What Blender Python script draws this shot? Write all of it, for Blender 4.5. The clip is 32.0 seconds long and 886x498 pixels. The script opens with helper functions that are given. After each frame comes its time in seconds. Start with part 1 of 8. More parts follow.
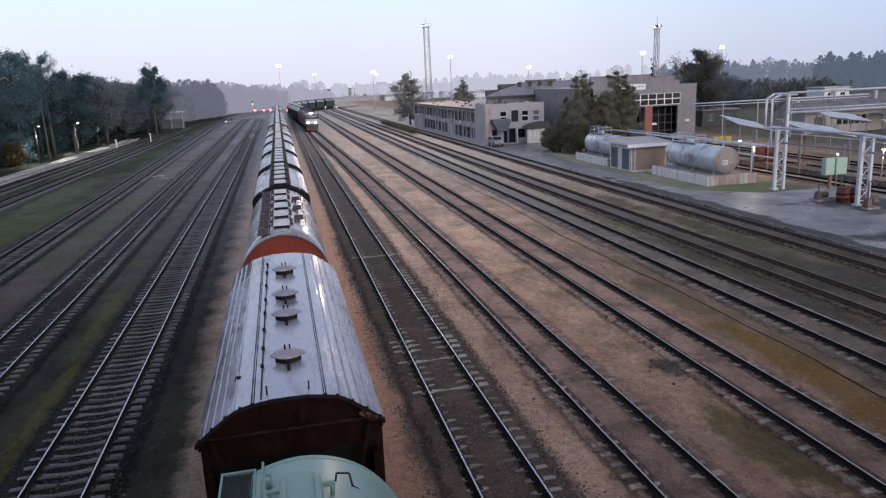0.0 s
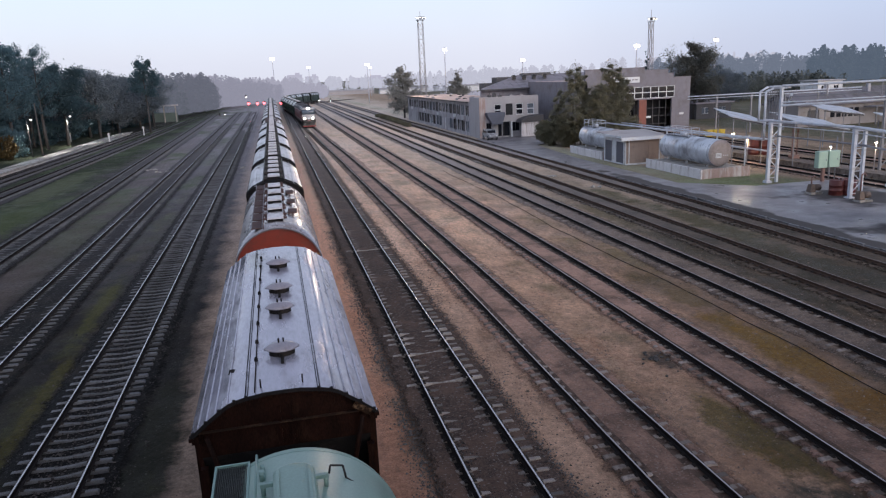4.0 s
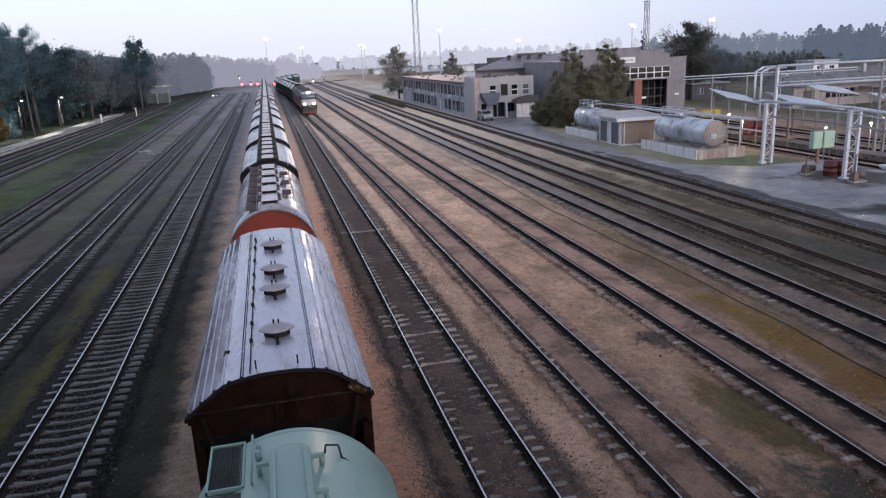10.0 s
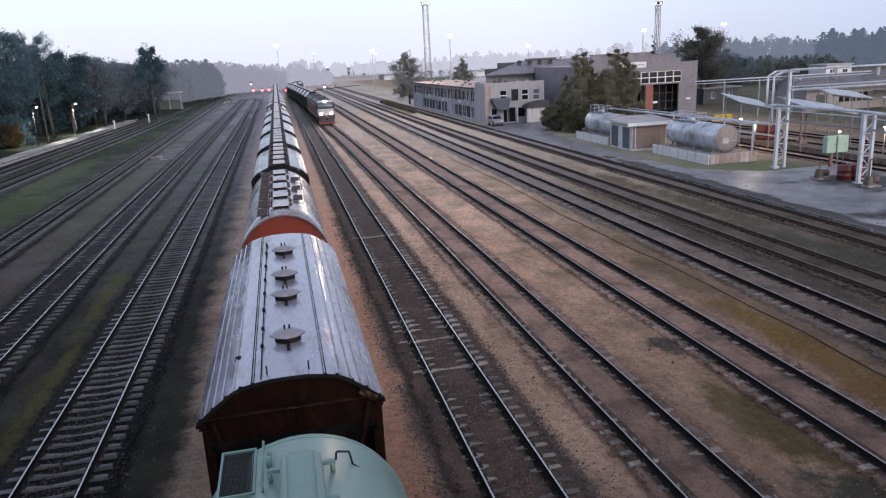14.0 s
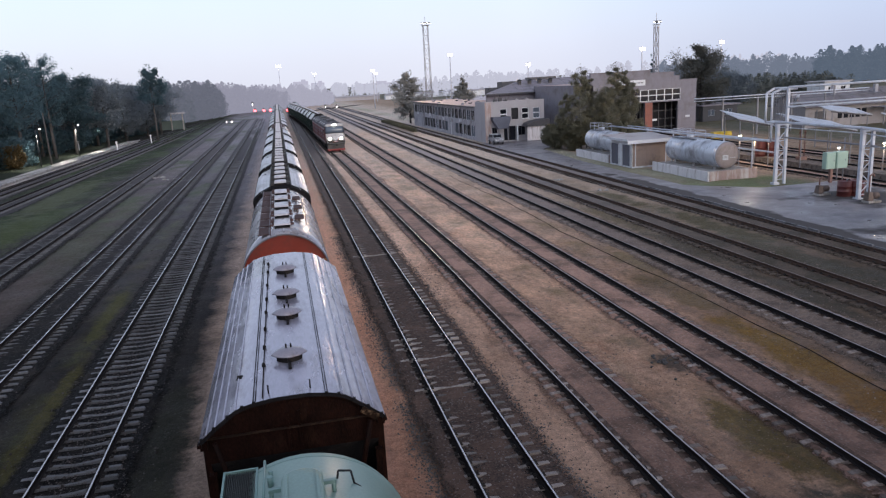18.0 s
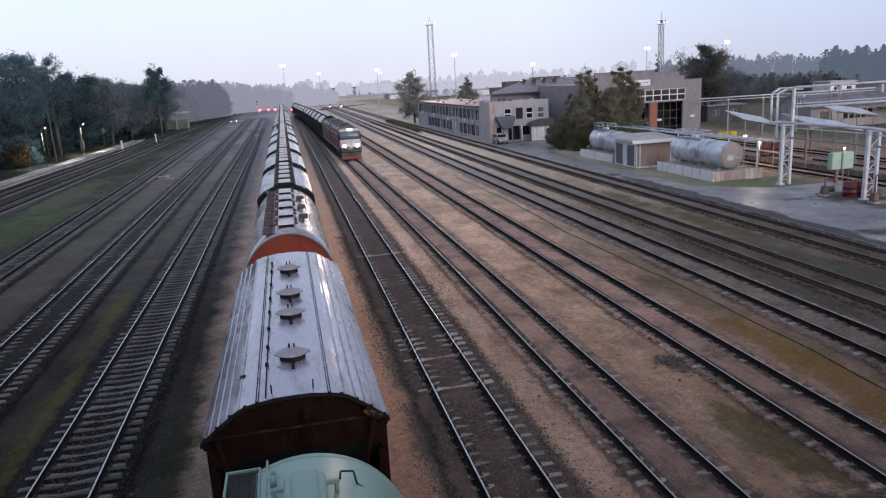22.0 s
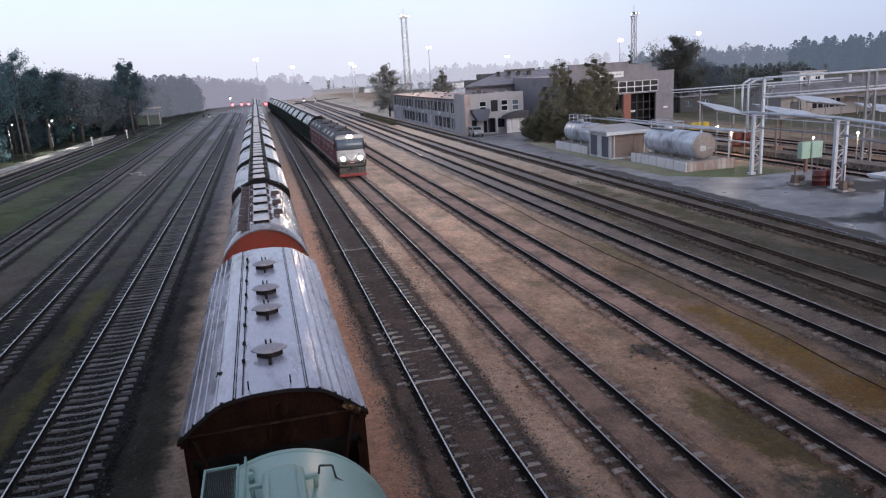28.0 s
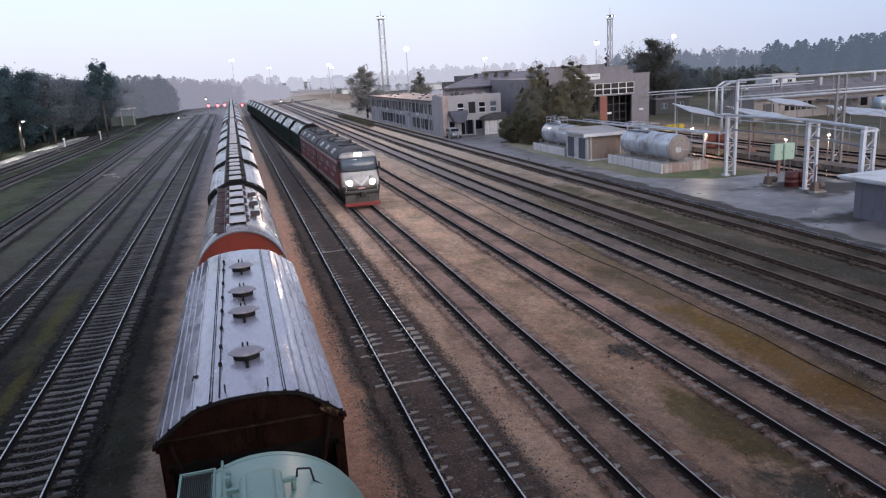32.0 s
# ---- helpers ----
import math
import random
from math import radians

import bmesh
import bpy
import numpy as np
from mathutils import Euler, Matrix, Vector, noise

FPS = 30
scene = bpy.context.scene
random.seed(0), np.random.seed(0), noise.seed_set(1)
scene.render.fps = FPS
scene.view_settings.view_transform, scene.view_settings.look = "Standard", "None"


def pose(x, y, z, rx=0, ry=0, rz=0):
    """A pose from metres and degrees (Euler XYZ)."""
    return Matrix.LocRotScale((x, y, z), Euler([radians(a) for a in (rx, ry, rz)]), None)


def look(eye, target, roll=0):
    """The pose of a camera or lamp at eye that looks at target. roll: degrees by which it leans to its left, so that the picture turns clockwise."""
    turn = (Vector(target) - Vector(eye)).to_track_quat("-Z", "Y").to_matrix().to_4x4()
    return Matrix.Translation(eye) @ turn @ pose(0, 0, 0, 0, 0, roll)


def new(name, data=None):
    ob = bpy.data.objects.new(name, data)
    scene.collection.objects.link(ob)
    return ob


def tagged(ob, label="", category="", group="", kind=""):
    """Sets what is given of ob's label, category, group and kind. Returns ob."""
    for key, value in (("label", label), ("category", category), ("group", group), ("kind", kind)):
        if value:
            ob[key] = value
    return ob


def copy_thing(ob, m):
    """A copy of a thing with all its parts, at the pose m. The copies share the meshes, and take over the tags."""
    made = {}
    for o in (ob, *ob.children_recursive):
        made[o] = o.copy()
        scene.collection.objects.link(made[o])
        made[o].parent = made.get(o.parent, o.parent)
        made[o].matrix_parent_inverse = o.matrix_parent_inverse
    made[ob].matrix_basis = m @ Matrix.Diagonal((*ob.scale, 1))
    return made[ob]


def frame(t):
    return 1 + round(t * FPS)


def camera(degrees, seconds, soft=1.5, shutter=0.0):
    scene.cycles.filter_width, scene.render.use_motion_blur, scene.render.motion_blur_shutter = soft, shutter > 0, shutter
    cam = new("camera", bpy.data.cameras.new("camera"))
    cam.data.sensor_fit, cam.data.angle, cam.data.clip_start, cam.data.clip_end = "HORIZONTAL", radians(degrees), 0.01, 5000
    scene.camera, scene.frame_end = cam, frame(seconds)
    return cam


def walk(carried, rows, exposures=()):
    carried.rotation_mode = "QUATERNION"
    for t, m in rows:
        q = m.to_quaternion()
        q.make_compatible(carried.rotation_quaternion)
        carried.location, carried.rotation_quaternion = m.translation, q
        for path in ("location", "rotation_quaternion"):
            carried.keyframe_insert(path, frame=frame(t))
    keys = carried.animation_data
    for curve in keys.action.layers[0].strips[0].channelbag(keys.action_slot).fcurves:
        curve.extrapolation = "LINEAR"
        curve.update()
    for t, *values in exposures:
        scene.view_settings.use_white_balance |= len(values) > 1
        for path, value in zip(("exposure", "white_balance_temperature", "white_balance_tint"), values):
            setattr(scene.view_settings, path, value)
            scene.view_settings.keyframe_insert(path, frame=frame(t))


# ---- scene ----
cam = camera(63.8, 32.0, soft=1.2)
# a person stands on a footbridge over the yard and holds the camera: it sways by centimetres
walk(cam, [
    (0.0, pose(0.000, 0.000, 9.726, 76.78, 2.54, -12.90)),
    (0.5, pose(-0.001, -0.014, 9.723, 76.85, 2.53, -12.52)),
    (1.0, pose(-0.001, -0.017, 9.719, 76.74, 2.40, -12.64)),
    (1.5, pose(0.006, -0.031, 9.721, 76.63, 2.44, -12.24)),
    (2.0, pose(0.003, -0.031, 9.726, 76.91, 2.51, -12.00)),
    (2.5, pose(0.003, -0.018, 9.723, 77.05, 2.72, -12.06)),
    (3.0, pose(0.006, -0.027, 9.721, 77.28, 2.60, -12.40)),
    (3.5, pose(0.022, -0.033, 9.722, 76.73, 2.62, -13.11)),
    (5.5, pose(0.014, -0.004, 9.722, 75.87, 2.51, -13.51)),
    (6.0, pose(0.022, 0.004, 9.720, 76.36, 2.51, -12.55)),
    (6.5, pose(0.030, -0.008, 9.716, 76.51, 2.66, -12.96)),
    (7.0, pose(0.017, -0.004, 9.719, 76.14, 2.57, -13.08)),
    (7.5, pose(0.023, -0.020, 9.729, 76.13, 2.37, -13.31)),
    (8.0, pose(0.027, -0.007, 9.710, 76.09, 2.68, -13.13)),
    (8.5, pose(0.029, -0.019, 9.715, 75.85, 2.92, -12.98)),
    (9.0, pose(0.037, -0.020, 9.717, 75.45, 2.75, -13.05)),
    (9.5, pose(0.042, -0.010, 9.710, 75.03, 2.61, -13.58)),
    (10.0, pose(0.031, -0.036, 9.711, 74.73, 2.58, -13.75)),
    (10.5, pose(0.038, -0.008, 9.728, 74.49, 2.53, -13.79)),
    (11.0, pose(0.048, -0.009, 9.706, 74.73, 2.42, -14.16)),
    (11.5, pose(0.037, -0.033, 9.717, 74.96, 2.36, -14.08)),
    (12.0, pose(0.051, -0.023, 9.711, 74.79, 3.04, -14.02)),
    (12.5, pose(0.047, -0.011, 9.725, 74.36, 2.51, -14.66)),
    (13.0, pose(0.044, -0.012, 9.715, 74.73, 2.56, -14.70)),
    (13.5, pose(0.039, -0.007, 9.712, 74.73, 2.86, -14.06)),
    (14.0, pose(0.028, 0.010, 9.709, 75.18, 2.80, -12.94)),
    (14.5, pose(0.039, -0.006, 9.713, 75.64, 3.01, -11.66)),
    (15.0, pose(0.042, -0.026, 9.715, 76.05, 2.96, -11.87)),
    (15.5, pose(0.037, -0.044, 9.709, 75.98, 3.13, -12.54)),
    (17.5, pose(0.032, -0.029, 9.708, 76.42, 3.02, -12.94)),
    (18.0, pose(0.031, -0.038, 9.714, 76.65, 3.17, -12.91)),
    (18.5, pose(0.028, -0.029, 9.719, 76.40, 3.12, -12.81)),
    (19.0, pose(0.034, -0.045, 9.714, 76.83, 3.37, -13.01)),
    (19.5, pose(0.035, -0.015, 9.719, 76.69, 3.06, -12.95)),
    (20.0, pose(0.024, 0.005, 9.704, 76.81, 3.14, -12.47)),
    (20.5, pose(0.036, -0.006, 9.710, 76.75, 2.94, -12.18)),
    (21.0, pose(0.039, -0.017, 9.717, 76.90, 3.10, -12.54)),
    (21.5, pose(0.046, -0.016, 9.714, 76.69, 3.15, -12.37)),
    (22.0, pose(0.045, -0.009, 9.715, 76.64, 3.10, -12.56)),
    (22.5, pose(0.052, -0.023, 9.717, 76.63, 3.27, -12.83)),
    (23.0, pose(0.049, -0.019, 9.707, 76.42, 3.44, -13.22)),
    (23.5, pose(0.053, -0.025, 9.710, 76.25, 3.26, -13.54)),
    (24.0, pose(0.053, -0.034, 9.710, 76.04, 3.14, -13.75)),
    (24.5, pose(0.053, -0.054, 9.714, 75.59, 3.27, -14.20)),
    (25.0, pose(0.053, -0.037, 9.716, 75.59, 3.32, -14.30)),
    (25.5, pose(0.056, -0.034, 9.717, 75.56, 3.56, -14.46)),
    (27.5, pose(0.070, -0.038, 9.725, 75.93, 3.45, -14.61)),
    (28.0, pose(0.062, -0.039, 9.715, 75.99, 3.48, -14.54)),
    (28.5, pose(0.059, -0.056, 9.719, 75.99, 3.37, -14.79)),
    (29.0, pose(0.061, -0.032, 9.709, 75.78, 3.45, -14.92)),
    (29.5, pose(0.066, -0.051, 9.722, 75.78, 3.26, -15.13)),
    (30.0, pose(0.062, -0.053, 9.723, 75.84, 3.27, -15.42)),
    (30.5, pose(0.064, -0.055, 9.714, 75.91, 3.36, -15.68)),
    (31.0, pose(0.064, -0.031, 9.708, 75.73, 3.60, -16.05)),
    (31.5, pose(0.066, -0.055, 9.720, 75.91, 3.41, -15.99)),
    (32.0, pose(0.068, -0.051, 9.715, 76.01, 3.26, -16.28)),
], exposures=[(0.0, 0.0), (3.0, -0.05), (5.5, 0.0), (7.0, 0.03), (10.0, 0.12), (13.0, 0.19), (14.0, 0.14), (15.5, 0.06), (18.0, 0.02), (21.0, 0.02), (25.0, 0.07), (28.0, 0.05), (30.0, 0.07), (32.0, 0.07)])

# ---- sky and light: overcast dusk ----
world = bpy.data.worlds.new("sky")
scene.world = world
world.use_nodes = True
wn, wl = world.node_tree.nodes, world.node_tree.links
wn.clear()
sky = wn.new("ShaderNodeTexSky")
sky.sky_type, sky.sun_disc, sky.sun_elevation, sky.sun_rotation = "NISHITA", False, radians(6), radians(150)
sky.dust_density, sky.air_density = 3.0, 1.0
skyb = wn.new("ShaderNodeBackground")
skyb.inputs["Strength"].default_value = 0.05
wl.new(sky.outputs[0], skyb.inputs["Color"])
# the cloud deck: pale lavender, a little warmer and darker low down
geo = wn.new("ShaderNodeTexCoord")
sep = wn.new("ShaderNodeSeparateXYZ")
wl.new(geo.outputs["Generated"], sep.inputs[0])
deck = wn.new("ShaderNodeValToRGB")
deck.color_ramp.elements[0].position, deck.color_ramp.elements[0].color = 0.0, (0.765, 0.785, 0.915, 1)
deck.color_ramp.elements[1].position, deck.color_ramp.elements[1].color = 0.95, (0.268, 0.303, 0.408, 1)
mid = deck.color_ramp.elements.new(0.34)
mid.color = (0.595, 0.68, 0.915, 1)
low = deck.color_ramp.elements.new(0.11)
low.color = (0.722, 0.822, 1.050, 1)
wl.new(sep.outputs["Z"], deck.inputs[0])
cloud = wn.new("ShaderNodeTexNoise")
cloud.inputs["Scale"].default_value, cloud.inputs["Detail"].default_value = 2.2, 4
wl.new(geo.outputs["Generated"], cloud.inputs["Vector"])
cr = wn.new("ShaderNodeMapRange")
cr.inputs[3].default_value, cr.inputs[4].default_value = 0.90, 1.10
wl.new(cloud.outputs[0], cr.inputs[0])
deckb = wn.new("ShaderNodeBackground")
# the sky is bluer and dimmer away from the last light over the line
side = wn.new("ShaderNodeMapRange")
side.inputs[1].default_value, side.inputs[2].default_value, side.inputs[3].default_value, side.inputs[4].default_value = 0.32, 0.85, 0.0, 1.0
wl.new(sep.outputs["X"], side.inputs[0])
dim = wn.new("ShaderNodeMix")
dim.data_type, dim.blend_type = "RGBA", "MULTIPLY"
wl.new(side.outputs[0], dim.inputs[0])
wl.new(deck.outputs[0], dim.inputs[6])
dim.inputs[7].default_value = (0.60, 0.68, 0.82, 1)
wl.new(dim.outputs[2], deckb.inputs["Color"])
wl.new(cr.outputs[0], deckb.inputs["Strength"])
both = wn.new("ShaderNodeAddShader")
wl.new(skyb.outputs[0], both.inputs[0])
wl.new(deckb.outputs[0], both.inputs[1])
wout = wn.new("ShaderNodeOutputWorld")
wl.new(both.outputs[0], wout.inputs["Surface"])

sun = new("sun", bpy.data.lights.new("sun", "SUN"))
sun.data.energy, sun.data.angle, sun.data.color = 1.75, radians(50), (1.0, 0.94, 0.92)
sun.matrix_world = look((0, 0, 0), (-0.35, 0.92, -0.27))


# ---- materials ----
def mat(name, col, rough=0.6, metal=0.0, var=0.25, scale=6.0, fine=60.0, bump=0.15, dirt=None, dirt_amount=0.0,
        dirt_scale=1.2, stretch=(1, 1, 1), wet=0.0, spec=0.5, emit=None, strength=0.0, alpha=1.0, obj_random=0.0, specks=None, frayed=0.0, far_haze=None, near_shade=0.0):
    """A surface with variation at two scales, patches of dirt or wear, fine relief, and painted haze and near shade
    where given.
    """
    m = bpy.data.materials.new(name)
    m.use_nodes = True
    n, l = m.node_tree.nodes, m.node_tree.links
    b = n["Principled BSDF"]
    b.inputs["Metallic"].default_value = metal
    b.inputs["Specular IOR Level"].default_value = spec
    tc = n.new("ShaderNodeTexCoord")
    mp = n.new("ShaderNodeMapping")
    mp.inputs["Scale"].default_value = stretch
    l.new(tc.outputs["Object"], mp.inputs["Vector"])
    big, small = n.new("ShaderNodeTexNoise"), n.new("ShaderNodeTexNoise")
    for t, s, d in ((big, scale / 6, 5), (small, fine, 3)):
        t.inputs["Scale"].default_value, t.inputs["Detail"].default_value, t.inputs["Roughness"].default_value = s, d, 0.65
        l.new(mp.outputs[0], t.inputs["Vector"])
    add = n.new("ShaderNodeMath")
    add.operation = "ADD"
    l.new(big.outputs[0], add.inputs[0])
    l.new(small.outputs[0], add.inputs[1])
    rng = n.new("ShaderNodeMapRange")
    rng.inputs[1].default_value, rng.inputs[2].default_value = 0.7, 1.3
    rng.inputs[3].default_value, rng.inputs[4].default_value = 1 - var, 1 + var
    l.new(add.outputs[0], rng.inputs[0])
    fac = rng.outputs[0]
    if obj_random:
        oi = n.new("ShaderNodeObjectInfo")
        orr = n.new("ShaderNodeMapRange")
        orr.inputs[3].default_value, orr.inputs[4].default_value = 1 - obj_random, 1 + obj_random
        l.new(oi.outputs["Random"], orr.inputs[0])
        mul = n.new("ShaderNodeMath")
        mul.operation = "MULTIPLY"
        l.new(fac, mul.inputs[0])
        l.new(orr.outputs[0], mul.inputs[1])
        fac = mul.outputs[0]
    cm = n.new("ShaderNodeVectorMath")
    cm.operation = "SCALE"
    cm.inputs[0].default_value = col
    l.new(fac, cm.inputs["Scale"])
    out = cm.outputs[0]
    if dirt:
        dn = n.new("ShaderNodeTexNoise")
        dn.inputs["Scale"].default_value, dn.inputs["Detail"].default_value, dn.inputs["Roughness"].default_value = dirt_scale, 8, 0.7
        l.new(mp.outputs[0], dn.inputs["Vector"])
        dr = n.new("ShaderNodeMapRange")
        dr.inputs[1].default_value, dr.inputs[2].default_value = 0.62 - 0.3 * dirt_amount, 0.80 - 0.3 * dirt_amount
        l.new(dn.outputs[0], dr.inputs[0])
        mx = n.new("ShaderNodeMix")
        mx.data_type = "RGBA"
        l.new(dr.outputs[0], mx.inputs[0])
        l.new(out, mx.inputs[6])
        mx.inputs[7].default_value = (*dirt, 1)
        out = mx.outputs[2]
    if specks:
        # single pale stones
        sn = n.new("ShaderNodeTexNoise")
        sn.inputs["Scale"].default_value, sn.inputs["Detail"].default_value = 14.0, 1
        l.new(mp.outputs[0], sn.inputs["Vector"])
        sr = n.new("ShaderNodeMapRange")
        sr.inputs[1].default_value, sr.inputs[2].default_value, sr.inputs[4].default_value = 0.62, 0.70, 0.8
        l.new(sn.outputs[0], sr.inputs[0])
        sm = n.new("ShaderNodeMix")
        sm.data_type = "RGBA"
        l.new(sr.outputs[0], sm.inputs[0])
        l.new(out, sm.inputs[6])
        sm.inputs[7].default_value = (*specks, 1)
        out = sm.outputs[2]
    if far_haze:
        # haze painted in: the colour pales up the line
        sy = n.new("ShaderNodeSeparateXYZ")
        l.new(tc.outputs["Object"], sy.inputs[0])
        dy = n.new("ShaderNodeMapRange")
        dy.inputs[1].default_value, dy.inputs[2].default_value, dy.inputs[4].default_value = 32.0, far_haze[3] if len(far_haze) > 3 else 190.0, 0.9
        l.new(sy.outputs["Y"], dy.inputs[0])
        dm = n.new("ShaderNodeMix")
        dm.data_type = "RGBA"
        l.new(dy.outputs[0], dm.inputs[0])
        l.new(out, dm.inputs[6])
        dm.inputs[7].default_value = (*far_haze[:3], 1)
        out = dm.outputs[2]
    if near_shade:
        # painted shade: the colour darkens towards the bridge end
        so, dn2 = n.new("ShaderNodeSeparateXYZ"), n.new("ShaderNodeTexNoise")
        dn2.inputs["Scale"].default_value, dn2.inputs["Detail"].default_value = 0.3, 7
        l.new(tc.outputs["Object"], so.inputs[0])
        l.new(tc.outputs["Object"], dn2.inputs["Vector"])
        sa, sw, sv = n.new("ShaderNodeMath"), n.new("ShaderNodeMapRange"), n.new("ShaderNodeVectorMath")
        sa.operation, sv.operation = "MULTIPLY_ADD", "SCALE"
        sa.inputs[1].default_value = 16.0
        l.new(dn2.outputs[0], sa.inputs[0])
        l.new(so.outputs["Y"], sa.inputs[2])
        sw.inputs[1].default_value, sw.inputs[2].default_value, sw.inputs[3].default_value, sw.inputs[4].default_value = 18.0, 38.0, near_shade, 1.0
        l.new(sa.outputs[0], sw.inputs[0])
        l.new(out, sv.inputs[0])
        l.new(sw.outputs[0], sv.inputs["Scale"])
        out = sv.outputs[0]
    if frayed:
        # the bed thins out into scattered stones towards its edges
        sx = n.new("ShaderNodeSeparateXYZ")
        l.new(tc.outputs["Object"], sx.inputs[0])
        ab = n.new("ShaderNodeMath")
        ab.operation = "ABSOLUTE"
        l.new(sx.outputs["X"], ab.inputs[0])
        fr = n.new("ShaderNodeMapRange")
        fr.inputs[1].default_value, fr.inputs[2].default_value = frayed - 0.35, frayed + 0.75
        fr.inputs[3].default_value, fr.inputs[4].default_value = 0.20, 0.80
        l.new(ab.outputs[0], fr.inputs[0])
        fn = n.new("ShaderNodeTexNoise")
        fn.inputs["Scale"].default_value, fn.inputs["Detail"].default_value, fn.inputs["Roughness"].default_value = 2.2, 9, 0.85
        l.new(tc.outputs["Object"], fn.inputs["Vector"])
        gt, ga = n.new("ShaderNodeMath"), n.new("ShaderNodeMapRange")
        gt.operation = "SUBTRACT"
        l.new(fn.outputs[0], gt.inputs[0])
        l.new(fr.outputs[0], gt.inputs[1])
        ga.inputs[1].default_value, ga.inputs[2].default_value = -0.06, 0.10
        l.new(gt.outputs[0], ga.inputs[0])
        l.new(ga.outputs[0], b.inputs["Alpha"])
    l.new(out, b.inputs["Base Color"])
    rr = n.new("ShaderNodeMapRange")
    rr.inputs[1].default_value, rr.inputs[2].default_value = 0.3, 0.7
    rr.inputs[3].default_value, rr.inputs[4].default_value = max(0.03, rough - 0.12 - wet), min(1, rough + 0.12)
    l.new(big.outputs[0], rr.inputs[0])
    l.new(rr.outputs[0], b.inputs["Roughness"])
    if bump:
        bp = n.new("ShaderNodeBump")
        bp.inputs["Strength"].default_value, bp.inputs["Distance"].default_value = bump, 0.02
        l.new(add.outputs[0], bp.inputs["Height"])
        l.new(bp.outputs[0], b.inputs["Normal"])
    if emit:
        b.inputs["Emission Color"].default_value, b.inputs["Emission Strength"].default_value = (*emit, 1), strength
    if alpha < 1.0:
        b.inputs["Alpha"].default_value = alpha
    return m


def glass(name, col, rough=0.06):
    m = mat(name, col, rough, 0, 0.15, 3, 20, 0.02, spec=0.25)
    return m


def leafy(name, col, *args, glow=0.45, **kw):
    """Leaves: a mat that passes part of the light on."""
    m = mat(name, col, *args, **kw)
    n, l = m.node_tree.nodes, m.node_tree.links
    b = n["Principled BSDF"]
    tl, mx = n.new("ShaderNodeBsdfTranslucent"), n.new("ShaderNodeMixShader")
    l.new(b.inputs["Base Color"].links[0].from_socket, tl.inputs["Color"])
    mx.inputs[0].default_value = glow
    l.new(b.outputs[0], mx.inputs[1])
    l.new(tl.outputs[0], mx.inputs[2])
    l.new(mx.outputs[0], n["Material Output"].inputs["Surface"])
    return m


ROOF = mat("wet_silver_roof_paint", (0.37, 0.355, 0.42), 0.25, 0.35, 0.18, 9, 14, 0.22, (0.15, 0.13, 0.145), 0.42, 0.9, (1, 0.25, 1), 0.12)
ROOFW = mat("pale_grey_roof_paint", (0.58, 0.57, 0.60), 0.40, 0.1, 0.22, 9, 24, 0.2, (0.17, 0.15, 0.145), 0.5, 0.9, (1, 0.35, 1), 0.06, obj_random=0.16)
ROOFG = mat("wet_dull_green_roof", (0.30, 0.32, 0.33), 0.30, 0.15, 0.25, 6, 30, 0.15, (0.07, 0.075, 0.075), 0.6, 0.7, (1, 0.5, 1), 0.08, obj_random=0.3)
GALV = mat("wet_galvanised_steel", (0.42, 0.40, 0.42), 0.30, 0.55, 0.16, 6, 30, 0.10, (0.20, 0.15, 0.13), 0.30, 0.7, (1, 0.3, 1), 0.08)
SEAM = mat("seam_dark_metal", (0.14, 0.13, 0.15), 0.5, 0.4, 0.2)
RUST = mat("rust_brown_steel", (0.0125, 0.0043, 0.0028), 0.65, 0.0, 0.75, 18, 35, 0.5, (0.032, 0.0145, 0.009), 0.24, 2.6, (1, 1, 0.45), spec=0.08)
FLAKES = mat("flaking_rust", (0.020, 0.010, 0.006), 0.8, 0.0, 0.6, 18, 60, 0.6, (0.16, 0.10, 0.06), 0.35, 9.0, spec=0.1)
RUSTL = mat("worn_edge_steel", (0.020, 0.0105, 0.007), 0.75, 0.0, 0.5, 12, 60, 0.3, (0.085, 0.048, 0.030), 0.35, 4, spec=0.15)
WALKWAY = mat("brown_grating_steel", (0.080, 0.050, 0.049), 0.8, 0.0, 0.35, 9, 70, 0.3, spec=0.12)
HATCH = mat("hatch_grey_metal", (0.30, 0.28, 0.32), 0.35, 0.3, 0.2, 9, 50, 0.15, (0.12, 0.10, 0.10), 0.3, 3)
HATCHL = mat("hatch_pale_metal", (0.55, 0.52, 0.54), 0.4, 0.2, 0.2, 9, 50, 0.15, (0.2, 0.17, 0.16), 0.4, 3)
REDEND = mat("oxide_red_paint", (0.195, 0.022, 0.010), 0.5, 0.0, 0.22, 7, 40, 0.15, (0.10, 0.025, 0.015), 0.35, 1.5)
YELLOWLINE = mat("ochre_paint", (0.33, 0.15, 0.035), 0.6, 0, 0.25)
MINT = mat("mint_green_paint", (0.195, 0.30, 0.265), 0.42, 0.0, 0.12, 4, 30, 0.08, (0.30, 0.29, 0.16), 0.28, 0.8, wet=0.05)
MINTD = mat("dull_green_steel", (0.16, 0.26, 0.24), 0.45, 0.1, 0.2)
GRATE = mat("dark_grating", (0.020, 0.024, 0.023), 0.75, 0.0, 0.3, 9, 80, 0.3)
BLACK = mat("black_steel", (0.018, 0.018, 0.02), 0.5, 0.2, 0.4, 8, 50, 0.2, (0.05, 0.04, 0.035), 0.4, 2)
WHEEL = mat("wheel_steel", (0.07, 0.055, 0.05), 0.45, 0.6, 0.3)
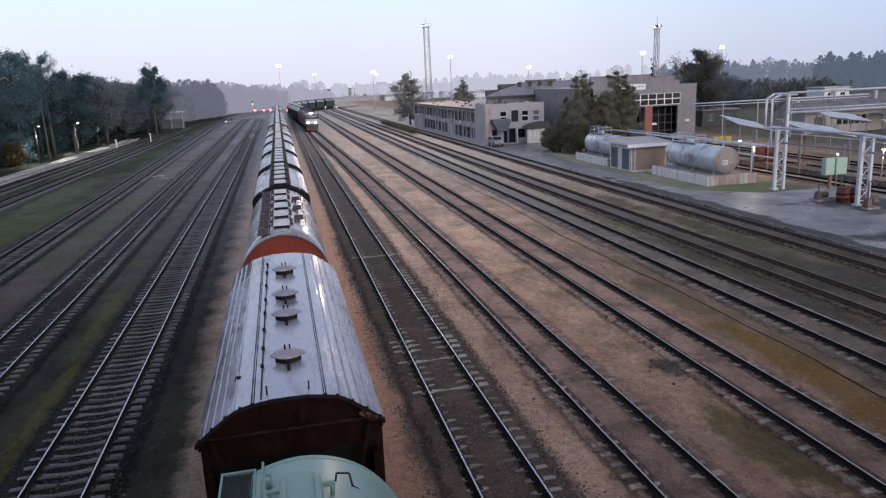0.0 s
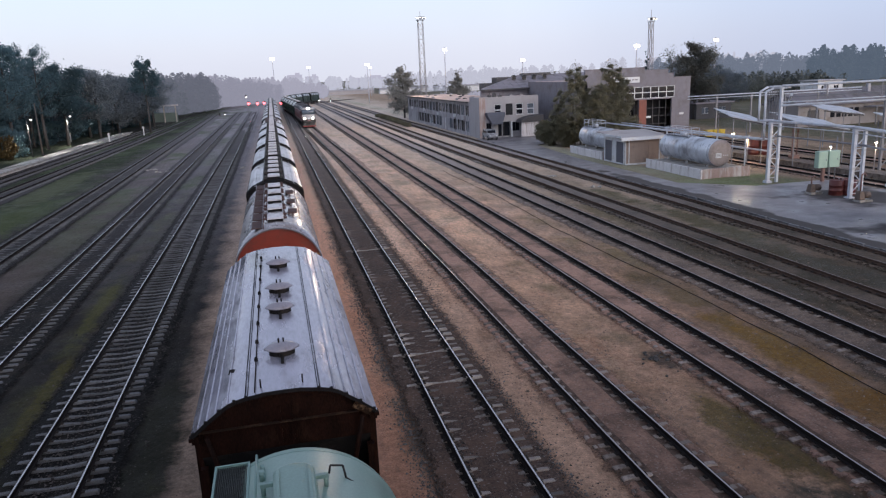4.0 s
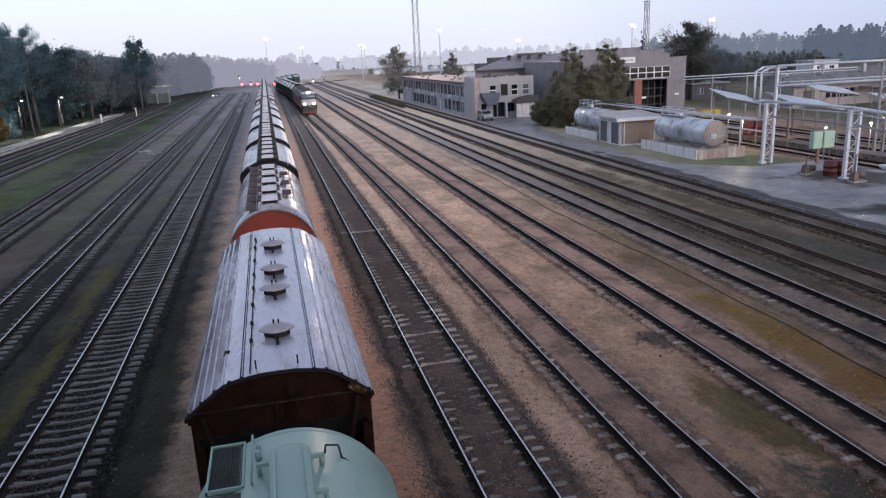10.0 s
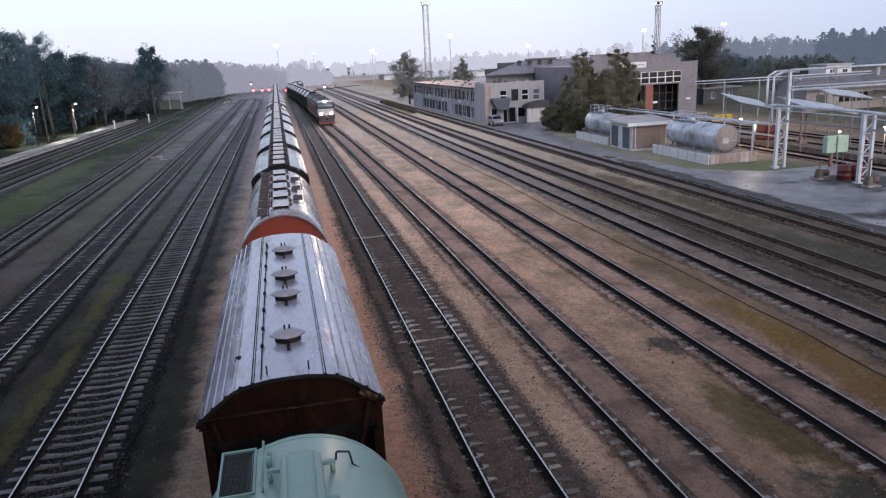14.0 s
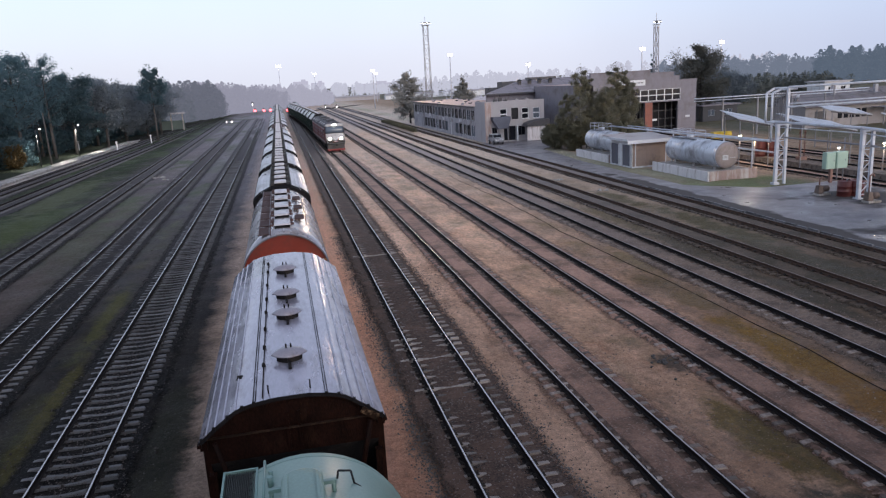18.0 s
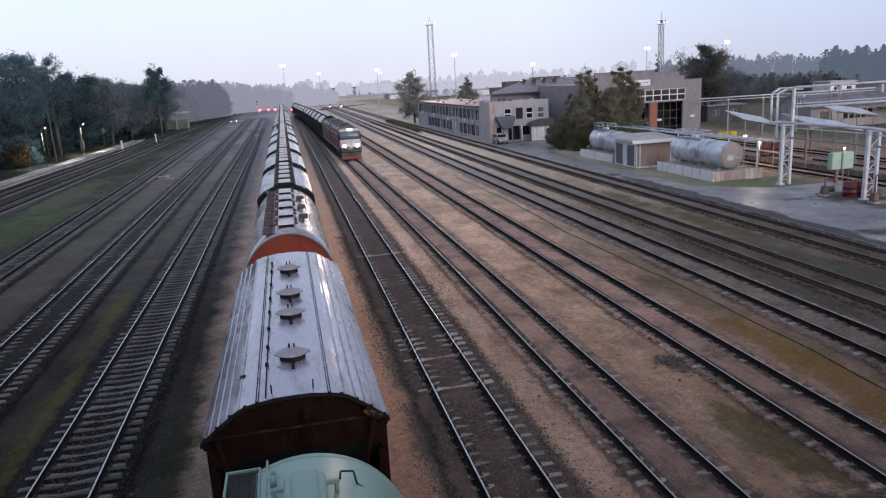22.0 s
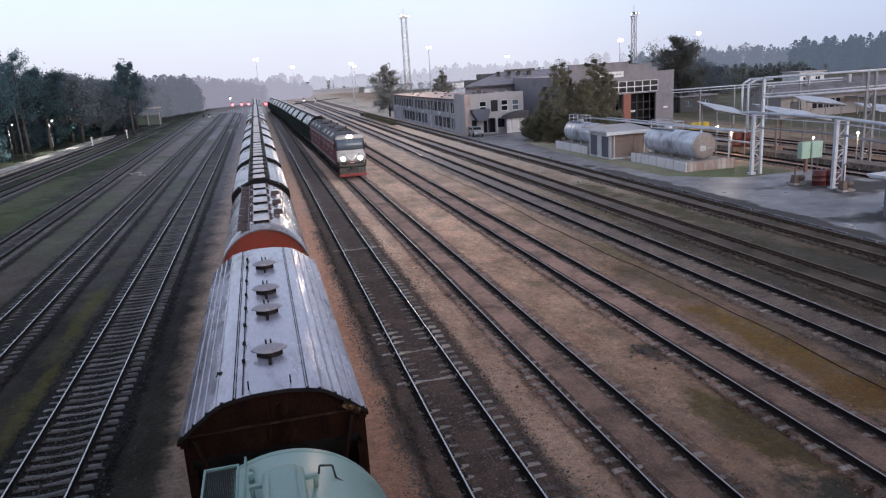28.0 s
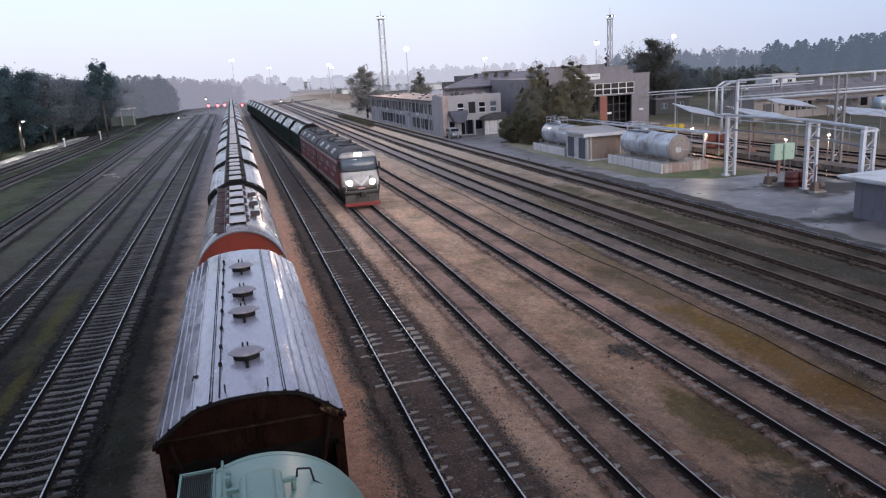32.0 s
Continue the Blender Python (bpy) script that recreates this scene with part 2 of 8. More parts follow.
GREENW = mat("dark_green_wagon_paint", (0.018, 0.042, 0.036), 0.5, 0.0, 0.3, 6, 40, 0.15, (0.05, 0.045, 0.04), 0.4, 1.2, (1, 1, 0.4), obj_random=0.3)
LOCORED = mat("loco_red_paint", (0.225, 0.036, 0.044), 0.42, 0.0, 0.25, 5, 40, 0.08, (0.16, 0.095, 0.098), 0.42, 1.1, (1, 1, 0.5))
LOCODARK = mat("loco_dark_frame_paint", (0.055, 0.052, 0.052), 0.5, 0, 0.3, 6, 40, 0.15, (0.11, 0.09, 0.08), 0.35, 1.5)
LOCOGREY = mat("loco_light_grey_paint", (0.46, 0.445, 0.44), 0.38, 0.0, 0.15, 5, 40, 0.08, (0.22, 0.19, 0.17), 0.4, 1.4)
LOCOROOF = mat("loco_roof_grey", (0.11, 0.105, 0.118), 0.6, 0.0, 0.4, 6, 40, 0.2, (0.035, 0.032, 0.032), 0.5, 1.1, spec=0.2)
# matt black for dark steel, and for shade painted onto wagon parts
MATTBLACK = mat("matt_black_steel_and_shade", (0.016, 0.015, 0.016), 0.95, 0, 0.4, 8, 50, 0.2, (0.035, 0.03, 0.028), 0.35, 2, spec=0.03)
PLOW = mat("plough_red_paint", (0.24, 0.038, 0.036), 0.5, 0, 0.25, 8, 40, 0.1)
RAIL = mat("rusty_rail_web", (0.014, 0.011, 0.011), 0.75, 0.0, 0.3, 8, 60, 0.2, spec=0.15)
RAILTOP = mat("polished_rail_head", (0.34, 0.31, 0.30), 0.42, 0.5, 0.2, 8, 30, 0.03, spec=0.8)
RAILBRIGHT = mat("bright_worn_rail_head", (0.42, 0.41, 0.41), 0.24, 0.6, 0.2, 8, 30, 0.02, spec=1.0)
RAILRUST = mat("rust_brown_rail", (0.075, 0.048, 0.036), 0.75, 0.0, 0.35, 8, 60, 0.2, spec=0.15)
RAILRUSTTOP = mat("rust_brown_rail_head", (0.190, 0.150, 0.132), 0.48, 0.2, 0.3, 8, 40, 0.1)
RAILDULL = mat("dull_rail_head", (0.045, 0.036, 0.032), 0.42, 0.0, 0.25, 8, 30, 0.05)
CONC = mat("old_concrete", (0.36, 0.34, 0.32), 0.8, 0, 0.25, 8, 50, 0.3, (0.16, 0.14, 0.12), 0.5, 1.5)
SLEEPER = mat("weathered_concrete_sleeper", (0.116, 0.117, 0.127), 0.75, 0, 0.35, 12, 60, 0.35, (0.045, 0.039, 0.037), 0.42, 2.5, obj_random=0.35)
SLEEPERP = mat("pinkish_concrete_sleeper", (0.205, 0.170, 0.152), 0.85, 0, 0.4, 12, 60, 0.35, (0.070, 0.050, 0.042), 0.45, 2.5, obj_random=0.55, spec=0.2)
SLEEPERB = mat("soil_brown_sleeper", (0.072, 0.056, 0.047), 0.9, 0, 0.4, 12, 60, 0.35, (0.040, 0.031, 0.022), 0.5, 2.0, obj_random=0.5, spec=0.1)
SLEEPERM = mat("worn_concrete_sleeper", (0.165, 0.142, 0.132), 0.8, 0, 0.45, 12, 60, 0.35, (0.050, 0.038, 0.033), 0.45, 2.0, obj_random=0.6)
SLEEPERW = mat("bare_pale_sleeper", (0.31, 0.28, 0.265), 0.8, 0, 0.3, 12, 60, 0.3, (0.10, 0.075, 0.065), 0.5, 2.5)
SHEDROOF = mat("pale_grey_sheet_roof", (0.40, 0.365, 0.36), 0.6, 0, 0.15, 4, 25, 0.12, (0.26, 0.22, 0.21), 0.4, 0.4)
FASTEN = mat("rail_fastening", (0.024, 0.019, 0.018), 0.7, 0.4, 0.3)
BRICKB = mat("brown_brick_wall", (0.208, 0.195, 0.222), 0.8, 0, 0.2, 8, 40, 0.3, (0.15, 0.13, 0.135), 0.4, 0.6)
BRICKR = mat("red_brick", (0.26, 0.10, 0.075), 0.8, 0, 0.25, 8, 40, 0.3)
PLASTER = mat("grey_plaster", (0.41, 0.395, 0.42), 0.85, 0, 0.2, 4, 40, 0.2, (0.22, 0.21, 0.225), 0.55, 0.9, (1, 1, 0.4))
PLASTERL = mat("pale_plaster", (0.385, 0.365, 0.38), 0.85, 0, 0.14, 4, 40, 0.2, (0.33, 0.31, 0.31), 0.4, 0.5, (1, 1, 0.4))
FELT = mat("roofing_felt_pinkish", (0.46, 0.34, 0.31), 0.75, 0, 0.2, 3, 20, 0.15, (0.26, 0.19, 0.18), 0.45, 0.25, wet=0.1)
TINROOF = mat("grey_sheet_roof", (0.24, 0.22, 0.25), 0.8, 0.0, 0.15, 4, 25, 0.12, (0.12, 0.11, 0.12), 0.4, 0.5)
DARKFASCIA = mat("dark_fascia", (0.06, 0.058, 0.065), 0.6, 0, 0.3)
WHITE = mat("white_paint", (0.66, 0.67, 0.70), 0.5, 0, 0.1, 6, 40, 0.1, (0.42, 0.40, 0.38), 0.4, 1.0)
PIPEWHITE = mat("bluish_white_pipe_paint", (0.52, 0.55, 0.62), 0.45, 0.05, 0.15, 6, 40, 0.1, (0.34, 0.33, 0.33), 0.4, 1.0)
DOORGREY = mat("dark_grey_door_panel", (0.10, 0.10, 0.125), 0.5, 0, 0.15)
BEIGE = mat("beige_brown_cladding", (0.30, 0.225, 0.19), 0.7, 0, 0.12, 5, 30, 0.15, (0.17, 0.13, 0.11), 0.35, 0.7)
TANKM = mat("weathered_silver_tank", (0.53, 0.56, 0.62), 0.36, 0.22, 0.2, 4, 30, 0.1, (0.22, 0.22, 0.24), 0.45, 0.7, (1, 1, 0.4), 0.05)
TANKEND = mat("brownish_tank_end", (0.33, 0.28, 0.27), 0.5, 0.1, 0.18, 5, 30, 0.1, (0.22, 0.17, 0.15), 0.45, 0.9)
PLINTHP = mat("pinkish_stained_plaster", (0.36, 0.26, 0.235), 0.8, 0, 0.25, 8, 40, 0.25, (0.52, 0.49, 0.48), 0.55, 1.1, (1.6, 1.6, 0.3))
WHITEWASH = mat("streaky_whitewash", (0.68, 0.65, 0.66), 0.75, 0, 0.2, 8, 40, 0.25, (0.30, 0.24, 0.22), 0.32, 1.3, (1.6, 1.6, 0.25))
CANOPYG = mat("dull_grey_sheet", (0.47, 0.49, 0.54), 0.5, 0.1, 0.2, 5, 30, 0.1, (0.20, 0.19, 0.19), 0.4, 0.8)
# far poles: haze painted in as a pale colour
FARPOLE = mat("haze_pale_pole", (0.50, 0.50, 0.56), 0.8, 0, 0.1)
WINDOW = glass("dusk_window_glass", (0.012, 0.013, 0.018), 0.10)
WINDOWL = glass("pale_window_glass", (0.10, 0.12, 0.15), 0.08)
DARKIN = mat("unlit_interior", (0.02, 0.02, 0.023), 0.9, 0, 0.3)
YELLOW = mat("yellow_paint", (0.50, 0.36, 0.03), 0.5, 0, 0.15)
DARKRED = mat("dark_red_paint", (0.10, 0.022, 0.020), 0.5, 0, 0.25, 6, 40, 0.15, (0.10, 0.03, 0.025), 0.4, 1)
PALEGREEN = mat("pale_green_cabinet_paint", (0.33, 0.46, 0.38), 0.5, 0, 0.12, 6, 30, 0.1)
PINKSTEEL = mat("pink_primer_steel", (0.19, 0.105, 0.09), 0.6, 0.1, 0.2)
PUMPBROWN = mat("grimy_brown_pump_paint", (0.13, 0.092, 0.075), 0.6, 0.1, 0.3, 8, 40, 0.2, (0.05, 0.04, 0.035), 0.5, 2.0)
STEELG = mat("grey_painted_steel", (0.20, 0.20, 0.22), 0.5, 0.3, 0.2)
MASTM = mat("galvanised_mast_steel", (0.38, 0.36, 0.38), 0.55, 0.3, 0.15)
CARW = mat("silver_car_paint", (0.38, 0.38, 0.40), 0.3, 0.3, 0.1, 4, 30, 0.02)
TYRE = mat("tyre_rubber", (0.02, 0.02, 0.02), 0.85, 0, 0.2)
# lighter copy of the dark leaves, haze painted into its colour
LEAFHAZE = leafy("haze_pale_green_leaves", (0.190, 0.220, 0.245), 0.8, 0, 0.2, 2.0, 9, 0.0, spec=0.1)
# green shifted to blue and paled, mist put into the leaf colour
LEAFD = leafy("dark_green_leaves", (0.108, 0.172, 0.196), 0.8, 0, 0.25, 2.0, 9, 0.0, obj_random=0.3, spec=0.05, glow=0.6)
LEAFB = leafy("olive_autumn_birch_leaves", (0.310, 0.280, 0.190), 0.7, 0, 0.22, 2.4, 9, 0.0, (0.235, 0.230, 0.180), 0.75, 0.35, spec=0.05, glow=0.62)
LEAFO = leafy("olive_shrub_leaves", (0.20, 0.190, 0.135), 0.7, 0, 0.4, 2.4, 9, 0.0, (0.17, 0.125, 0.05), 0.35, 0.5, spec=0.1)
# the shrub olive made paler and greyer, haze put into the colour
LEAFH = leafy("haze_pale_olive_leaves", (0.320, 0.310, 0.290), 0.8, 0, 0.25, 2.4, 9, 0.0, spec=0.1)
LEAFG = leafy("grey_olive_green_leaves", (0.150, 0.150, 0.135), 0.8, 0, 0.2, 2.0, 9, 0.0, spec=0.05, glow=0.62)
# dark olive lifted towards hazy blue-green in the colour itself
LEAFT = leafy("dark_olive_thicket_leaves", (0.165, 0.180, 0.170), 0.8, 0, 0.25, 2.0, 9, 0.0, spec=0.1)
LEAFY = leafy("rust_yellow_shrub_leaves", (0.085, 0.062, 0.030), 0.6, 0, 0.4, 2.4, 9, 0.0, spec=0.1)
BARK = mat("dark_bark", (0.060, 0.055, 0.054), 0.85, 0, 0.35, 8, 30, 0.4)
BIRCHBARK = mat("birch_bark", (0.38, 0.36, 0.34), 0.8, 0, 0.2, 8, 20, 0.2, (0.05, 0.045, 0.04), 0.5, 3, (1, 1, 4))
STONEDARK = mat("dark_ballast_stone", (0.06, 0.055, 0.055), 0.9, 0, 0.4, 20, 90, 0.3, spec=0.1)
STONEPALE = mat("pale_ballast_stone", (0.20, 0.175, 0.165), 0.85, 0, 0.4, 20, 90, 0.3)
STONE = mat("ballast_stone", (0.24, 0.19, 0.165), 0.85, 0, 0.4, 20, 90, 0.3)
LAMPWARM = mat("lit_sodium_lamp", (1, 0.9, 0.7), 0.5, emit=(1.0, 0.84, 0.62), strength=16)
LAMPWHITE = mat("lit_white_lamp", (1, 1, 1), 0.5, emit=(1.0, 0.95, 0.86), strength=40)
HEADLIGHT = mat("lit_headlight", (1, 1, 1), 0.5, emit=(1.0, 0.95, 0.85), strength=30)
SIGRED = mat("lit_red_signal", (1, 0.1, 0.1), 0.5, emit=(1.0, 0.09, 0.11), strength=7)


def ground_material():
    """Trodden soil, cinders, moss and grass of the yard, told apart by where they lie on the plan, with haze and near
    shade painted in.
    """
    m = bpy.data.materials.new("yard_ground")
    m.use_nodes = True
    n, l = m.node_tree.nodes, m.node_tree.links
    b = n["Principled BSDF"]
    b.inputs["Specular IOR Level"].default_value = 0.5
    g = n.new("ShaderNodeNewGeometry")
    s = n.new("ShaderNodeSeparateXYZ")
    l.new(g.outputs["Position"], s.inputs[0])

    def noise_at(scale, detail=6, rough=0.65, sx=1.0, sy=1.0):
        mp = n.new("ShaderNodeMapping")
        mp.inputs["Scale"].default_value = (sx, sy, 1)
        l.new(g.outputs["Position"], mp.inputs["Vector"])
        t = n.new("ShaderNodeTexNoise")
        t.inputs["Scale"].default_value, t.inputs["Detail"].default_value, t.inputs["Roughness"].default_value = scale, detail, rough
        l.new(mp.outputs[0], t.inputs["Vector"])
        return t.outputs[0]

    def remap(v, a, c, lo=0.0, hi=1.0):
        r = n.new("ShaderNodeMapRange")
        r.inputs[1].default_value, r.inputs[2].default_value, r.inputs[3].default_value, r.inputs[4].default_value = a, c, lo, hi
        l.new(v, r.inputs[0])
        return r.outputs[0]

    def op(kind, a, c):
        o = n.new("ShaderNodeMath")
        o.operation = kind
        for i, v in enumerate((a, c)):
            if isinstance(v, (int, float)):
                o.inputs[i].default_value = v
            else:
                l.new(v, o.inputs[i])
        return o.outputs[0]

    def mix(f, a, c):
        x = n.new("ShaderNodeMix")
        x.data_type = "RGBA"
        l.new(f, x.inputs[0])
        for i, v in ((6, a), (7, c)):
            if isinstance(v, tuple):
                x.inputs[i].default_value = (*v, 1)
            else:
                l.new(v, x.inputs[i])
        return x.outputs[2]

    wander = op("MULTIPLY", op("SUBTRACT", noise_at(0.12), 0.5), 5.0)
    X = op("ADD", s.outputs["X"], wander)
    Xs = op("ADD", s.outputs["X"], op("MULTIPLY", op("SUBTRACT", noise_at(0.5), 0.5), 1.6))

    def band(v, a, c, soft):
        return op("MULTIPLY", remap(v, a - soft, a + soft), remap(v, c - soft, c + soft, 1.0, 0.0))

    sand = mix(remap(noise_at(0.35, 8), 0.35, 0.65), (0.235, 0.139, 0.104), (0.48, 0.296, 0.224))
    sand = mix(remap(noise_at(1.6, 8, 0.7, 1.0, 0.35), 0.45, 0.75), sand, (0.090, 0.055, 0.040))
    cinder = mix(remap(noise_at(0.5, 8), 0.35, 0.65), (0.0115, 0.0108, 0.0105), (0.034, 0.027, 0.022))
    col = mix(remap(X, -3.0, 0.5), cinder, sand)
    grey = mix(remap(noise_at(0.8, 8), 0.35, 0.65), (0.085, 0.058, 0.042), (0.175, 0.118, 0.088))
    gravel = mix(remap(noise_at(0.6, 8), 0.35, 0.65), (0.145, 0.102, 0.076), (0.280, 0.204, 0.160))
    # paler past 30 m, haze painted into the gravel colour
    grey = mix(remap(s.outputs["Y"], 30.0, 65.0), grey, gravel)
    col = mix(remap(X, 15.0, 21.0), col, grey)
    # pale trodden strip beside the standing train, reddish dust on its other side
    col = mix(op("MULTIPLY", band(Xs, -3.7, -1.9, 0.5), remap(noise_at(0.35, 7, 0.7, 1.0, 0.5), 0.36, 0.60, 0.70, 1.0)), col, (0.400, 0.280, 0.205))
    col = mix(op("MULTIPLY", band(Xs, 3.0, 4.0, 0.35), 0.75), col, (0.080, 0.060, 0.049))
    col = mix(op("MULTIPLY", band(Xs, 1.1, 2.85, 0.35), 0.9), col, (0.500, 0.255, 0.185))
    col = mix(op("MULTIPLY", band(Xs, -15.9, -13.6, 0.6), remap(noise_at(0.3, 7, 0.7, 1.0, 0.4), 0.36, 0.62, 0.35, 0.85)), col, (0.070, 0.051, 0.041))
    # pale dry strips trodden between the tracks
    dry = remap(noise_at(0.28, 8, 0.72, 1.0, 0.35), 0.38, 0.60)
    col = mix(op("MULTIPLY", band(Xs, 6.2, 7.6, 0.45), op("MULTIPLY", dry, 0.85)), col, (0.58, 0.385, 0.320))
    col = mix(op("MULTIPLY", band(Xs, 10.3, 12.6, 0.7), op("MULTIPLY", dry, 0.75)), col, (0.55, 0.350, 0.270))
    # moss and thin grass
    green = remap(noise_at(0.22, 8, 0.7, 1.0, 0.5), 0.50, 0.66)
    col = mix(op("MULTIPLY", op("MULTIPLY", band(Xs, -9.3, -8.5, 0.4), remap(noise_at(0.30, 6, 0.7), 0.42, 0.60)), 0.6), col, (0.060, 0.058, 0.018))
    col = mix(op("MULTIPLY", op("MULTIPLY", band(Xs, 16.0, 17.6, 0.5), remap(noise_at(0.16, 7, 0.7), 0.49, 0.62)), 0.75), col, (0.110, 0.072, 0.014))
    col = mix(op("MULTIPLY", op("MULTIPLY", band(Xs, 10.8, 12.4, 0.5), remap(noise_at(0.21, 6, 0.6), 0.52, 0.64)), 0.75), col, (0.075, 0.062, 0.020))
    col = mix(op("MULTIPLY", op("MULTIPLY", band(X, -30.0, -20.5, 1.5), remap(noise_at(0.1, 6, 0.6), 0.30, 0.55)), 0.85), col, (0.022, 0.032, 0.013))
    col = mix(op("MULTIPLY", remap(X, -36.0, -34.0, 1.0, 0.0), 0.9), col, (0.022, 0.028, 0.017))
    col = mix(op("MULTIPLY", band(Xs, 32.6, 36.4, 0.3), 0.9), col, (0.044, 0.084, 0.016))
    col = mix(op("MULTIPLY", op("MULTIPLY", band(X, 33.0, 42.5, 0.8), band(s.outputs["Y"], 46.0, 56.0, 0.8)), 0.9), col, (0.042, 0.096, 0.012))
    col = mix(op("MULTIPLY", green, op("MULTIPLY", remap(X, 11.0, 20.0), 0.80)), col, (0.062, 0.047, 0.024))
    col = mix(op("MULTIPLY", remap(X, 63.0, 70.0), 0.85), col, (0.042, 0.048, 0.030))
    # haze painted into the soil: it pales with distance, in patches
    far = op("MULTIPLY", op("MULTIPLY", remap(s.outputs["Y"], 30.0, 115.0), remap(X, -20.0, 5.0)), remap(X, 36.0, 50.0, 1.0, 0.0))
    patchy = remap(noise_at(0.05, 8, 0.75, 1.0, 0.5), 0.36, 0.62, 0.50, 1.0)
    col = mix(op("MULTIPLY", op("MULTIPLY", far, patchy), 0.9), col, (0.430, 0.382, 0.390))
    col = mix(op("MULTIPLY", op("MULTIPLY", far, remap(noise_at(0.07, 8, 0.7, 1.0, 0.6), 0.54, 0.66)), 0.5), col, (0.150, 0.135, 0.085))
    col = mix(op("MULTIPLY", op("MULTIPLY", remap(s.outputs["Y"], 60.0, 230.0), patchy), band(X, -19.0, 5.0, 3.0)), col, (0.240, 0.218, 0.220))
    col = mix(op("MULTIPLY", op("MULTIPLY", remap(noise_at(0.09, 8, 0.7, 1.0, 0.55), 0.47, 0.60), remap(s.outputs["Y"], 35.0, 70.0)), op("MULTIPLY", band(X, -32.0, -7.5, 1.5), 0.72)), col, (0.058, 0.075, 0.036))
    ragged = op("MULTIPLY", op("SUBTRACT", noise_at(0.9, 8, 0.7), 0.5), 3.0)

    def spot(x, y, a, c):
        """A ragged oval patch of growth, dirt or painted shade on the plan."""
        u = op("DIVIDE", op("SUBTRACT", s.outputs["X"], x), a)
        w = op("DIVIDE", op("SUBTRACT", s.outputs["Y"], y), c)
        return remap(op("ADD", op("SQRT", op("ADD", op("MULTIPLY", u, u), op("MULTIPLY", w, w)), 0), ragged), 0.60, 1.20, 0.95, 0.0)

    # the wide spots at y 10-13 are moss and painted near-corner shade
    for x, y, a, c, k in ((16.6, 20.0, 0.80, 5.0, (0.205, 0.110, 0.004)), (16.4, 15.3, 0.95, 3.4, (0.205, 0.098, 0.004)), (16.9, 26.5, 0.7, 2.2, (0.150, 0.095, 0.040)),
                          (17.8, 33.5, 0.8, 3.0, (0.150, 0.105, 0.055)), (11.9, 16.0, 0.70, 2.4, (0.135, 0.090, 0.020)), (12.5, 14.6, 0.75, 2.8, (0.105, 0.072, 0.014)),
                          (12.5, 21.0, 0.7, 0.9, (0.070, 0.045, 0.034)), (25.4, 31.0, 1.1, 6.0, (0.046, 0.038, 0.017)), (26.3, 25.0, 1.3, 5.0, (0.042, 0.035, 0.017)), (26.3, 40.0, 1.0, 8.0, (0.056, 0.048, 0.020)), (25.8, 52.0, 0.9, 5.0, (0.060, 0.050, 0.026)), (31.0, 40.0, 0.6, 9.0, (0.030, 0.026, 0.018)), (21.9, 45.0, 0.8, 7.0, (0.090, 0.070, 0.040)),
                          (21.8, 35.0, 0.9, 5.0, (0.048, 0.037, 0.022)), (21.6, 26.0, 0.7, 4.0, (0.052, 0.040, 0.025)), (-4.2, 20.0, 0.8, 6.0, (0.028, 0.027, 0.018)), (-3.9, 13.5, 0.6, 3.5, (0.052, 0.050, 0.022)), (15.6, 11.0, 2.6, 3.0, (0.040, 0.034, 0.019)), (19.0, 12.5, 2.2, 2.8, (0.038, 0.032, 0.020)), (12.4, 10.8, 2.0, 2.0, (0.036, 0.031, 0.018)), (18.6, 17.5, 0.9, 2.4, (0.060, 0.046, 0.030)),
                          (-8.45, 24.0, 0.30, 6.5, (0.064, 0.054, 0.015)), (-8.8, 35.0, 0.34, 5.0, (0.060, 0.056, 0.020)), (-22.0, 58.0, 2.2, 14.0, (0.042, 0.052, 0.020)), (-23.5, 84.0, 2.0, 16.0, (0.060, 0.066, 0.036))):
        col = mix(spot(x, y, a, c), col, k)
    # trodden clay shows reddish, thin moss and dead grass olive, in ragged patches
    col = mix(op("MULTIPLY", remap(noise_at(0.55, 9, 0.75, 1.0, 0.45), 0.53, 0.66), op("MULTIPLY", band(X, 9.5, 18.5, 1.0), 0.50)), col, (0.085, 0.064, 0.030))
    col = mix(op("MULTIPLY", remap(noise_at(0.42, 9, 0.75, 1.0, 0.30), 0.56, 0.68), op("MULTIPLY", band(X, 5.5, 13.5, 0.8), 0.55)), col, (0.300, 0.135, 0.085))
    col = mix(op("MULTIPLY", remap(noise_at(2.6, 9, 0.8, 1.0, 0.5), 0.56, 0.70), op("MULTIPLY", remap(X, 3.0, 6.0), 0.55)), col, (0.075, 0.050, 0.036))
    # shade painted into the soil: darker near the bridge and its right
    near_shade = op("ADD", s.outputs["Y"], op("MULTIPLY", op("SUBTRACT", noise_at(0.25, 8, 0.7), 0.5), 14.0))
    near_shade = op("SUBTRACT", near_shade, op("MULTIPLY", op("MAXIMUM", op("SUBTRACT", s.outputs["X"], 9.0), 0.0), 0.7))
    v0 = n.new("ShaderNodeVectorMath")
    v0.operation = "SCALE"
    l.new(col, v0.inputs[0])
    l.new(remap(near_shade, 9.0, 42.0, 0.58, 1.45), v0.inputs["Scale"])
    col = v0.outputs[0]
    grain = remap(noise_at(4.5, 8, 0.8), 0.3, 0.7, 0.50, 1.52)
    pebbles = remap(noise_at(20.0, 4, 0.75), 0.3, 0.7, 0.70, 1.30)
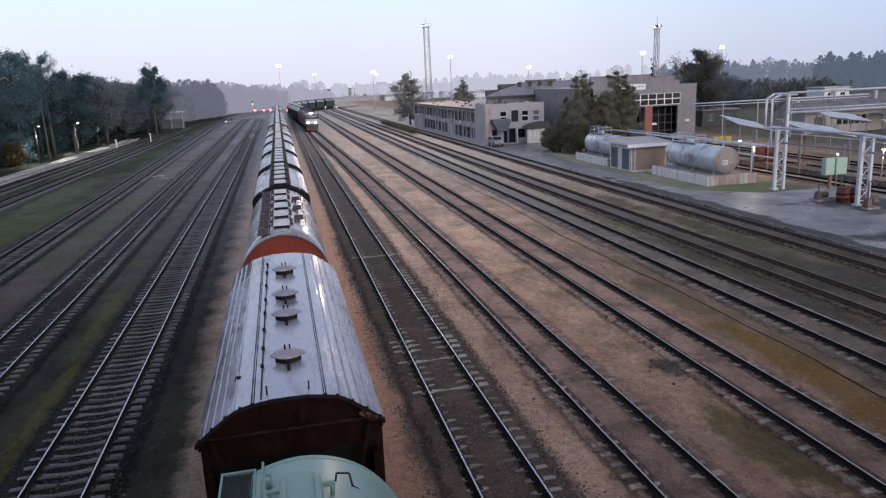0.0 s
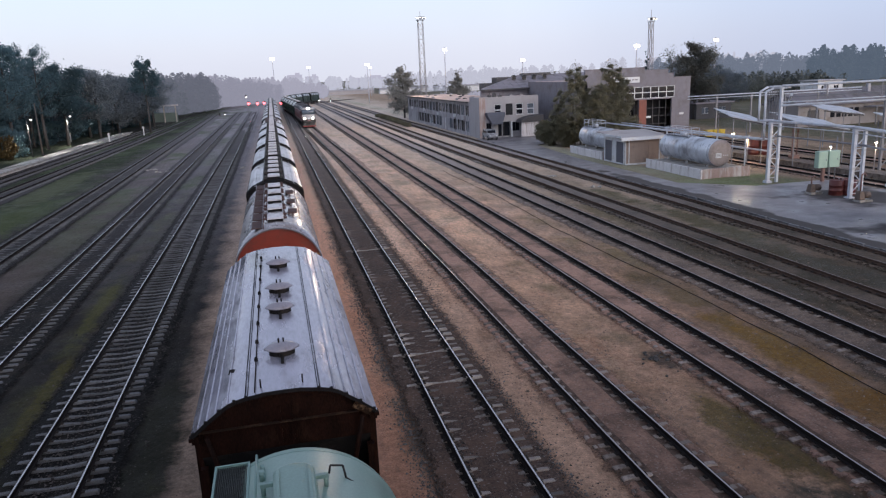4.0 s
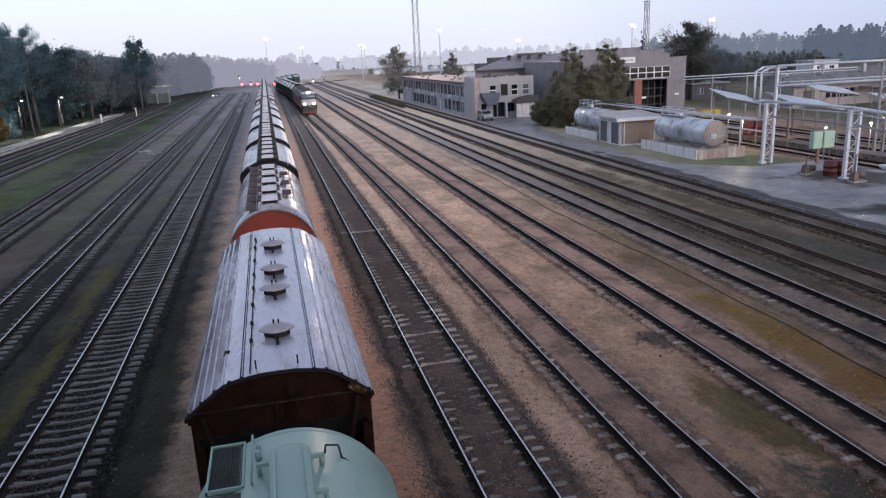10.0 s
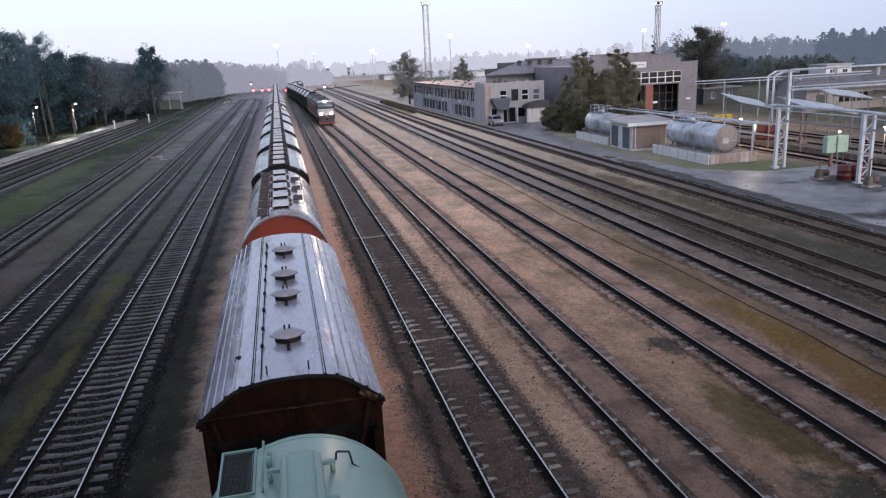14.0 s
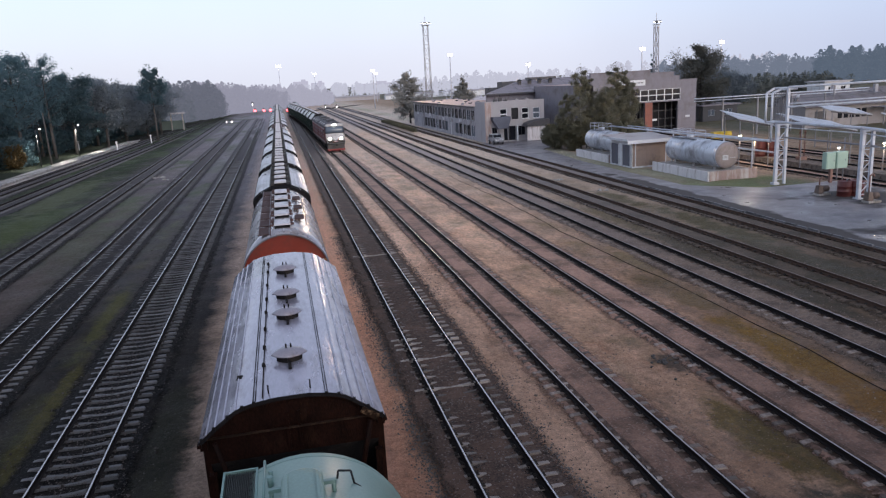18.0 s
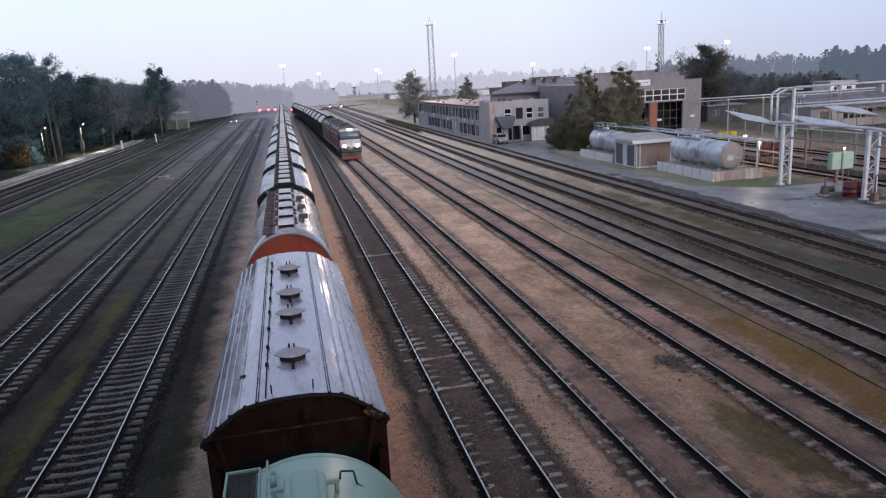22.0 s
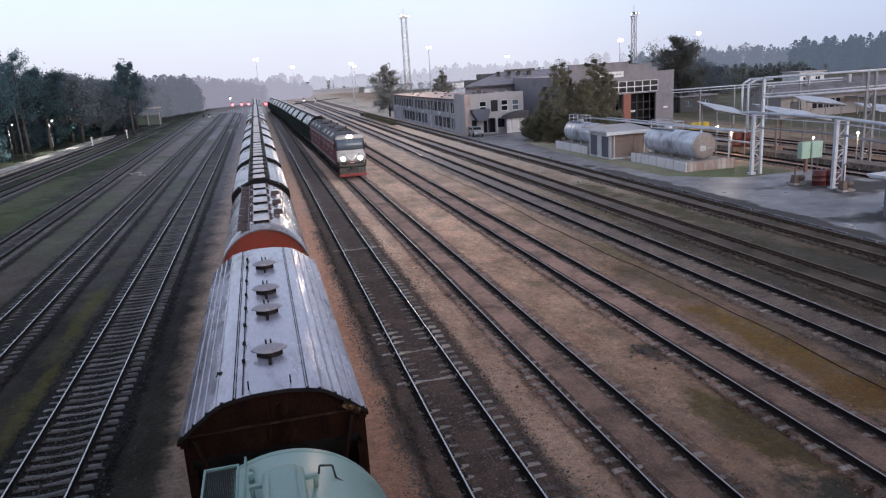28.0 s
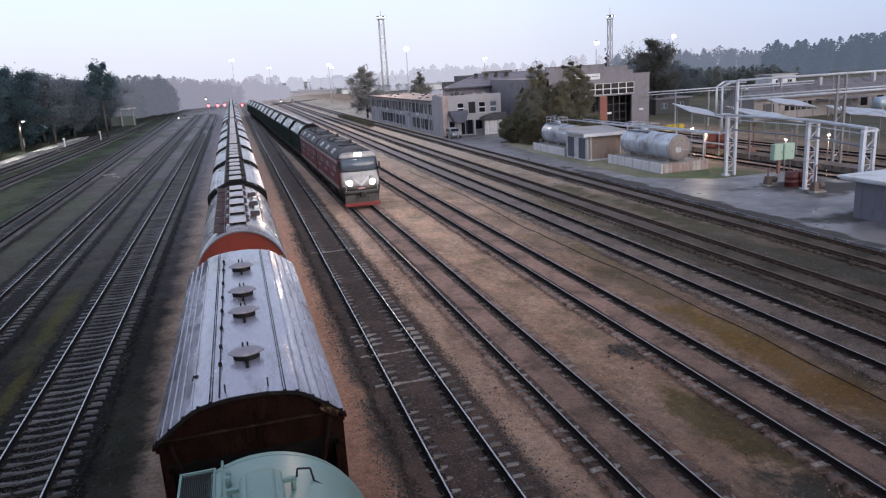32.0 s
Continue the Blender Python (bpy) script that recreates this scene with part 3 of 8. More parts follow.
    col = mix(op("MULTIPLY", remap(noise_at(13.0, 2, 0.5), 0.66, 0.72), remap(X, -4.0, 3.0, 0.25, 0.7)), col, (0.26, 0.215, 0.19))
    v = n.new("ShaderNodeVectorMath")
    v.operation = "SCALE"
    l.new(col, v.inputs[0])
    l.new(op("MULTIPLY", grain, pebbles), v.inputs["Scale"])
    # warmer to the right of the standing train, cooler to the left
    side_tint = n.new("ShaderNodeVectorMath")
    side_tint.operation = "MULTIPLY"
    l.new(mix(remap(X, -4.0, 3.0), (0.97, 1.0, 1.07), (1.07, 1.0, 0.83)), side_tint.inputs[1])
    l.new(v.outputs[0], side_tint.inputs[0])
    l.new(side_tint.outputs[0], b.inputs["Base Color"])
    l.new(remap(noise_at(0.4, 6), 0.35, 0.65, 0.62, 0.90), b.inputs["Roughness"])
    l.new(remap(X, -4.0, 3.0, 0.10, 0.38), b.inputs["Specular IOR Level"])
    bp = n.new("ShaderNodeBump")
    bp.inputs["Strength"].default_value, bp.inputs["Distance"].default_value = 0.8, 0.07
    l.new(op("ADD", noise_at(9.0, 6, 0.8), op("MULTIPLY", noise_at(34.0, 3, 0.7), 0.5)), bp.inputs["Height"])
    l.new(bp.outputs[0], b.inputs["Normal"])
    return m


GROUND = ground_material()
BALLAST = mat("dark_ballast", (0.0120, 0.0115, 0.0118), 0.9, 0, 0.6, 30, 16, 0.9, (0.034, 0.029, 0.025), 0.4, 0.5, spec=0.1, specks=(0.075, 0.072, 0.075), frayed=1.45, far_haze=(0.188, 0.177, 0.188), near_shade=0.45)
BALLASTM = mat("grey_brown_ballast", (0.070, 0.046, 0.037), 0.9, 0, 0.7, 30, 16, 0.9, (0.130, 0.080, 0.060), 0.45, 0.45, spec=0.2, specks=(0.19, 0.165, 0.155), frayed=1.35, far_haze=(0.270, 0.243, 0.240))
# darker strips of the bed along each rail, brown and near black
STRIPBROWN = mat("dark_brown_gravel", (0.085, 0.056, 0.044), 0.85, 0, 0.6, 30, 16, 0.9, (0.16, 0.10, 0.078), 0.35, 1.5, spec=0.2, far_haze=(0.24, 0.21, 0.20))
STRIPBLACK = mat("near_black_ballast", (0.014, 0.012, 0.0115), 0.8, 0, 0.6, 30, 16, 0.9, (0.055, 0.040, 0.034), 0.30, 1.5, spec=0.2, far_haze=(0.20, 0.182, 0.184))
BALLASTG = mat("grey_gravel_ballast", (0.180, 0.128, 0.100), 0.85, 0, 0.6, 20, 16, 0.9, (0.080, 0.058, 0.047), 0.5, 0.5, spec=0.2, specks=(0.30, 0.26, 0.24), frayed=1.32, far_haze=(0.33, 0.29, 0.285, 95.0), near_shade=0.6)
BALLASTB = mat("brown_grassy_gravel", (0.100, 0.073, 0.055), 0.85, 0, 0.6, 20, 16, 0.9, (0.034, 0.028, 0.016), 0.65, 0.35, spec=0.2, specks=(0.13, 0.105, 0.09), frayed=1.20, far_haze=(0.30, 0.262, 0.255, 90.0))
BALLASTP = mat("sandy_ballast", (0.365, 0.212, 0.156), 0.8, 0, 0.42, 20, 16, 0.7, (0.120, 0.072, 0.052), 0.52, 0.45, spec=0.25, specks=(0.40, 0.30, 0.26), frayed=1.16, near_shade=0.42, far_haze=(0.30, 0.255, 0.25))
def muddy(m, spots, col):
    """Dark wet mud with ragged edges on a paved surface: spots of (x, y, half width, half depth)."""
    n, l = m.node_tree.nodes, m.node_tree.links
    b = n["Principled BSDF"]
    out = b.inputs["Base Color"].links[0].from_socket
    tc, nz = n.new("ShaderNodeTexCoord"), n.new("ShaderNodeTexNoise")
    nz.inputs["Scale"].default_value, nz.inputs["Detail"].default_value = 0.35, 7
    l.new(tc.outputs["Object"], nz.inputs["Vector"])
    for x, y, a, c in spots:
        mp, ln = n.new("ShaderNodeMapping"), n.new("ShaderNodeVectorMath")
        mp.inputs["Location"].default_value, mp.inputs["Scale"].default_value = (-x / a, -y / c, 0), (1 / a, 1 / c, 0)
        ln.operation = "LENGTH"
        l.new(tc.outputs["Object"], mp.inputs["Vector"])
        l.new(mp.outputs[0], ln.inputs[0])
        ad, mr, mx = n.new("ShaderNodeMath"), n.new("ShaderNodeMapRange"), n.new("ShaderNodeMix")
        ad.operation = "MULTIPLY_ADD"
        ad.inputs[1].default_value = 2.6
        l.new(nz.outputs[0], ad.inputs[0])
        l.new(ln.outputs["Value"], ad.inputs[2])
        mr.inputs[1].default_value, mr.inputs[2].default_value, mr.inputs[3].default_value, mr.inputs[4].default_value = 2.15, 2.5, 0.95, 0.0
        l.new(ad.outputs[0], mr.inputs[0])
        mx.data_type = "RGBA"
        l.new(mr.outputs[0], mx.inputs[0])
        l.new(out, mx.inputs[6])
        mx.inputs[7].default_value = (*col, 1)
        out = mx.outputs[2]
        # mud is dull where the wet paving shines
        dull = n.new("ShaderNodeMix")
        l.new(mr.outputs[0], dull.inputs[0])
        l.new(b.inputs["Roughness"].links[0].from_socket, dull.inputs[2])
        dull.inputs[3].default_value = 0.92
        l.new(dull.outputs[0], b.inputs["Roughness"])
    l.new(out, b.inputs["Base Color"])


ASPHALT = mat("wet_asphalt", (0.220, 0.200, 0.205), 0.58, 0, 0.2, 2.5, 70, 0.18, (0.12, 0.11, 0.12), 0.45, 0.25, wet=0.24)
muddy(ASPHALT, [(40.8, 44.2, 3.8, 2.0), (43.0, 41.5, 4.0, 2.2), (36.5, 33.5, 4.5, 1.2), (30.9, 50.0, 0.8, 14.0), (30.8, 36.0, 0.7, 7.0)], (0.052, 0.045, 0.044))


# ---- mesh helpers ----
class Build:
    """Collects faces of one mesh."""

    def __init__(self):
        self.v, self.f, self.m, self.s = [], [], [], []

    def face(self, idx, mi=0, smooth=False):
        self.f.append(tuple(idx))
        self.m.append(mi)
        self.s.append(smooth)

    def poly(self, pts, mi=0, smooth=False):
        k = len(self.v)
        self.v += [tuple(p) for p in pts]
        self.face(range(k, k + len(pts)), mi, smooth)

    def box(self, x, y, z, sx, sy, sz, rz=0.0, mi=0, top=1.0, tilt=0.0):
        """A box with its centre at x, y, z; top narrows its upper face, tilt leans it about y."""
        k = len(self.v)
        c, s = math.cos(rz), math.sin(rz)
        ct, st = math.cos(tilt), math.sin(tilt)
        for dz in (-0.5, 0.5):
            q = top if dz > 0 else 1.0
            for dx, dy in ((-0.5, -0.5), (0.5, -0.5), (0.5, 0.5), (-0.5, 0.5)):
                a, b, h = dx * sx * q, dy * sy * q, dz * sz
                a, h = a * ct + h * st, h * ct - a * st
                self.v.append((x + a * c - b * s, y + a * s + b * c, z + h))
        for q in ((3, 2, 1, 0), (4, 5, 6, 7), (0, 1, 5, 4), (1, 2, 6, 5), (2, 3, 7, 6), (3, 0, 4, 7)):
            self.face([k + i for i in q], mi)
        return self

    def rod(self, p, q, r, r2=None, n=8, mi=0, caps=True):
        p, q = Vector(p), Vector(q)
        r2 = r if r2 is None else r2
        d = (q - p).normalized()
        a = d.orthogonal().normalized()
        b = d.cross(a)
        k = len(self.v)
        for c, rr in ((p, r), (q, r2)):
            for i in range(n):
                t = 2 * math.pi * i / n
                self.v.append(tuple(c + (a * math.cos(t) + b * math.sin(t)) * rr))
        for i in range(n):
            j = (i + 1) % n
            self.face((k + i, k + j, k + n + j, k + n + i), mi, n > 5)
        if caps:
            self.face([k + n - 1 - i for i in range(n)], mi)
            self.face([k + n + i for i in range(n)], mi)
        return self

    def pipe(self, pts, r, n=8, mi=0):
        for p, q in zip(pts, pts[1:]):
            self.rod(p, q, r, n=n, mi=mi)
        return self

    def tube(self, pts, r, n=6, mi=0):
        """One continuous round tube along a line of points that runs mainly in y."""
        k = len(self.v)
        for p in pts:
            self.v += [(p[0] + r * math.cos(2 * math.pi * i / n), p[1], p[2] + r * math.sin(2 * math.pi * i / n)) for i in range(n)]
        for j in range(len(pts) - 1):
            for i in range(n):
                o = (i + 1) % n
                self.face((k + j * n + o, k + j * n + i, k + (j + 1) * n + i, k + (j + 1) * n + o), mi, True)
        return self

    def extrude(self, prof, y0, y1, mi=0, smooth=False, closed=True, caps=True, steps=1):
        """A profile of (x, z), drawn out along y."""
        n, k = len(prof), len(self.v)
        for i in range(steps + 1):
            y = y0 + (y1 - y0) * i / steps
            self.v += [(x, y, z) for x, z in prof]
        for st in range(steps):
            o = k + st * n
            for i in range(n if closed else n - 1):
                j = (i + 1) % n
                self.face((o + i, o + j, o + n + j, o + n + i), mi, smooth)
        if caps and closed:
            self.face([k + n - 1 - i for i in range(n)], mi)
            self.face([k + steps * n + i for i in range(n)], mi)
        return self

    def lathe(self, centre, axis, prof, n=20, mi=0, smooth=True):
        """A profile of (along, radius), turned about an axis."""
        c, d = Vector(centre), Vector(axis).normalized()
        a = d.orthogonal().normalized()
        b = d.cross(a)
        k = len(self.v)
        for h, r in prof:
            for i in range(n):
                t = 2 * math.pi * i / n
                self.v.append(tuple(c + d * h + (a * math.cos(t) + b * math.sin(t)) * max(r, 1e-4)))
        for j in range(len(prof) - 1):
            for i in range(n):
                o = (i + 1) % n
                self.face((k + j * n + i, k + j * n + o, k + (j + 1) * n + o, k + (j + 1) * n + i), mi, smooth)
        return self

    def mesh(self, name, mats):
        me = bpy.data.meshes.new(name)
        me.from_pydata(self.v, [], self.f)
        for mt in (mats if isinstance(mats, (list, tuple)) else (mats,)):
            me.materials.append(mt)
        me.polygons.foreach_set("material_index", self.m)
        me.polygons.foreach_set("use_smooth", self.s)
        me.update()
        return me


def part(name, b, mats, parent=None, label="", bevel=0.0, at=None):
    """Links a built mesh as one object under a thing or a part."""
    ob = new(name, b.mesh(name, mats) if isinstance(b, Build) else b)
    if parent:
        ob.parent = parent
    if at is not None:
        ob.matrix_basis = at
    if label:
        ob["label"] = label
    if bevel:
        md = ob.modifiers.new("bevel", "BEVEL")
        md.width, md.segments, md.limit_method = bevel, 2, "ANGLE"
    return ob


def thing(name, m, label, category, group="", kind=""):
    ob = new(name)
    ob.empty_display_size = 0.3
    ob.matrix_basis = m
    return tagged(ob, label, category, group, kind)


rnd = random.Random(7)


# ---- the ground, one sheet to the horizon ----
def spread(marks):
    """Lines at growing distances: (from, to, step) stretches."""
    out = []
    for a, b, st in marks:
        k = max(1, round((b - a) / st))
        out += [a + (b - a) * i / k for i in range(k)]
    return out + [marks[-1][1]]


def ground():
    xs = spread([(-2500, -300, 550), (-300, -60, 20), (-60, -22, 2), (-22, 32, 0.5), (32, 60, 2), (60, 300, 20), (300, 2500, 550)])
    ys = spread([(-150, -10, 14), (-10, 8, 2), (8, 70, 0.5), (70, 140, 1.5), (140, 400, 10), (400, 4000, 400)])
    v = []
    for y in ys:
        for x in xs:
            h = -0.25
            if -60 < x < 60 and -10 < y < 200:
                h += 0.045 * noise.noise((x * 0.35, y * 0.35, 0)) + 0.025 * noise.noise((x * 1.3, y * 1.3, 5))
                near = min(abs(x - xc - way(y)) + (0.0 if xc < 0 else 0.25 if xc < 5 else 0.6) for xc, way, ya, yb in TRACKS if ya - 1 <= y <= yb + 1) if 2 <= y <= 150 else 9.0
                if near < 1.65:
                    h = min(h, -0.32)
            v.append((x, y, h))
    w = len(xs)
    f = [(j * w + i, j * w + i + 1, (j + 1) * w + i + 1, (j + 1) * w + i) for j in range(len(ys) - 1) for i in range(w - 1)]
    me = bpy.data.meshes.new("ground")
    me.from_pydata(v, [], f)
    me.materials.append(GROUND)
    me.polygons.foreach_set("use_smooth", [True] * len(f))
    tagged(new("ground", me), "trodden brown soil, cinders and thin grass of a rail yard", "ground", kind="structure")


# ---- tracks ----
def bend(y):
    """The sideways drift of the arriving train's track."""
    return float(np.interp(y, (35, 52, 72, 92, 106, 120, 143, 175, 200, 230, 262), (0, -0.10, -0.25, -0.42, -0.64, -0.90, -1.22, -1.60, -2.15, -3.05, -4.10)))


CURVE_Y, CURVE_R = 262.0, 170.0


def sweep(y):
    """How far the tracks have swung to the east by y, where they leave the yard in a curve."""
    d = min(max(0.0, y - CURVE_Y), CURVE_R * 0.80)
    return CURVE_R - math.sqrt(CURVE_R * CURVE_R - d * d)


def straight(y):
    return 0.0


def bend_far(y):
    return bend(y) + sweep(y)


def along_line(u):
    """Place and turn (degrees) at u metres along the arriving train's track."""
    if u <= CURVE_Y:
        return 8.83 + bend(u), u, math.degrees(math.atan2(bend(u - 1) - bend(u + 1), 2.0))
    a = min((u - CURVE_Y) / CURVE_R, 0.93)
    rest = max(0.0, u - CURVE_Y - 0.93 * CURVE_R)
    return (8.83 + bend(CURVE_Y) + CURVE_R * (1 - math.cos(a)) + rest * math.sin(a), CURVE_Y + CURVE_R * math.sin(a) + rest * math.cos(a), -math.degrees(a))


def drift_west(y):
    """The slow swing of the westernmost yard track towards the platform."""
    return -0.95 * (max(0.0, y - 70.0) / 130.0) ** 1.4


def drift_platform(y):
    return 0.026 * (y - 97)


# centre, sideways drift, from, to
TRACKS = ((-27.0, drift_platform, 30, 300), (-31.6, drift_platform, 30, 300), (-17.6, drift_west, 20, 262), (-11.55, straight, 14, 268), (-6.51, straight, 8, 268), (-0.27, straight, -30, 300),
          (4.70, straight, 6, 365), (8.83, bend_far, 6, 365), (13.95, straight, 6, 365), (19.55, straight, 8, 365), (23.55, straight, 12, 365), (28.70, straight, 15, 365))
ground()
GAUGE = 0.7965
RAILPROF = [(-0.075, -0.165), (0.075, -0.165), (0.075, -0.15), (0.012, -0.125), (0.012, -0.045), (0.036, -0.035), (0.036, -0.006),
            (0.030, -0.0015), (0.022, 0.0), (-0.022, 0.0), (-0.030, -0.0015), (-0.036, -0.006), (-0.036, -0.035), (-0.012, -0.045), (-0.012, -0.125), (-0.075, -0.15)]


def sleeper_mesh(name, mt, slim=1.0):
    """A concrete sleeper: high at the rail seats, waisted and lower in the middle, with sloping ends."""
    b = Build()
    side = [(1.29, 0.098, -0.190), (1.26, 0.092, -0.156), (1.05, 0.092, -0.148), (0.62, 0.090, -0.155), (0.42, 0.078, -0.178), (0.20, 0.070, -0.198)]
    st = [(-x, w, z) for x, w, z in side] + [(0.0, 0.068, -0.203)] + [(x, w, z) for x, w, z in reversed(side)]
    for x, w, z in st:
        w *= slim
        b.v += [(x, -w - 0.035, -0.36), (x, -w, z - 0.012), (x, -w + 0.015, z), (x, w - 0.015, z), (x, w, z - 0.012), (x, w + 0.035, -0.36)]
    for j in range(len(st) - 1):
        for i in range(5):
            b.face((j * 6 + i, (j + 1) * 6 + i, (j + 1) * 6 + i + 1, j * 6 + i + 1)[::-1])
    b.face(range(5, -1, -1))
    b.face([(len(st) - 1) * 6 + i for i in range(6)])
    for sx in (-GAUGE, GAUGE):
        for dx in (-0.115, 0.115):
            b.box(sx + dx, 0, -0.138, 0.095, 0.15, 0.04, mi=1, top=0.7)
            b.box(sx + dx, 0, -0.108, 0.03, 0.035, 0.04, mi=1)
    return b.mesh(name, [mt, FASTEN])


SLEEPS = {"grey": sleeper_mesh("sleeper", SLEEPER, 0.76), "pink": sleeper_mesh("sleeper", SLEEPERP), "worn": sleeper_mesh("sleeper", SLEEPERM, 0.74), "brown": sleeper_mesh("sleeper", SLEEPERB), "pale": sleeper_mesh("sleeper", SLEEPERW, 0.74)}


def track(xc, y0, y1, label, bed_mat, shiny=1, cover=0.0, kind="grey", single=(9, 90), path=straight, seed=1, spacing=0.545, bare=(), old=None):
    """Two rails on sleepers in a bed; cover: how far soil hides the sleepers between the rails."""
    tr = thing("railway_track", pose(xc, 0, 0), label, "railway track", "tracks of the yard", "structure")
    ys = spread([(y0, 60, 6), (60, 180, 5), (180, y1, 9)])
    for sx in (-GAUGE, GAUGE):
        b = Build()
        k, n = 0, len(RAILPROF)
        for y in ys:
            o = path(y) + 0.004 * math.sin(y * 0.9 + seed)
            b.v += [(x + sx + o, y, z) for x, z in RAILPROF]
        for st in range(len(ys) - 1):
            for i in range(n):
                j = (i + 1) % n
                b.face((st * n + i, st * n + j, (st + 1) * n + j, (st + 1) * n + i), 1 if i == 8 else 0)
        part("rail", b, [RAILRUST if shiny == 3 else RAIL, (RAILDULL, RAILTOP, RAILBRIGHT, RAILRUSTTOP)[int(shiny)]], tr)
    # bed
    b = Build()
    half = [0.0, 0.22, 0.46, 0.66, 0.94, 1.04, 1.16, 1.42, 1.60, 1.88, 2.35]
    prof = [-x for x in half[:0:-1]] + half
    yb = spread([(y0, 75, 0.35), (75, 140, 2), (140, y1, 15)])
    for y in yb:
        for x in prof:
            a = abs(x)
            h = -0.222 if a < 1.45 else -0.222 - 0.035 * (a - 1.45) / 0.8
            if kind == "pink":
                # soil lies over the sleepers but for their ends next to the rails
                if a < 0.5:
                    h = -0.150 - 0.018 * (1.2 - cover) + 0.05 * noise.noise((x * 0.8, y * 0.5, seed * 2.3))
                elif a < 1.0:
                    h = -0.225 + 0.02 * noise.noise((x, y * 0.7, seed * 1.3))
                elif a < 1.1:
                    h = -0.19 + 0.04 * noise.noise((x, y * 0.9, seed * 1.5))
                elif a < 1.3:
                    h = -0.166 + 0.05 * noise.noise((x, y * 0.6, seed * 1.7))
                else:
                    h = -0.230 if a < 1.5 else -0.252 if a < 1.7 else -0.30 if a < 2 else -0.36
            elif kind == "worn":
                if a < 0.3:
                    h = -0.178 + 0.04 * noise.noise((x * 1.2, y * 0.7, 4.4))
                elif a < 0.5:
                    h = -0.190 + 0.03 * noise.noise((x * 1.2, y * 0.7, 4.4))
                else:
                    h += (0.088 if x < -1.0 else 0.022 if x > 1.0 else 0.004) + 0.03 * noise.noise((x * 1.2, y * 0.7, 4.4))
            elif cover < 0.3:
                # open ballast, heaped against the sleepers on one side
                h = -0.185 + 0.03 * noise.noise((x * 1.5, y * 0.8, seed)) if x < -1.0 and a < 1.55 else -0.250 if a < 1.5 else h - 0.01
            elif kind == "grey" and -1.6 < x < -1.0:
                h = -0.180 + 0.03 * noise.noise((x * 1.5, y * 0.8, seed))
            elif a < 0.6:
                h += cover * (0.042 + 0.05 * noise.noise((x * 0.6, y * 0.25, seed * 3.1)))
            h += 0.022 * noise.noise((x * 2.1 + seed, y * 2.1, 0)) + 0.014 * noise.noise((x * 6 + seed, y * 6, 2))
            edge = (0.35 * noise.noise((seed, y * 0.35, x)) + 0.15 * noise.noise((seed, y * 1.7, x))) if a > 1.6 else 0
            b.v.append((x + path(y) + edge, y, h))
    w = len(prof)
    for j in range(len(yb) - 1):
        for i in range(w - 1):
            b.face((j * w + i, j * w + i + 1, (j + 1) * w + i + 1, (j + 1) * w + i), 1 if abs(abs(prof[i] + prof[i + 1]) / 2 - 0.8) < (0.25 if kind == "pink" else 0.05) else 0, True)
    part("ballast_bed", b, [bed_mat, STRIPBROWN if kind == "pink" else STRIPBLACK], tr)
    rr = random.Random(seed)
    y = single[0]
    while y < single[1]:
        open_ = any(abs(y - q) < spacing / 2 for q in bare)
        dz = 0.034 if open_ else rr.uniform(-0.025, 0.004) if kind == "worn" else rr.uniform(-0.022, 0.006)
        part("sleeper", SLEEPS["pale" if open_ else old or kind], None, tr, at=pose(path(y) + rr.uniform(-0.03, 0.03), y, dz, 0, 0, rr.uniform(-1.0, 1.0)))
        y += spacing + rr.uniform(-0.02, 0.02)
    b = Build()
    while y < min(y1, 190):
        for sx in (-0.95, 0.95):
            b.box(path(y) + sx, y, -0.245, 0.78, 0.25, 0.17, top=0.94)
        y += spacing
    ob = part("distant_sleepers", b, SLEEPS[old or kind].materials[0], tr)
    ob["kind"] = "stuff"
    return tr


TRACK_X = -0.27
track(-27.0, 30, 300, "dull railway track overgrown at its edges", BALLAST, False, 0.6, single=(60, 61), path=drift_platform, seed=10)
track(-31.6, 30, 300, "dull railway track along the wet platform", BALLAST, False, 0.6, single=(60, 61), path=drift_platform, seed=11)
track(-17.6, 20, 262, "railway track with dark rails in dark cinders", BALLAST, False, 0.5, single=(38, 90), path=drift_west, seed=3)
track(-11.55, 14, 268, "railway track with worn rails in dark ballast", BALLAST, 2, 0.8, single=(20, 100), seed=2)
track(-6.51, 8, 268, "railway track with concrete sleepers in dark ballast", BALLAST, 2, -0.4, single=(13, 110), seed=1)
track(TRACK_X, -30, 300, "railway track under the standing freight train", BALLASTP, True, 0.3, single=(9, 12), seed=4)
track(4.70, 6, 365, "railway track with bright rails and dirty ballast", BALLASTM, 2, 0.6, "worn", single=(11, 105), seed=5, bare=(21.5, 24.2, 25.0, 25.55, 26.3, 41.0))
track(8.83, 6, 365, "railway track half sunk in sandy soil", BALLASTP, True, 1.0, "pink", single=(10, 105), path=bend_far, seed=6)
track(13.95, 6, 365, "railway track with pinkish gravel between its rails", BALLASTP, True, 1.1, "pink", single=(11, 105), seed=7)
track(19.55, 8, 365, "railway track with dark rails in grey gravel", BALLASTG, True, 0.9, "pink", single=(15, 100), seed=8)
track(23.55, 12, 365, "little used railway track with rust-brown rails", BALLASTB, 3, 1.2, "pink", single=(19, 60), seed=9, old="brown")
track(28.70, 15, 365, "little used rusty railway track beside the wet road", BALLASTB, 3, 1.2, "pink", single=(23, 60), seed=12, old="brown")


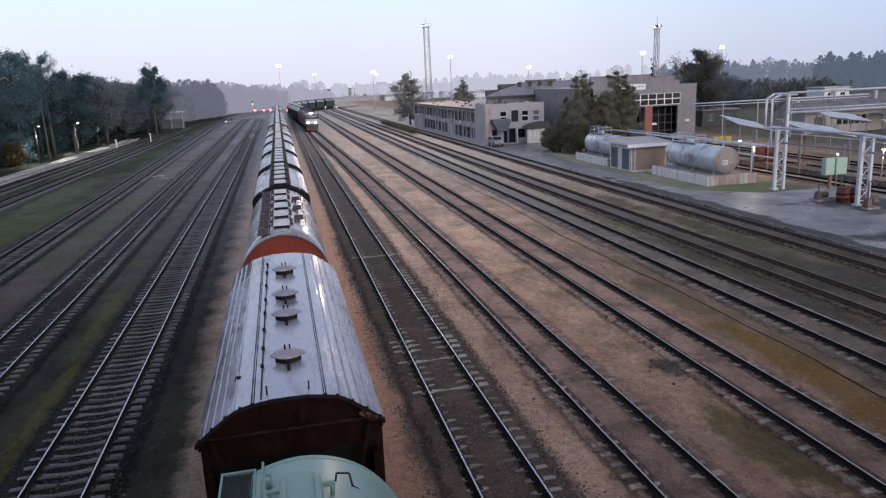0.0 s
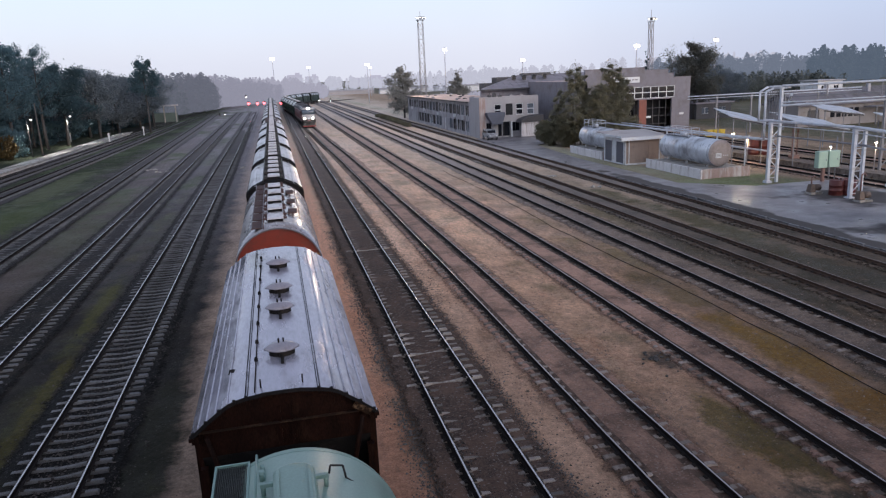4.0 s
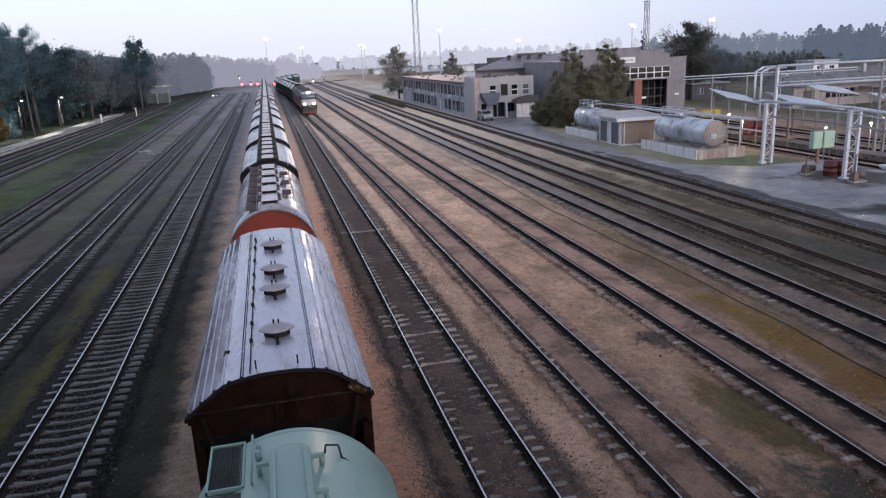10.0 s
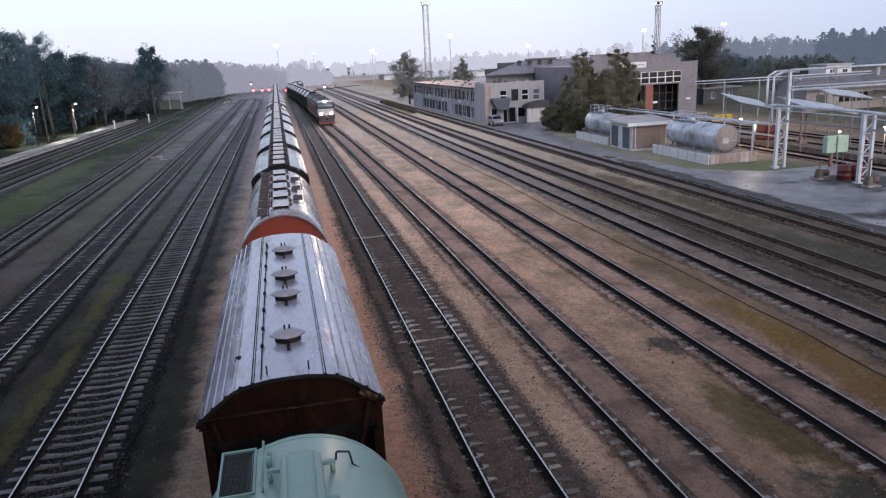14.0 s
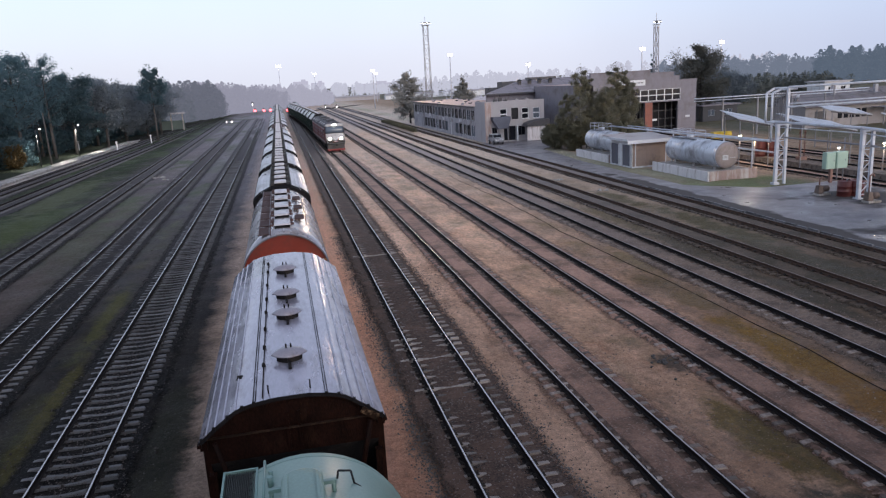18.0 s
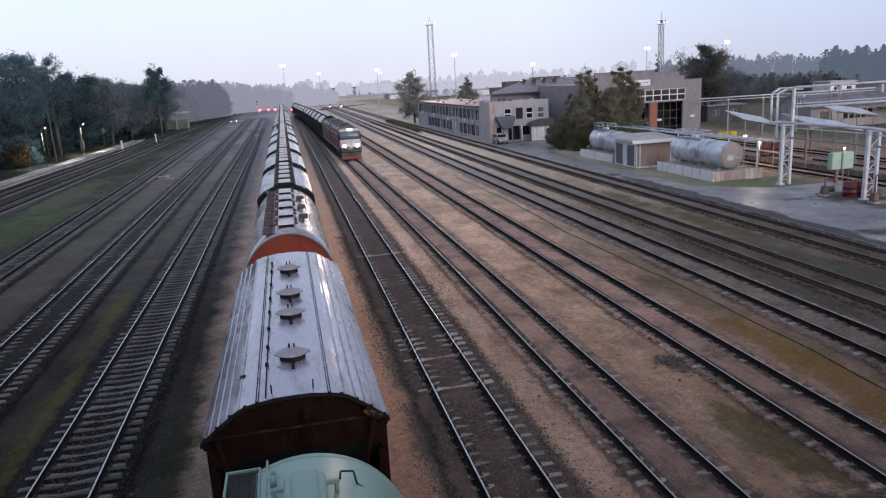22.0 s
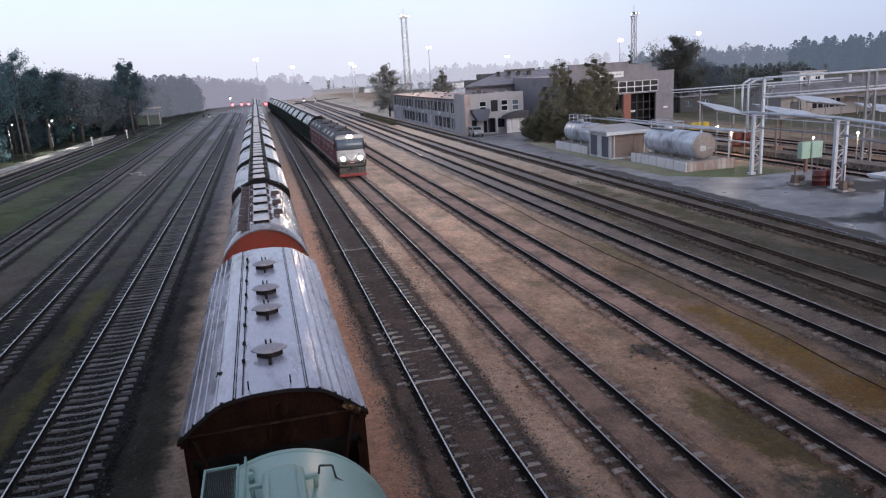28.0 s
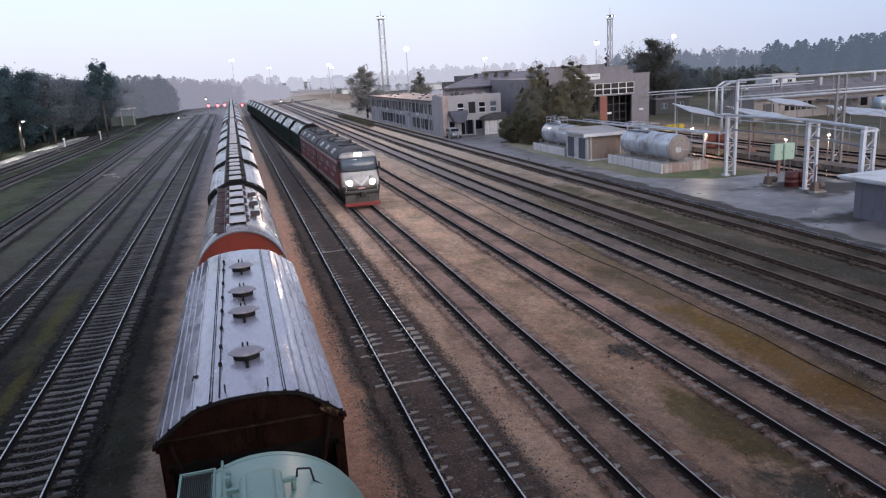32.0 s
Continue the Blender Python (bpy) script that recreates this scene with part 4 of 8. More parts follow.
# ---- freight wagons ----
def wheelset_mesh():
    b = Build()
    b.rod((-0.95, 0, 0), (0.95, 0, 0), 0.07, n=8)
    for sx in (-1, 1):
        b.lathe((sx * 0.79, 0, 0), (sx, 0, 0), [(-0.09, 0.02), (-0.09, 0.50), (-0.06, 0.475), (0.05, 0.47), (0.05, 0.40), (0.02, 0.36), (0.02, 0.14), (0.08, 0.12), (0.08, 0.0)], 20)
    return b.mesh("wheelset", WHEEL)


def bogie_mesh():
    b = Build()
    for sx in (-1, 1):
        b.extrude([(sx * 1.02 - 0.06, 0.62), (sx * 1.02 + 0.06, 0.62), (sx * 1.02 + 0.06, 0.72), (sx * 1.02 - 0.06, 0.72)], -1.15, 1.15)
        b.extrude([(sx * 1.02 - 0.05, 0.24), (sx * 1.02 + 0.05, 0.24), (sx * 1.02 + 0.05, 0.33), (sx * 1.02 - 0.05, 0.33)], -0.5, 0.5)
        for dy in (-0.925, 0.925):
            b.box(sx * 1.02, dy, 0.48, 0.2, 0.3, 0.3)
            b.rod((sx * 1.02, dy * 0.9, 0.62), (sx * 1.02, dy * 0.5, 0.28), 0.05, n=6)
        for dy in (-0.16, 0.0, 0.16):
            b.rod((sx * 1.02, dy, 0.33), (sx * 1.02, dy, 0.62), 0.055, n=8)
    b.box(0, 0, 0.66, 2.1, 0.42, 0.2)
    return b.mesh("bogie", BLACK)


WHEELSET, BOGIE = wheelset_mesh(), bogie_mesh()


def running_gear(w, length, mt):
    """Sills, two bogies with their wheelsets, couplers. length: over the end beams."""
    h = length / 2
    b = Build()
    b.box(0, 0, 1.12, 0.42, length, 0.32)
    for sx in (-1, 1):
        b.box(sx * 1.38, 0, 1.18, 0.12, length, 0.22)
    for y in (-h + 0.1, h - 0.1):
        b.box(0, y, 1.16, 2.9, 0.2, 0.34)
    for y in np.linspace(-h + 1.5, h - 1.5, 5):
        b.box(0, y, 1.14, 2.7, 0.14, 0.18)
    part("underframe", b, mt, w)
    for sy in (-1, 1):
        bg = part("bogie", BOGIE, None, w, at=pose(0, sy * (h - 2.0), 0))
        for dy in (-0.925, 0.925):
            part("wheelset", WHEELSET, None, bg, at=pose(0, dy, 0.475))
        c = Build()
        c.box(0, sy * (h + 0.2), 1.06, 0.2, 0.5, 0.22)
        c.box(0.03, sy * (h + 0.48), 1.06, 0.34, 0.26, 0.34)
        part("coupler", c, BLACK, w)
        c = Build()
        c.pipe([(0.4, sy * (h - 0.02), 1.0), (0.4, sy * (h + 0.25), 0.85), (0.28, sy * (h + 0.5), 0.72)], 0.025, 6)
        part("brake_hose", c, BLACK, w)


def shell(prof, thick):
    """A closed profile of a roof sheet of some thickness from its outer line."""
    return prof + [(x * 0.985, z - thick) for x, z in reversed(prof)]


def hopper_body(w, h, hw, eave, prof, mt, end_mt, ribs=7, sill=1.3, ladder=True):
    """Sheet sides with posts, sloped end plates, end frames with posts and braces."""
    for sx in (-1, 1):
        b = Build()
        b.box(sx * (hw - 0.1), 0, (eave + sill) / 2 - 0.03, 0.05, 2 * h - 0.4, eave - sill - 0.05)
        b.box(sx * (hw - 0.06), 0, sill + 0.12, 0.12, 2 * h - 0.1, 0.2)
        b.box(sx * (hw - 0.06), 0, eave - 0.12, 0.12, 2 * h - 0.1, 0.14)
        part("side_wall", b, mt, w)
        for y in np.linspace(-h + 0.45, h - 0.45, ribs):
            r = Build()
            r.box(sx * (hw - 0.035), y, (eave + sill) / 2, 0.09, 0.10, eave - sill - 0.3)
            part("side_post", r, mt, w)
    for sy in (-1, 1):
        b = Build()
        top = [(x * 0.97, z - 0.05) for x, z in prof]
        face = [(x, sy * (h - 0.16), z) for x, z in top] + [(top[-1][0], sy * (h - 0.16), eave - 0.50), (top[0][0], sy * (h - 0.16), eave - 0.50)]
        b.poly(face if sy > 0 else face[::-1])
        back = [(x, sy * (h - 0.2), z) for x, y, z in face]
        b.poly(back[::-1] if sy > 0 else back)
        # sloped lower plate in black: the shade below the end is painted on
        lo = [(-hw + 0.12, sy * (h - 0.16), eave - 0.50), (hw - 0.12, sy * (h - 0.16), eave - 0.50), (hw - 0.12, sy * (h - 1.7), sill), (-hw + 0.12, sy * (h - 1.7), sill)]
        b.poly(lo[::-1] if sy > 0 else lo, 1)
        part("end_wall", b, [end_mt, MATTBLACK], w)
        c = Build()
        c.box(0, sy * (h - 0.13), eave - 0.03, 2 * hw - 0.05, 0.07, 0.03)
        part("end_beam", c, [RUSTL if end_mt is RUST else end_mt], w, bevel=0.015)
        for sx in (-1, 1):
            c = Build()
            c.box(sx * (hw - 0.14), sy * (h - 0.12), (eave - 0.64 + 1.3) / 2, 0.12, 0.12, eave - 0.70 - 1.3)
            c.rod((sx * (hw - 0.2), sy * (h - 0.14), 1.35), (sx * (hw - 0.75), sy * (h - 0.5), eave - 0.95), 0.055, n=6)
            part("corner_post", c, end_mt, w)
        c = Build() if ladder else None
        for dx in (0.0, 0.42) if ladder else ():
            c.rod((hw - 0.45 - dx, sy * (h - 0.02), 1.2), (hw - 0.45 - dx, sy * (h - 0.02), eave - 0.2), 0.018, n=6)
        for z in np.arange(1.5, eave - 0.3, 0.32) if ladder else ():
            c.rod((hw - 0.45, sy * (h - 0.02), z), (hw - 0.87, sy * (h - 0.02), z), 0.014, n=6)
        if ladder:
            part("end_ladder", c, end_mt, w)
        c = Build()
        c.box(0, sy * (h - 0.7), 1.32, 2.7, 1.3, 0.05)
        part("end_platform", c, end_mt, w)
    for y in (-h * 0.42, h * 0.42):
        c = Build()
        c.extrude([(-hw + 0.15, sill), (hw - 0.15, sill), (0.35, 0.62), (-0.35, 0.62)], y - h * 0.36, y + h * 0.36)
        part("discharge_hopper", c, mt, w)


def lens_hatch():
    b = Build()
    k = len(b.v)
    rings = [(0.72, -0.02), (0.72, 0.115), (1.0, 0.120), (0.97, 0.145), (0.70, 0.205), (0.3, 0.235)]
    n = 24
    for q, z in rings:
        for i in range(n):
            t = 2 * math.pi * i / n
            # a pointed oval across the roof
            b.v.append((0.335 * q * math.cos(t), 0.25 * q * math.sin(t) * (0.35 + 0.65 * abs(math.sin(t))), z))
    for j in range(len(rings) - 1):
        for i in range(n):
            o = (i + 1) % n
            # neck and rim underside are black: the lid's shadow as colour
            b.face((k + j * n + i, k + j * n + o, k + (j + 1) * n + o, k + (j + 1) * n + i), 0 if j > 1 else 1, j > 1)
    b.face([k + (len(rings) - 1) * n + i for i in range(n)], 0, True)
    return b.mesh("hatch", [HATCH, MATTBLACK])


def hatch_clamp():
    b = Build()
    b.pipe([(-0.045, -0.25, 0.03), (-0.045, -0.10, 0.19), (-0.045, 0.12, 0.19), (-0.045, 0.25, 0.03)], 0.016, 6)
    b.rod((-0.045, 0.0, 0.16), (-0.045, 0.0, 0.32), 0.018, n=6)
    b.rod((0.045, -0.02, 0.12), (0.045, 0.03, 0.31), 0.016, n=6)
    b.box(0, -0.36, 0.02, 0.055, 0.34, 0.05)
    return b.mesh("clamp", MATTBLACK)


def silver_hopper(yc):
    """The hopper with a wet silver roof and four oval hatches."""
    h, hw = 5.48, 1.55
    w = thing("hopper_wagon", pose(TRACK_X, yc, 0), "rust-brown hopper wagon with a wet silver roof and four oval hatches", "hopper wagon", "standing freight train")
    line = [(-1.56, 4.10), (-1.30, 4.315), (-1.02, 4.520), (-0.92, 4.585), (-0.80, 4.632), (-0.66, 4.665), (-0.3, 4.715), (0, 4.72), (0.3, 4.715), (0.66, 4.665), (0.80, 4.632), (0.92, 4.585), (1.02, 4.520), (1.30, 4.315), (1.56, 4.10)]
    b = Build()
    b.extrude(shell(line, 0.035), -h, h, steps=36, smooth=True)
    rr = random.Random(3)
    # the thin sheets are buckled between their fixings
    for i, (x, y, z) in enumerate(b.v):
        if abs(y) < h - 0.1:
            b.v[i] = (x, y, z + rr.uniform(-0.009, 0.009) * (1.0 if abs(x) > 0.6 else 0.25))
    roof = part("roof", b, ROOF, w)
    roof.data.set_sharp_from_angle(angle=radians(9))
    at = lambda x: float(np.interp(x, [p[0] for p in line], [p[1] for p in line]))
    for x in (-1.42, -1.27, -1.12, -0.92, 0.86, 1.03, 1.20, 1.37):
        c = Build()
        z = at(x)
        c.extrude([(x - 0.022, z - 0.02), (x + 0.022, z - 0.02), (x + 0.012, z + 0.024), (x - 0.012, z + 0.024)], -h, h)
        part("roof_seam", c, ROOF, w)
    for x in (-0.60, 0.60):
        c = Build()
        for dx in (-0.02, 0.02):
            c.extrude([(x + dx - 0.005, at(x) - 0.01), (x + dx + 0.005, at(x) - 0.01), (x + dx + 0.004, at(x) + 0.02), (x + dx - 0.004, at(x) + 0.02)], -h, h)
        part("roof_rib", c, MATTBLACK, w)
    c = Build()
    c.extrude([(x * 1.003, z + 0.005) for x, z in line] + [(x * 0.985, z - 0.05) for x, z in reversed(line)], -h - 0.02, -h + 0.012)
    part("roof_edge", c, MATTBLACK, w, "dark roof edge")
    lens, clamp = lens_hatch(), hatch_clamp()
    for y in (13.05, 15.65, 17.28, 19.76):
        hb = part("hatch", lens, None, w, at=pose(0.02, y - yc, 4.715))
        part("clamp", clamp, None, hb)
    c = Build()
    c.pipe([(-0.46, -h + 0.05, 4.725), (-0.46, h - 1.2, 4.725)], 0.010, 6)
    for y in (-4.2, -3.25, -2.1, -0.9, 0.2, 1.5, 2.9, 3.9):
        c.lathe((-0.46, y + 0.25, 4.70), (0, 0, 1), [(0, 0.036), (0.06, 0.032), (0.08, 0.015), (0.08, 0)], 8)
    part("locking_bar", c, MATTBLACK, w, "dark hatch locking bar")
    for x in (-0.36, 0.34):
        c = Build()
        c.rod((x, -h + 0.25, 4.70), (x, -h + 0.25, 4.86), 0.014, n=6)
        part("peg", c, MATTBLACK, w)
    c = Build()
    c.poly([(-0.98, -4.12, 4.56), (-0.86, -4.18, 4.615), (-0.84, -4.05, 4.625), (-0.93, -3.93, 4.585)])
    c.box(-0.9, -4.06, 4.58, 0.1, 0.14, 0.06)
    part("bent_flap", c, MATTBLACK, w)
    for x in (-1.5, -1.28, -1.05, -0.8, -0.6, 0.6, 0.8, 1.05, 1.28, 1.5):
        c = Build()
        c.box(x, -h - 0.010, at(x) + 0.004, 0.055, 0.05, 0.05)
        part("rivet_lug", c, MATTBLACK, w)
    for sx in (-1, 1):
        c = Build()
        c.box(sx * 1.545, -h + 0.03, 4.06, 0.07, 0.16, 0.06)
        part("eave_bracket", c, RUST, w)
    for sx in (-1, 1):
        c = Build()
        c.rod((sx * 1.30, -h - 0.02, 4.08), (sx * 0.98, -h + 0.12, 2.55), 0.045, n=6)
        part("end_strut", c, RUST, w)
        c = Build()
        c.box(sx * 0.10, -h + 0.135, 4.02, 0.05, 0.03, 0.72)
        part("end_stiffener", c, RUST, w)
    c = Build()
    c.box(1.30, -h - 0.022, 4.20, 0.34, 0.02, 0.12, tilt=0.62)
    part("flaking_patch", c, FLAKES, w, "flaking rusty corner plate")
    hopper_body(w, h, hw, 4.12, line, RUST, RUST, ladder=False)
    running_gear(w, 2 * h + 0.1, BLACK)
    return w


def pale_hopper(label, roof, group, side, side_dark, n_hatch=5, hatch_mt=None, steep=False):
    """A hopper with an angular pale roof and a row of flat loading hatches along the ridge."""
    h, hw = 5.50, 1.5
    w = thing("hopper_wagon", pose(0, 0, 0), label, "hopper wagon", group)
    line = [(-1.47, 4.05), (-1.15, 4.36), (-0.62, 4.60), (-0.35, 4.63), (0.35, 4.63), (0.62, 4.60), (1.15, 4.36), (1.47, 4.05)]
    if steep:
        line = [(-1.5, 3.62), (-1.42, 3.75), (-0.80, 4.42), (-0.55, 4.52), (0.55, 4.52), (0.80, 4.42), (1.42, 3.75), (1.5, 3.62)]
    eave, top, sx_ = (3.62, 4.52, 1.1) if steep else (4.05, 4.63, 1.0)
    b = Build()
    b.extrude(shell(line, 0.04), -h, h)
    part("roof", b, roof, w)
    for sx in (-1, 1):
        b = Build()
        b.box(sx * 0.56, 0, top + 0.05, 0.05, 2 * h - 0.3, 0.14)
        part("ridge_rail", b, BLACK, w)
        for xs in (0.80, 1.25):
            b = Build()
            zz = float(np.interp(xs, [p[0] for p in line], [p[1] for p in line]))
            b.extrude([(sx * xs - 0.012, zz - 0.02), (sx * xs + 0.012, zz - 0.02), (sx * xs + 0.008, zz + 0.022), (sx * xs - 0.008, zz + 0.022)], -h, h)
            part("roof_seam", b, roof, w)
        b = Build()
        zs_ = float(np.interp(sx_, [p[0] for p in line], [p[1] for p in line]))
        b.extrude([(sx * sx_ - 0.014, zs_ - 0.02), (sx * sx_ + 0.014, zs_ - 0.02), (sx * sx_ + 0.01, zs_ + 0.045), (sx * sx_ - 0.01, zs_ + 0.045)], -h, h)
        part("roof_seam", b, roof, w)
    for sy in (-1, 1):
        # black band over the roof end, sized to read as the dark gap from the camera
        b = Build()
        b.extrude([(x * 1.012, z + 0.035) for x, z in line] + [(x * 0.96, z - 0.22) for x, z in reversed(line)], *((-h - 0.06, -h + 0.95) if sy < 0 else (h - 0.5, h + 0.06)))
        part("end_fascia", b, side_dark, w)
    b = Build()
    b.box(0, 0, top + 0.03, 1.06, 2 * h - 0.4, 0.06)
    part("ridge_channel", b, MATTBLACK, w)
    for i in range(n_hatch):
        y = -h + 1.15 + 2.32 * i
        b = Build()
        b.box(0, y, top + 0.25, 0.66, 0.98, 0.09, top=0.86)
        hb = part("hatch", b, hatch_mt or HATCHL, w, bevel=0.03)
        # black neck: the shaded front of the lid is put into its colour
        c = Build()
        c.box(0, y, top + 0.11, 0.56, 0.88, 0.20)
        part("hatch_neck", c, MATTBLACK, hb)
        for dx in (-0.42, 0.42):
            for dy in (-0.3, 0.3):
                c = Build()
                c.box(dx, y + dy, top + 0.16, 0.16, 0.14, 0.14)
                part("hinge", c, BLACK, hb)
        c = Build()
        c.box(0, y + 1.16, top + 0.10, 0.9, 0.12, 0.05)
        part("cross_bar", c, BLACK, w)
    hopper_body(w, h, hw, eave + 0.01, line, side, side_dark, ribs=9)
    running_gear(w, 2 * h + 0.3, BLACK)
    return w


def round_hopper(end_label, end_mt):
    """A hopper with a round sheet-metal roof, brown walkways and square hatches."""
    h, hw = 5.95, 1.6
    w = thing("hopper_wagon", pose(0, 0, 0), "hopper wagon with a rounded galvanised roof and " + end_label, "hopper wagon", "standing freight train")
    line = [(1.6 * math.sin(a), 3.02 + 1.68 * math.cos(a)) for a in np.linspace(-radians(86), radians(86), 25)]
    b = Build()
    b.extrude(shell(line, 0.03), -h, h, smooth=True, steps=8)
    part("roof", b, GALV, w)
    for sy in (-1, 1):
        b = Build()
        f = [(x * 0.975, sy * (h - 0.10), 3.02 + (z - 3.02) * 0.975) for x, z in line]
        b.poly(f if sy > 0 else f[::-1])
        b.poly([(x, y - sy * 0.05, z) for x, y, z in (f[::-1] if sy > 0 else f)])
        b.box(0, sy * (h - 0.15), 2.75, 2.95, 0.05, 0.75)
        e = part("end_wall", b, end_mt, w)
        c = Build()
        c.box(0, sy * (h - 0.08), 3.62, 2.98, 0.05, 0.05)
        part("trim_bar", c, YELLOWLINE, e)
        c = Build()
        rim = [(x * 1.012, 3.02 + (z - 3.02) * 1.012) for x, z in line]
        c.extrude(rim + [(x * 0.985, 3.02 + (z - 3.02) * 0.985) for x, z in reversed(line)], sy * h - 0.04, sy * h + 0.02, smooth=False)
        part("roof_rim", c, SEAM, w)
    for y in np.linspace(-h + 1.5, h - 1.5, 6):
        c = Build()
        c.extrude([(x * 1.006, 3.02 + (z - 3.02) * 1.006) for x, z in line] + [(x, z) for x, z in reversed(line)], y - 0.03, y + 0.03, caps=True)
        part("roof_band", c, GALV, w)
    for i in range(7):
        y = -4.75 + 1.66 * i
        c = Build()
        c.box(-0.68, y, 4.64, 0.38, 1.36, 0.04)
        pn = part("walkway_panel", c, WALKWAY, w)
        c = Build()
        for dx in (-0.19, 0.19):
            c.box(-0.68 + dx, y, 4.665, 0.025, 1.38, 0.03)
        part("panel_lip", c, SEAM, pn)
        c = Build()
        c.box(-0.68, y + 0.6, 4.57, 0.05, 0.05, 0.14)
        part("walkway_bracket", c, WALKWAY, w)
    c = Build()
    c.rod((-0.43, -h + 0.2, 4.80), (-0.43, h - 0.8, 4.80), 0.016, n=6)
    for y in np.linspace(-h + 0.3, h - 0.9, 8):
        c.rod((-0.43, y, 4.62), (-0.43, y, 4.80), 0.014, n=5)
    part("locking_bar", c, WALKWAY, w)
    for i in range(5):
        y = -4.10 + i * 2.17
        b = Build()
        b.box(0.0, y, 4.82, 0.64, 1.15, 0.06, top=0.9)
        hb = part("hatch", b, HATCHL, w, bevel=0.03)
        c = Build()
        c.box(0.0, y, 4.735, 0.56, 1.05, 0.12)
        part("hatch_neck", c, MATTBLACK, hb)
        for dx in (-0.36, 0.36):
            for dy in (-0.38, 0.38):
                c = Build()
                c.box(dx, y + dy, 4.80, 0.14, 0.16, 0.08)
                part("clamp", c, WALKWAY, hb)
        c = Build()
        c.box(0.0, y + 1.08, 4.715, 0.78, 0.10, 0.05)
        c.box(-0.36, y + 1.08, 4.70, 0.05, 1.1, 0.05)
        c.box(0.36, y + 1.08, 4.70, 0.05, 1.1, 0.05)
        part("tread_frame", c, WALKWAY, w)
    for y in (-2.45, 0.05, 2.75):
        b = Build()
        b.box(0.68, y, 4.67, 0.36, 0.95, 0.05)
        st = part("step_plate", b, WALKWAY, w, bevel=0.01)
        b = Build()
        for dy in (-0.4, 0.4):
            b.box(0.68, y + dy, 4.58, 0.05, 0.05, 0.18)
        part("plate_bracket", b, WALKWAY, st)
        b = Build()
        b.pipe([(0.92, y - 0.4, 4.35), (0.92, y - 0.4, 4.80), (0.92, y + 0.4, 4.80), (0.92, y + 0.4, 4.35)], 0.013, 5)
        part("grab_rail", b, WALKWAY, w)
    hopper_body(w, h, hw, 3.05, [(-1.5, 3.0), (1.5, 3.0)], RUST, end_mt, ribs=7)
    running_gear(w, 2 * h, BLACK)
    return w


def tank_wagon(yc):
    """The mint-green tank wagon under the bridge."""
    h, r, zc = 5.4, 1.5, 3.12
    w = thing("tank_wagon", pose(TRACK_X + 0.1, yc, 0), "mint-green tank wagon with a hatch cover and a dark grating", "tank wagon", "standing freight train")
    b = Build()
    b.lathe((0, 0, zc), (0, 1, 0), [(-h, 0), (-h + 0.02, 0.5), (-h + 0.10, 0.95), (-h + 0.24, 1.28), (-h + 0.45, 1.46), (-h + 0.6, r), (h - 0.6, r),
                                    (h - 0.45, 1.46), (h - 0.24, 1.28), (h - 0.10, 0.95), (h - 0.02, 0.5), (h, 0)], 56)
    part("tank", b, MINT, w)
    for y in (h - 0.62, h - 3.2, h - 5.6):
        c = Build()
        c.lathe((0, 0, zc), (0, 1, 0), [(y - 0.02, r - 0.02), (y - 0.012, r + 0.004), (y + 0.012, r + 0.004), (y + 0.02, r - 0.02)], 56)
        part("weld_band", c, MINT, w)
    # raised cover along the top, rounded at its end
    c = Build()
    out = [(-0.27, -2.6), (0.27, -2.6), (0.27, h - 1.40)] + [(0.27 * math.cos(a), h - 1.40 + 0.20 * math.sin(a)) for a in np.linspace(0.3, math.pi - 0.3, 9)] + [(-0.27, h - 1.40)]
    k, n = 0, len(out)
    for q, z in ((1.06, zc + 1.40), (1.0, zc + r + 0.13), (0.90, zc + r + 0.17)):
        c.v += [(x * q, y if i < 2 else (h - 1.40) + (y - h + 1.40) * q, z) for i, (x, y) in enumerate(out)]
    for j in range(2):
        for i in range(n):
            o = (i + 1) % n
            c.face((j * n + i, j * n + o, (j + 1) * n + o, (j + 1) * n + i))
    c.face([2 * n + i for i in range(n)])
    cov = part("top_cover", c, MINT, w, bevel=0.02)
    c = Build()
    for x in (-0.20, 0.20):
        c.box(x, h - 2.7, zc + r + 0.19, 0.035, 2.6, 0.03)
    part("cover_strip", c, MINT, cov)
    for y in (h - 1.55, h - 2.38, h - 3.2):
        for sx in (-1, 1):
            c = Build()
            c.box(sx * 0.32, y, zc + r + 0.10, 0.22, 0.06, 0.05)
            c.rod((sx * 0.40, y, zc + r - 0.08), (sx * 0.40, y, zc + r + 0.10), 0.03, n=8)
            part("cover_clamp", c, MINTD, w)
    # grating panel with its frame and a rail
    gx0, gx1, gy0, gy1, gz = -1.07, -0.62, h - 1.62, h - 0.50, zc + 1.34
    g = Build()
    for x in np.linspace(gx0 + 0.03, gx1 - 0.03, 17):
        g.box(x, (gy0 + gy1) / 2, gz, 0.012, gy1 - gy0, 0.03)
    for y in np.linspace(gy0, gy1, 8):
        g.box((gx0 + gx1) / 2, y, gz - 0.012, gx1 - gx0, 0.012, 0.02)
    g.box((gx0 + gx1) / 2, (gy0 + gy1) / 2, gz - 0.035, gx1 - gx0, gy1 - gy0, 0.012)
    gp = part("grating", g, GRATE, w, "dark walkway grating")
    c = Build()
    for x in (gx0, gx1):
        c.box(x, (gy0 + gy1) / 2, gz + 0.01, 0.03, gy1 - gy0 + 0.03, 0.06)
    for y in (gy0, gy1):
        c.box((gx0 + gx1) / 2, y, gz + 0.014, gx1 - gx0 + 0.03, 0.03, 0.06)
    part("grating_frame", c, MINTD, gp)
